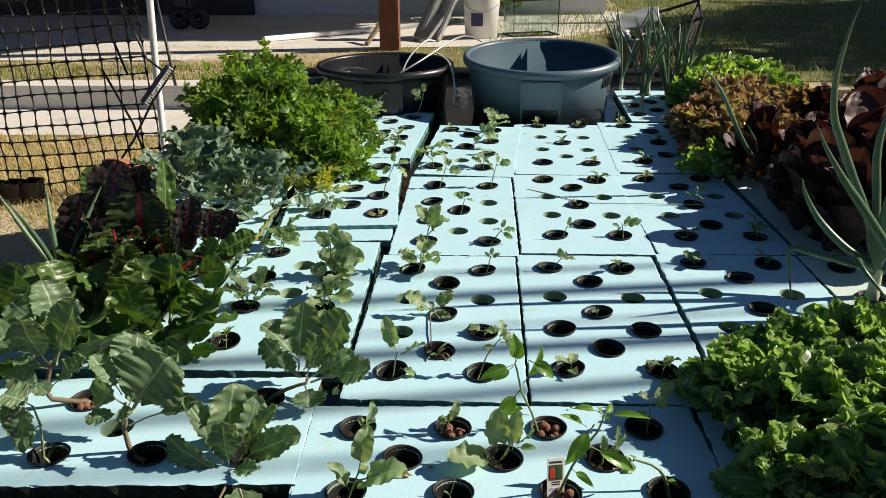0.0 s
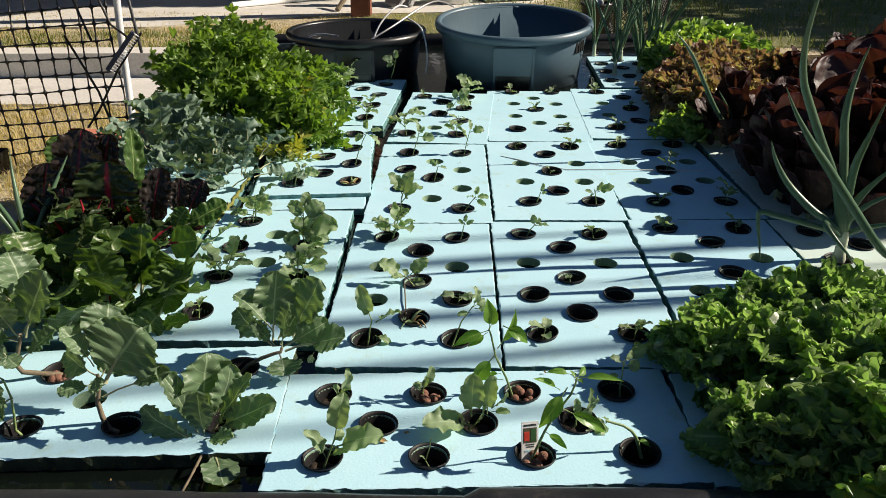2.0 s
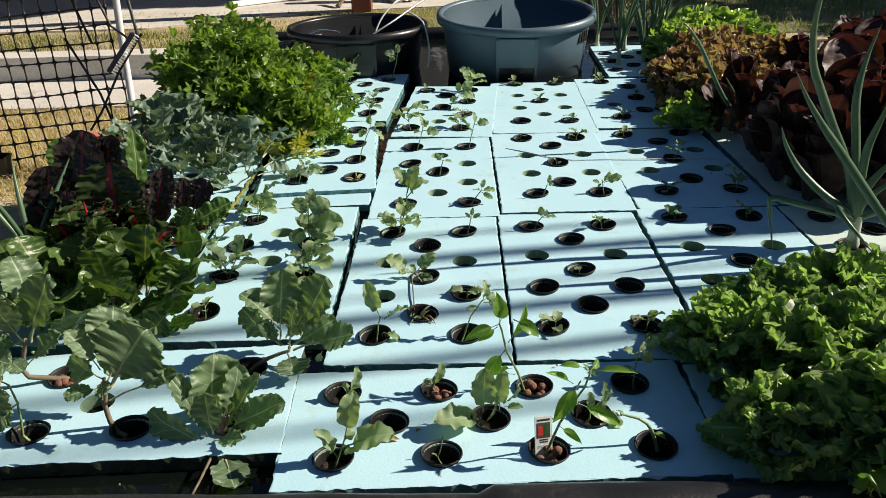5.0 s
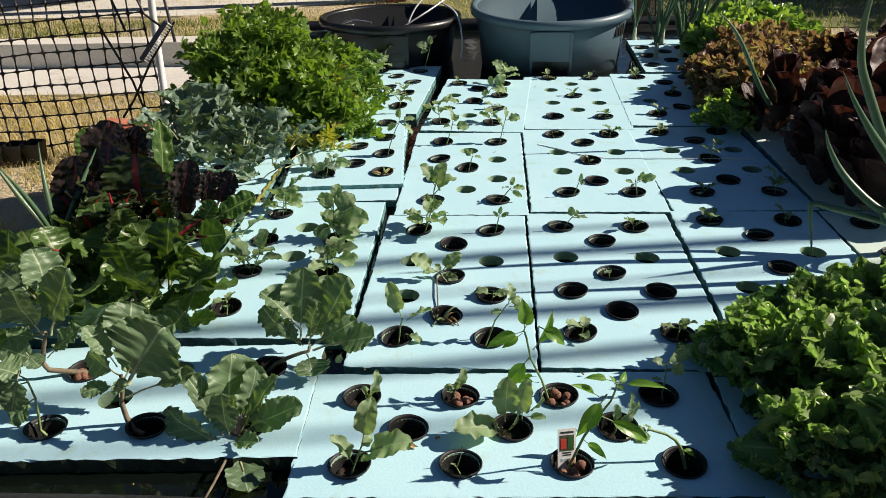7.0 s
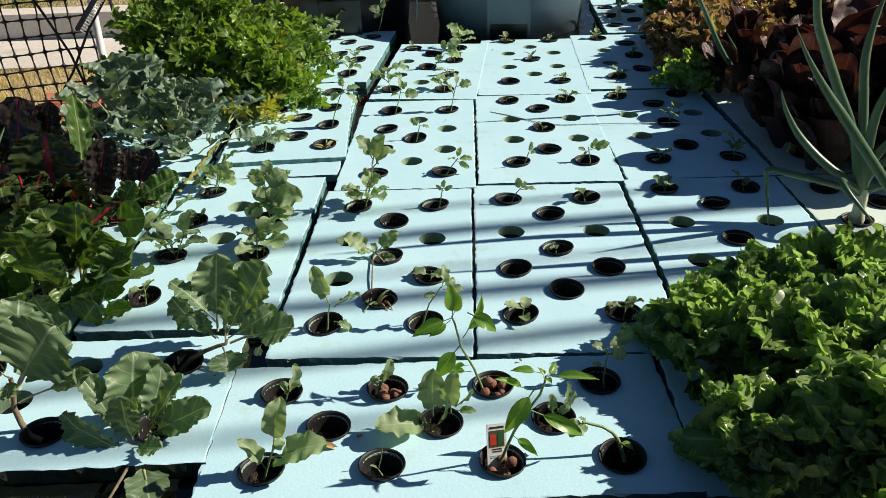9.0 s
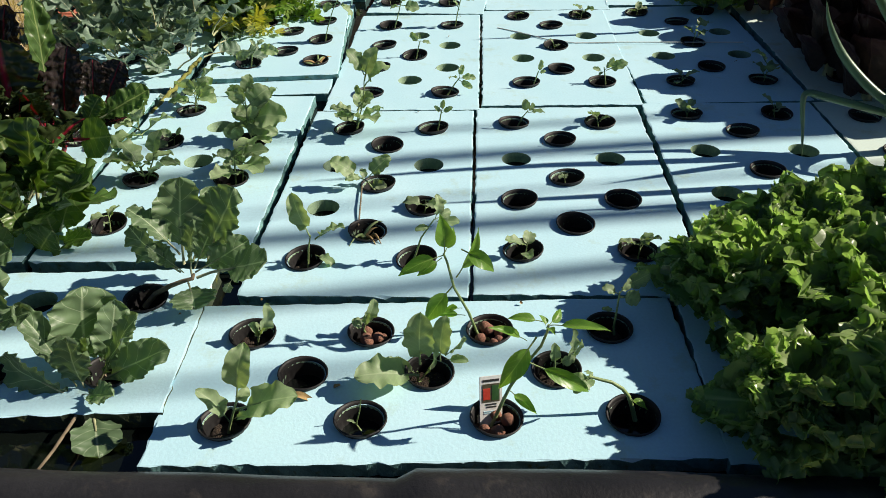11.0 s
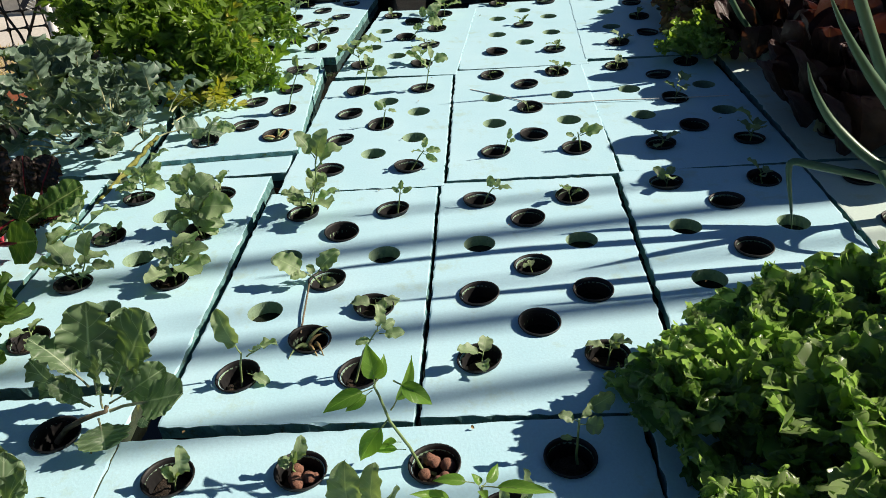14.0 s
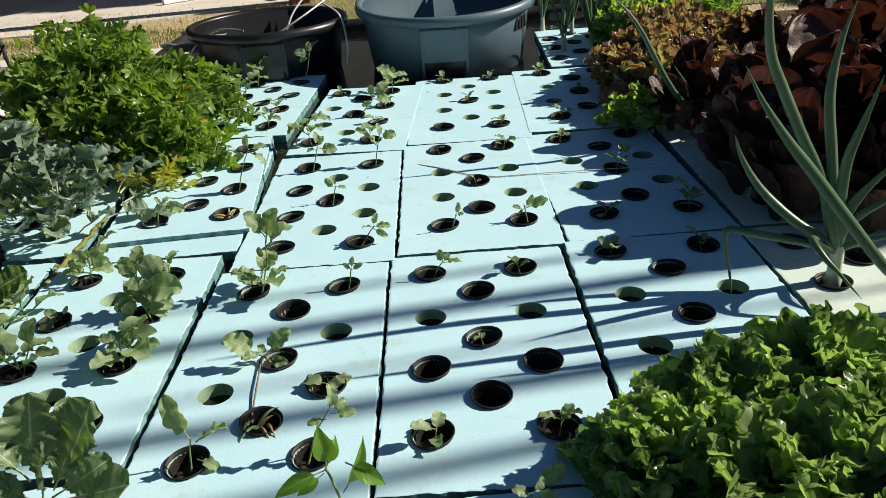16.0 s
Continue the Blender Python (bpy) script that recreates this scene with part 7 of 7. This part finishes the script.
# ---- dry grass ----
def grass(name, area, n, h, seed, mat, label, z):
    r = random.Random(seed)
    V, F = [], []
    for _ in range(n):
        x, y = r.uniform(area[0], area[1]), r.uniform(area[2], area[3])
        if noise.noise(Vector((x * 2.2, y * 2.2, seed))) < r.uniform(-0.5, 0.15):
            continue
        a, l = r.uniform(0, 6.28), h * r.uniform(0.4, 1.3)
        w = r.uniform(0.0012, 0.0028)
        lean = r.uniform(0.2, 1.1) * l
        dx, dy = math.cos(a), math.sin(a)
        o = len(V)
        V += [(x - dy * w, y + dx * w, z), (x + dy * w, y - dx * w, z), (x + dx * lean * 0.4 + dy * w * 0.7, y + dy * lean * 0.4 - dx * w * 0.7, z + l * 0.65), (x + dx * lean * 0.4 - dy * w * 0.7, y + dy * lean * 0.4 + dx * w * 0.7, z + l * 0.65), (x + dx * lean, y + dy * lean, z + l * 0.9)]
        F += [(o, o + 1, o + 2, o + 3), (o + 3, o + 2, o + 4)]
    return tagged(part(name, mesh(name, V, F, mat, False)), label, "grass", kind="stuff")


M_STRAW = leaf_mat("straw", (0.40, 0.32, 0.17), (0.62, 0.52, 0.31), (0.4, 0.34, 0.2), 0.4, 0.7, 0.1)
M_TURF = leaf_mat("turf", (0.10, 0.13, 0.03), (0.24, 0.26, 0.08), (0.2, 0.24, 0.08), 0.3, 0.6, 0.1)
grass("dry_grass", (-3.2, -1.42, 0.3, 2.5), 26000, 0.035, 1, M_STRAW, "sparse straw-coloured dry grass", G0)
grass("dry_grass", (-5.0, -0.2, 3.3, 4.7), 12000, 0.026, 2, M_STRAW, "sparse straw-coloured dry grass", G1)
grass("green_grass", (-5.0, -0.6, 3.3, 3.9), 12000, 0.032, 3, M_TURF, "tufts of green grass along the kerb", G1)
grass("green_grass", (-0.2, 5.5, 3.2, 8.5), 30000, 0.07, 4, M_TURF, "rough green lawn behind the bed", G1)


# ---- small things on the rafts ----
M_INK = surface("faded_ink", (0.27, 0.45, 0.53), (0.36, 0.56, 0.63), 200, 600, 0.7, 0.05)
M_CARD = surface("card_white", (0.74, 0.74, 0.72), (0.80, 0.80, 0.78), 40, 300, 0.45, 0.03)
M_PRED = surface("picture_red", (0.45, 0.03, 0.02), (0.55, 0.06, 0.03), 120, 300, 0.45, 0.03)
M_PGRN = surface("picture_green", (0.02, 0.07, 0.02), (0.04, 0.12, 0.03), 120, 300, 0.45, 0.03)
M_PDRK = surface("picture_dark", (0.05, 0.05, 0.03), (0.12, 0.10, 0.06), 120, 300, 0.45, 0.03)
M_INKB = surface("black_ink", (0.02, 0.02, 0.02), (0.04, 0.04, 0.04), 120, 300, 0.5, 0.03)
M_CORD = surface("white_cord", (0.6, 0.6, 0.57), (0.7, 0.7, 0.66), 120, 300, 0.7, 0.1)


def decal(name, x, y, w, l, turn, parent, mat=M_INK):
    V, F = box_geo(-w / 2, -l / 2, -0.0016, w / 2, l / 2, -0.0006)
    m = parent.matrix_basis.inverted() @ Matrix.Translation((x, y, 0.001)) @ pose(0, 0, 0, 0, 0, turn)
    return part(name, mesh(name, V, F, mat, False), parent, m)


# faded print along the front raft: lines of small bars, a ring mark and one legible word
rp = random.Random(8)
for x, y0, y1 in ((-0.174, -0.435, -0.355), (-0.168, -0.403, -0.355), (-0.155, -0.449, -0.418), (-0.0875, -0.442, -0.390), (-0.0815, -0.443, -0.368), (-0.150, -0.345, -0.318), (-0.144, -0.303, -0.282), (-0.157, -0.36, -0.318), (-0.2375, -0.233, -0.200)):
    y = y0
    geo = []
    while y < y1:
        for _ in range(rp.randint(3, 8)):
            l = rp.uniform(0.0010, 0.0020)
            geo.append(box_geo(x - 0.0011 * rp.uniform(0.3, 1.1), y, -0.0006, x + 0.0011 * rp.uniform(0.3, 1.1), y + l, 0.0004))
            y += l + 0.0008
        y += 0.0025
    g = moved(join_geo(*geo), front_raft.matrix_basis.inverted())
    part("print_line", mesh("print_line", *g, M_INK, False), front_raft)
ring = lathe_geo([(0.0115, -0.0016), (0.0129, -0.0016), (0.0129, -0.0006), (0.0115, -0.0006)], 32, True)
m = front_raft.matrix_basis.inverted() @ Matrix.Translation((-0.172, -0.281, 0.001))
part("print_ring", mesh("print_ring", *ring, M_INK), front_raft, m)
decal("print_bar", -0.176, -0.281, 0.0022, 0.011, 0, front_raft)
decal("print_bar", -0.168, -0.281, 0.0022, 0.011, 0, front_raft)
word = bpy.data.curves.new("printed_word", "FONT")
word.body, word.size, word.extrude, word.align_x = "CLASSIFIED", 0.0058, 0.0003, "CENTER"
word.materials.append(M_INK)
wo = new("printed_word", word)
dg = bpy.context.evaluated_depsgraph_get()
wm = bpy.data.meshes.new_from_object(wo.evaluated_get(dg))
bpy.data.objects.remove(wo)
part("printed_word", wm, front_raft, front_raft.matrix_basis.inverted() @ Matrix.Translation((-0.1565, -0.280, 0.0002)) @ pose(0, 0, 0, 0, 0, -78))

# plant tag
tag = empty("plant_tag", Matrix.Translation((-0.126, -0.385, -0.021)) @ pose(0, 0, 0, -18, 4, 15), "white printed plant tag with a red and green picture", "plant tag")
part("card", mesh("card", *box_geo(-0.0125, -0.0004, 0.0, 0.0125, 0.0004, 0.064, 0.0003), M_CARD, False), tag)
for nm, x0, x1, z0, z1, mt, d in (("picture", -0.0095, 0.0095, 0.034, 0.055, M_PDRK, 0.0008), ("picture_fruit", -0.0085, -0.001, 0.037, 0.050, M_PRED, 0.0011), ("picture_fruit", 0.001, 0.0085, 0.036, 0.053, M_PGRN, 0.0011), ("print_bar", -0.009, 0.009, 0.0575, 0.0600, M_INKB, 0.0008),
                              ("print_bar", -0.006, 0.006, 0.0305, 0.0320, M_INKB, 0.0008), ("print_bar", -0.005, 0.006, 0.0275, 0.0290, M_INKB, 0.0008), ("print_bar", -0.008, 0.008, 0.0225, 0.0235, M_INK, 0.0008), ("print_bar", -0.008, 0.006, 0.0205, 0.0215, M_INK, 0.0008)):
    part(nm, mesh(nm, *box_geo(x0, -d, z0, x1, -0.0003, z1), mt, False), tag)

tagged(part("stick", mesh("stick", *tube_geo([(-0.573, -0.372, 0.0), (-0.574, -0.414, 0.001), (-0.575, -0.444, 0.002), (-0.572, -0.480, 0.012)], [0.0022, 0.002, 0.0018, 0.0016], 6), M_WOODY)), "thin pale twig reaching from a raft to the liner", "stick")
# stick between two pots, white cord, litter
tagged(part("stick", mesh("stick", *tube_geo([(-0.318, -0.012, 0.004), (-0.322, 0.04, 0.007), (-0.328, 0.105, 0.006)], 0.0013, 6), M_WOODY)), "thin dark stick lying between two pots", "stick")
tagged(part("cord", mesh("cord", *tube_geo([(-0.10, 0.90, 0.003), (-0.049, 0.862, 0.0035), (0.014, 0.806, 0.004), (0.076, 0.780, 0.004), (0.184, 0.783, 0.004), (0.32, 0.778, 0.004), (0.454, 0.775, 0.004)], 0.0014, 6), M_CORD)), "thin white cord lying across two rafts", "cord")


def dry_leaf(x, y, L, W, turn, seed):
    V, F, ids, UV = leaf_geo(seed, L, W, profile_lance, 60, 0.8, 0.1, 1.5, 0.05, 0.0, 8, 4)
    return tagged(part("dry_leaf", mesh("dry_leaf", V, F, M_DRY, True, None, UV), None, Matrix.Translation((x, y, 0.004)) @ pose(0, 0, 0, -6, 10, turn)), "curled brown dry leaf on a raft", "leaf", "dry leaves")


dry_leaf(-0.345, -0.362, 0.030, 0.010, -95, 1)
dry_leaf(-0.30, -0.350, 0.012, 0.006, -40, 2)
for s in range(26):
    rr = random.Random(300 + s)
    dry_leaf(rr.uniform(-0.75, 0.45), rr.uniform(-0.45, 1.6), rr.uniform(0.004, 0.009), rr.uniform(0.002, 0.005), rr.uniform(0, 360), 30 + s)
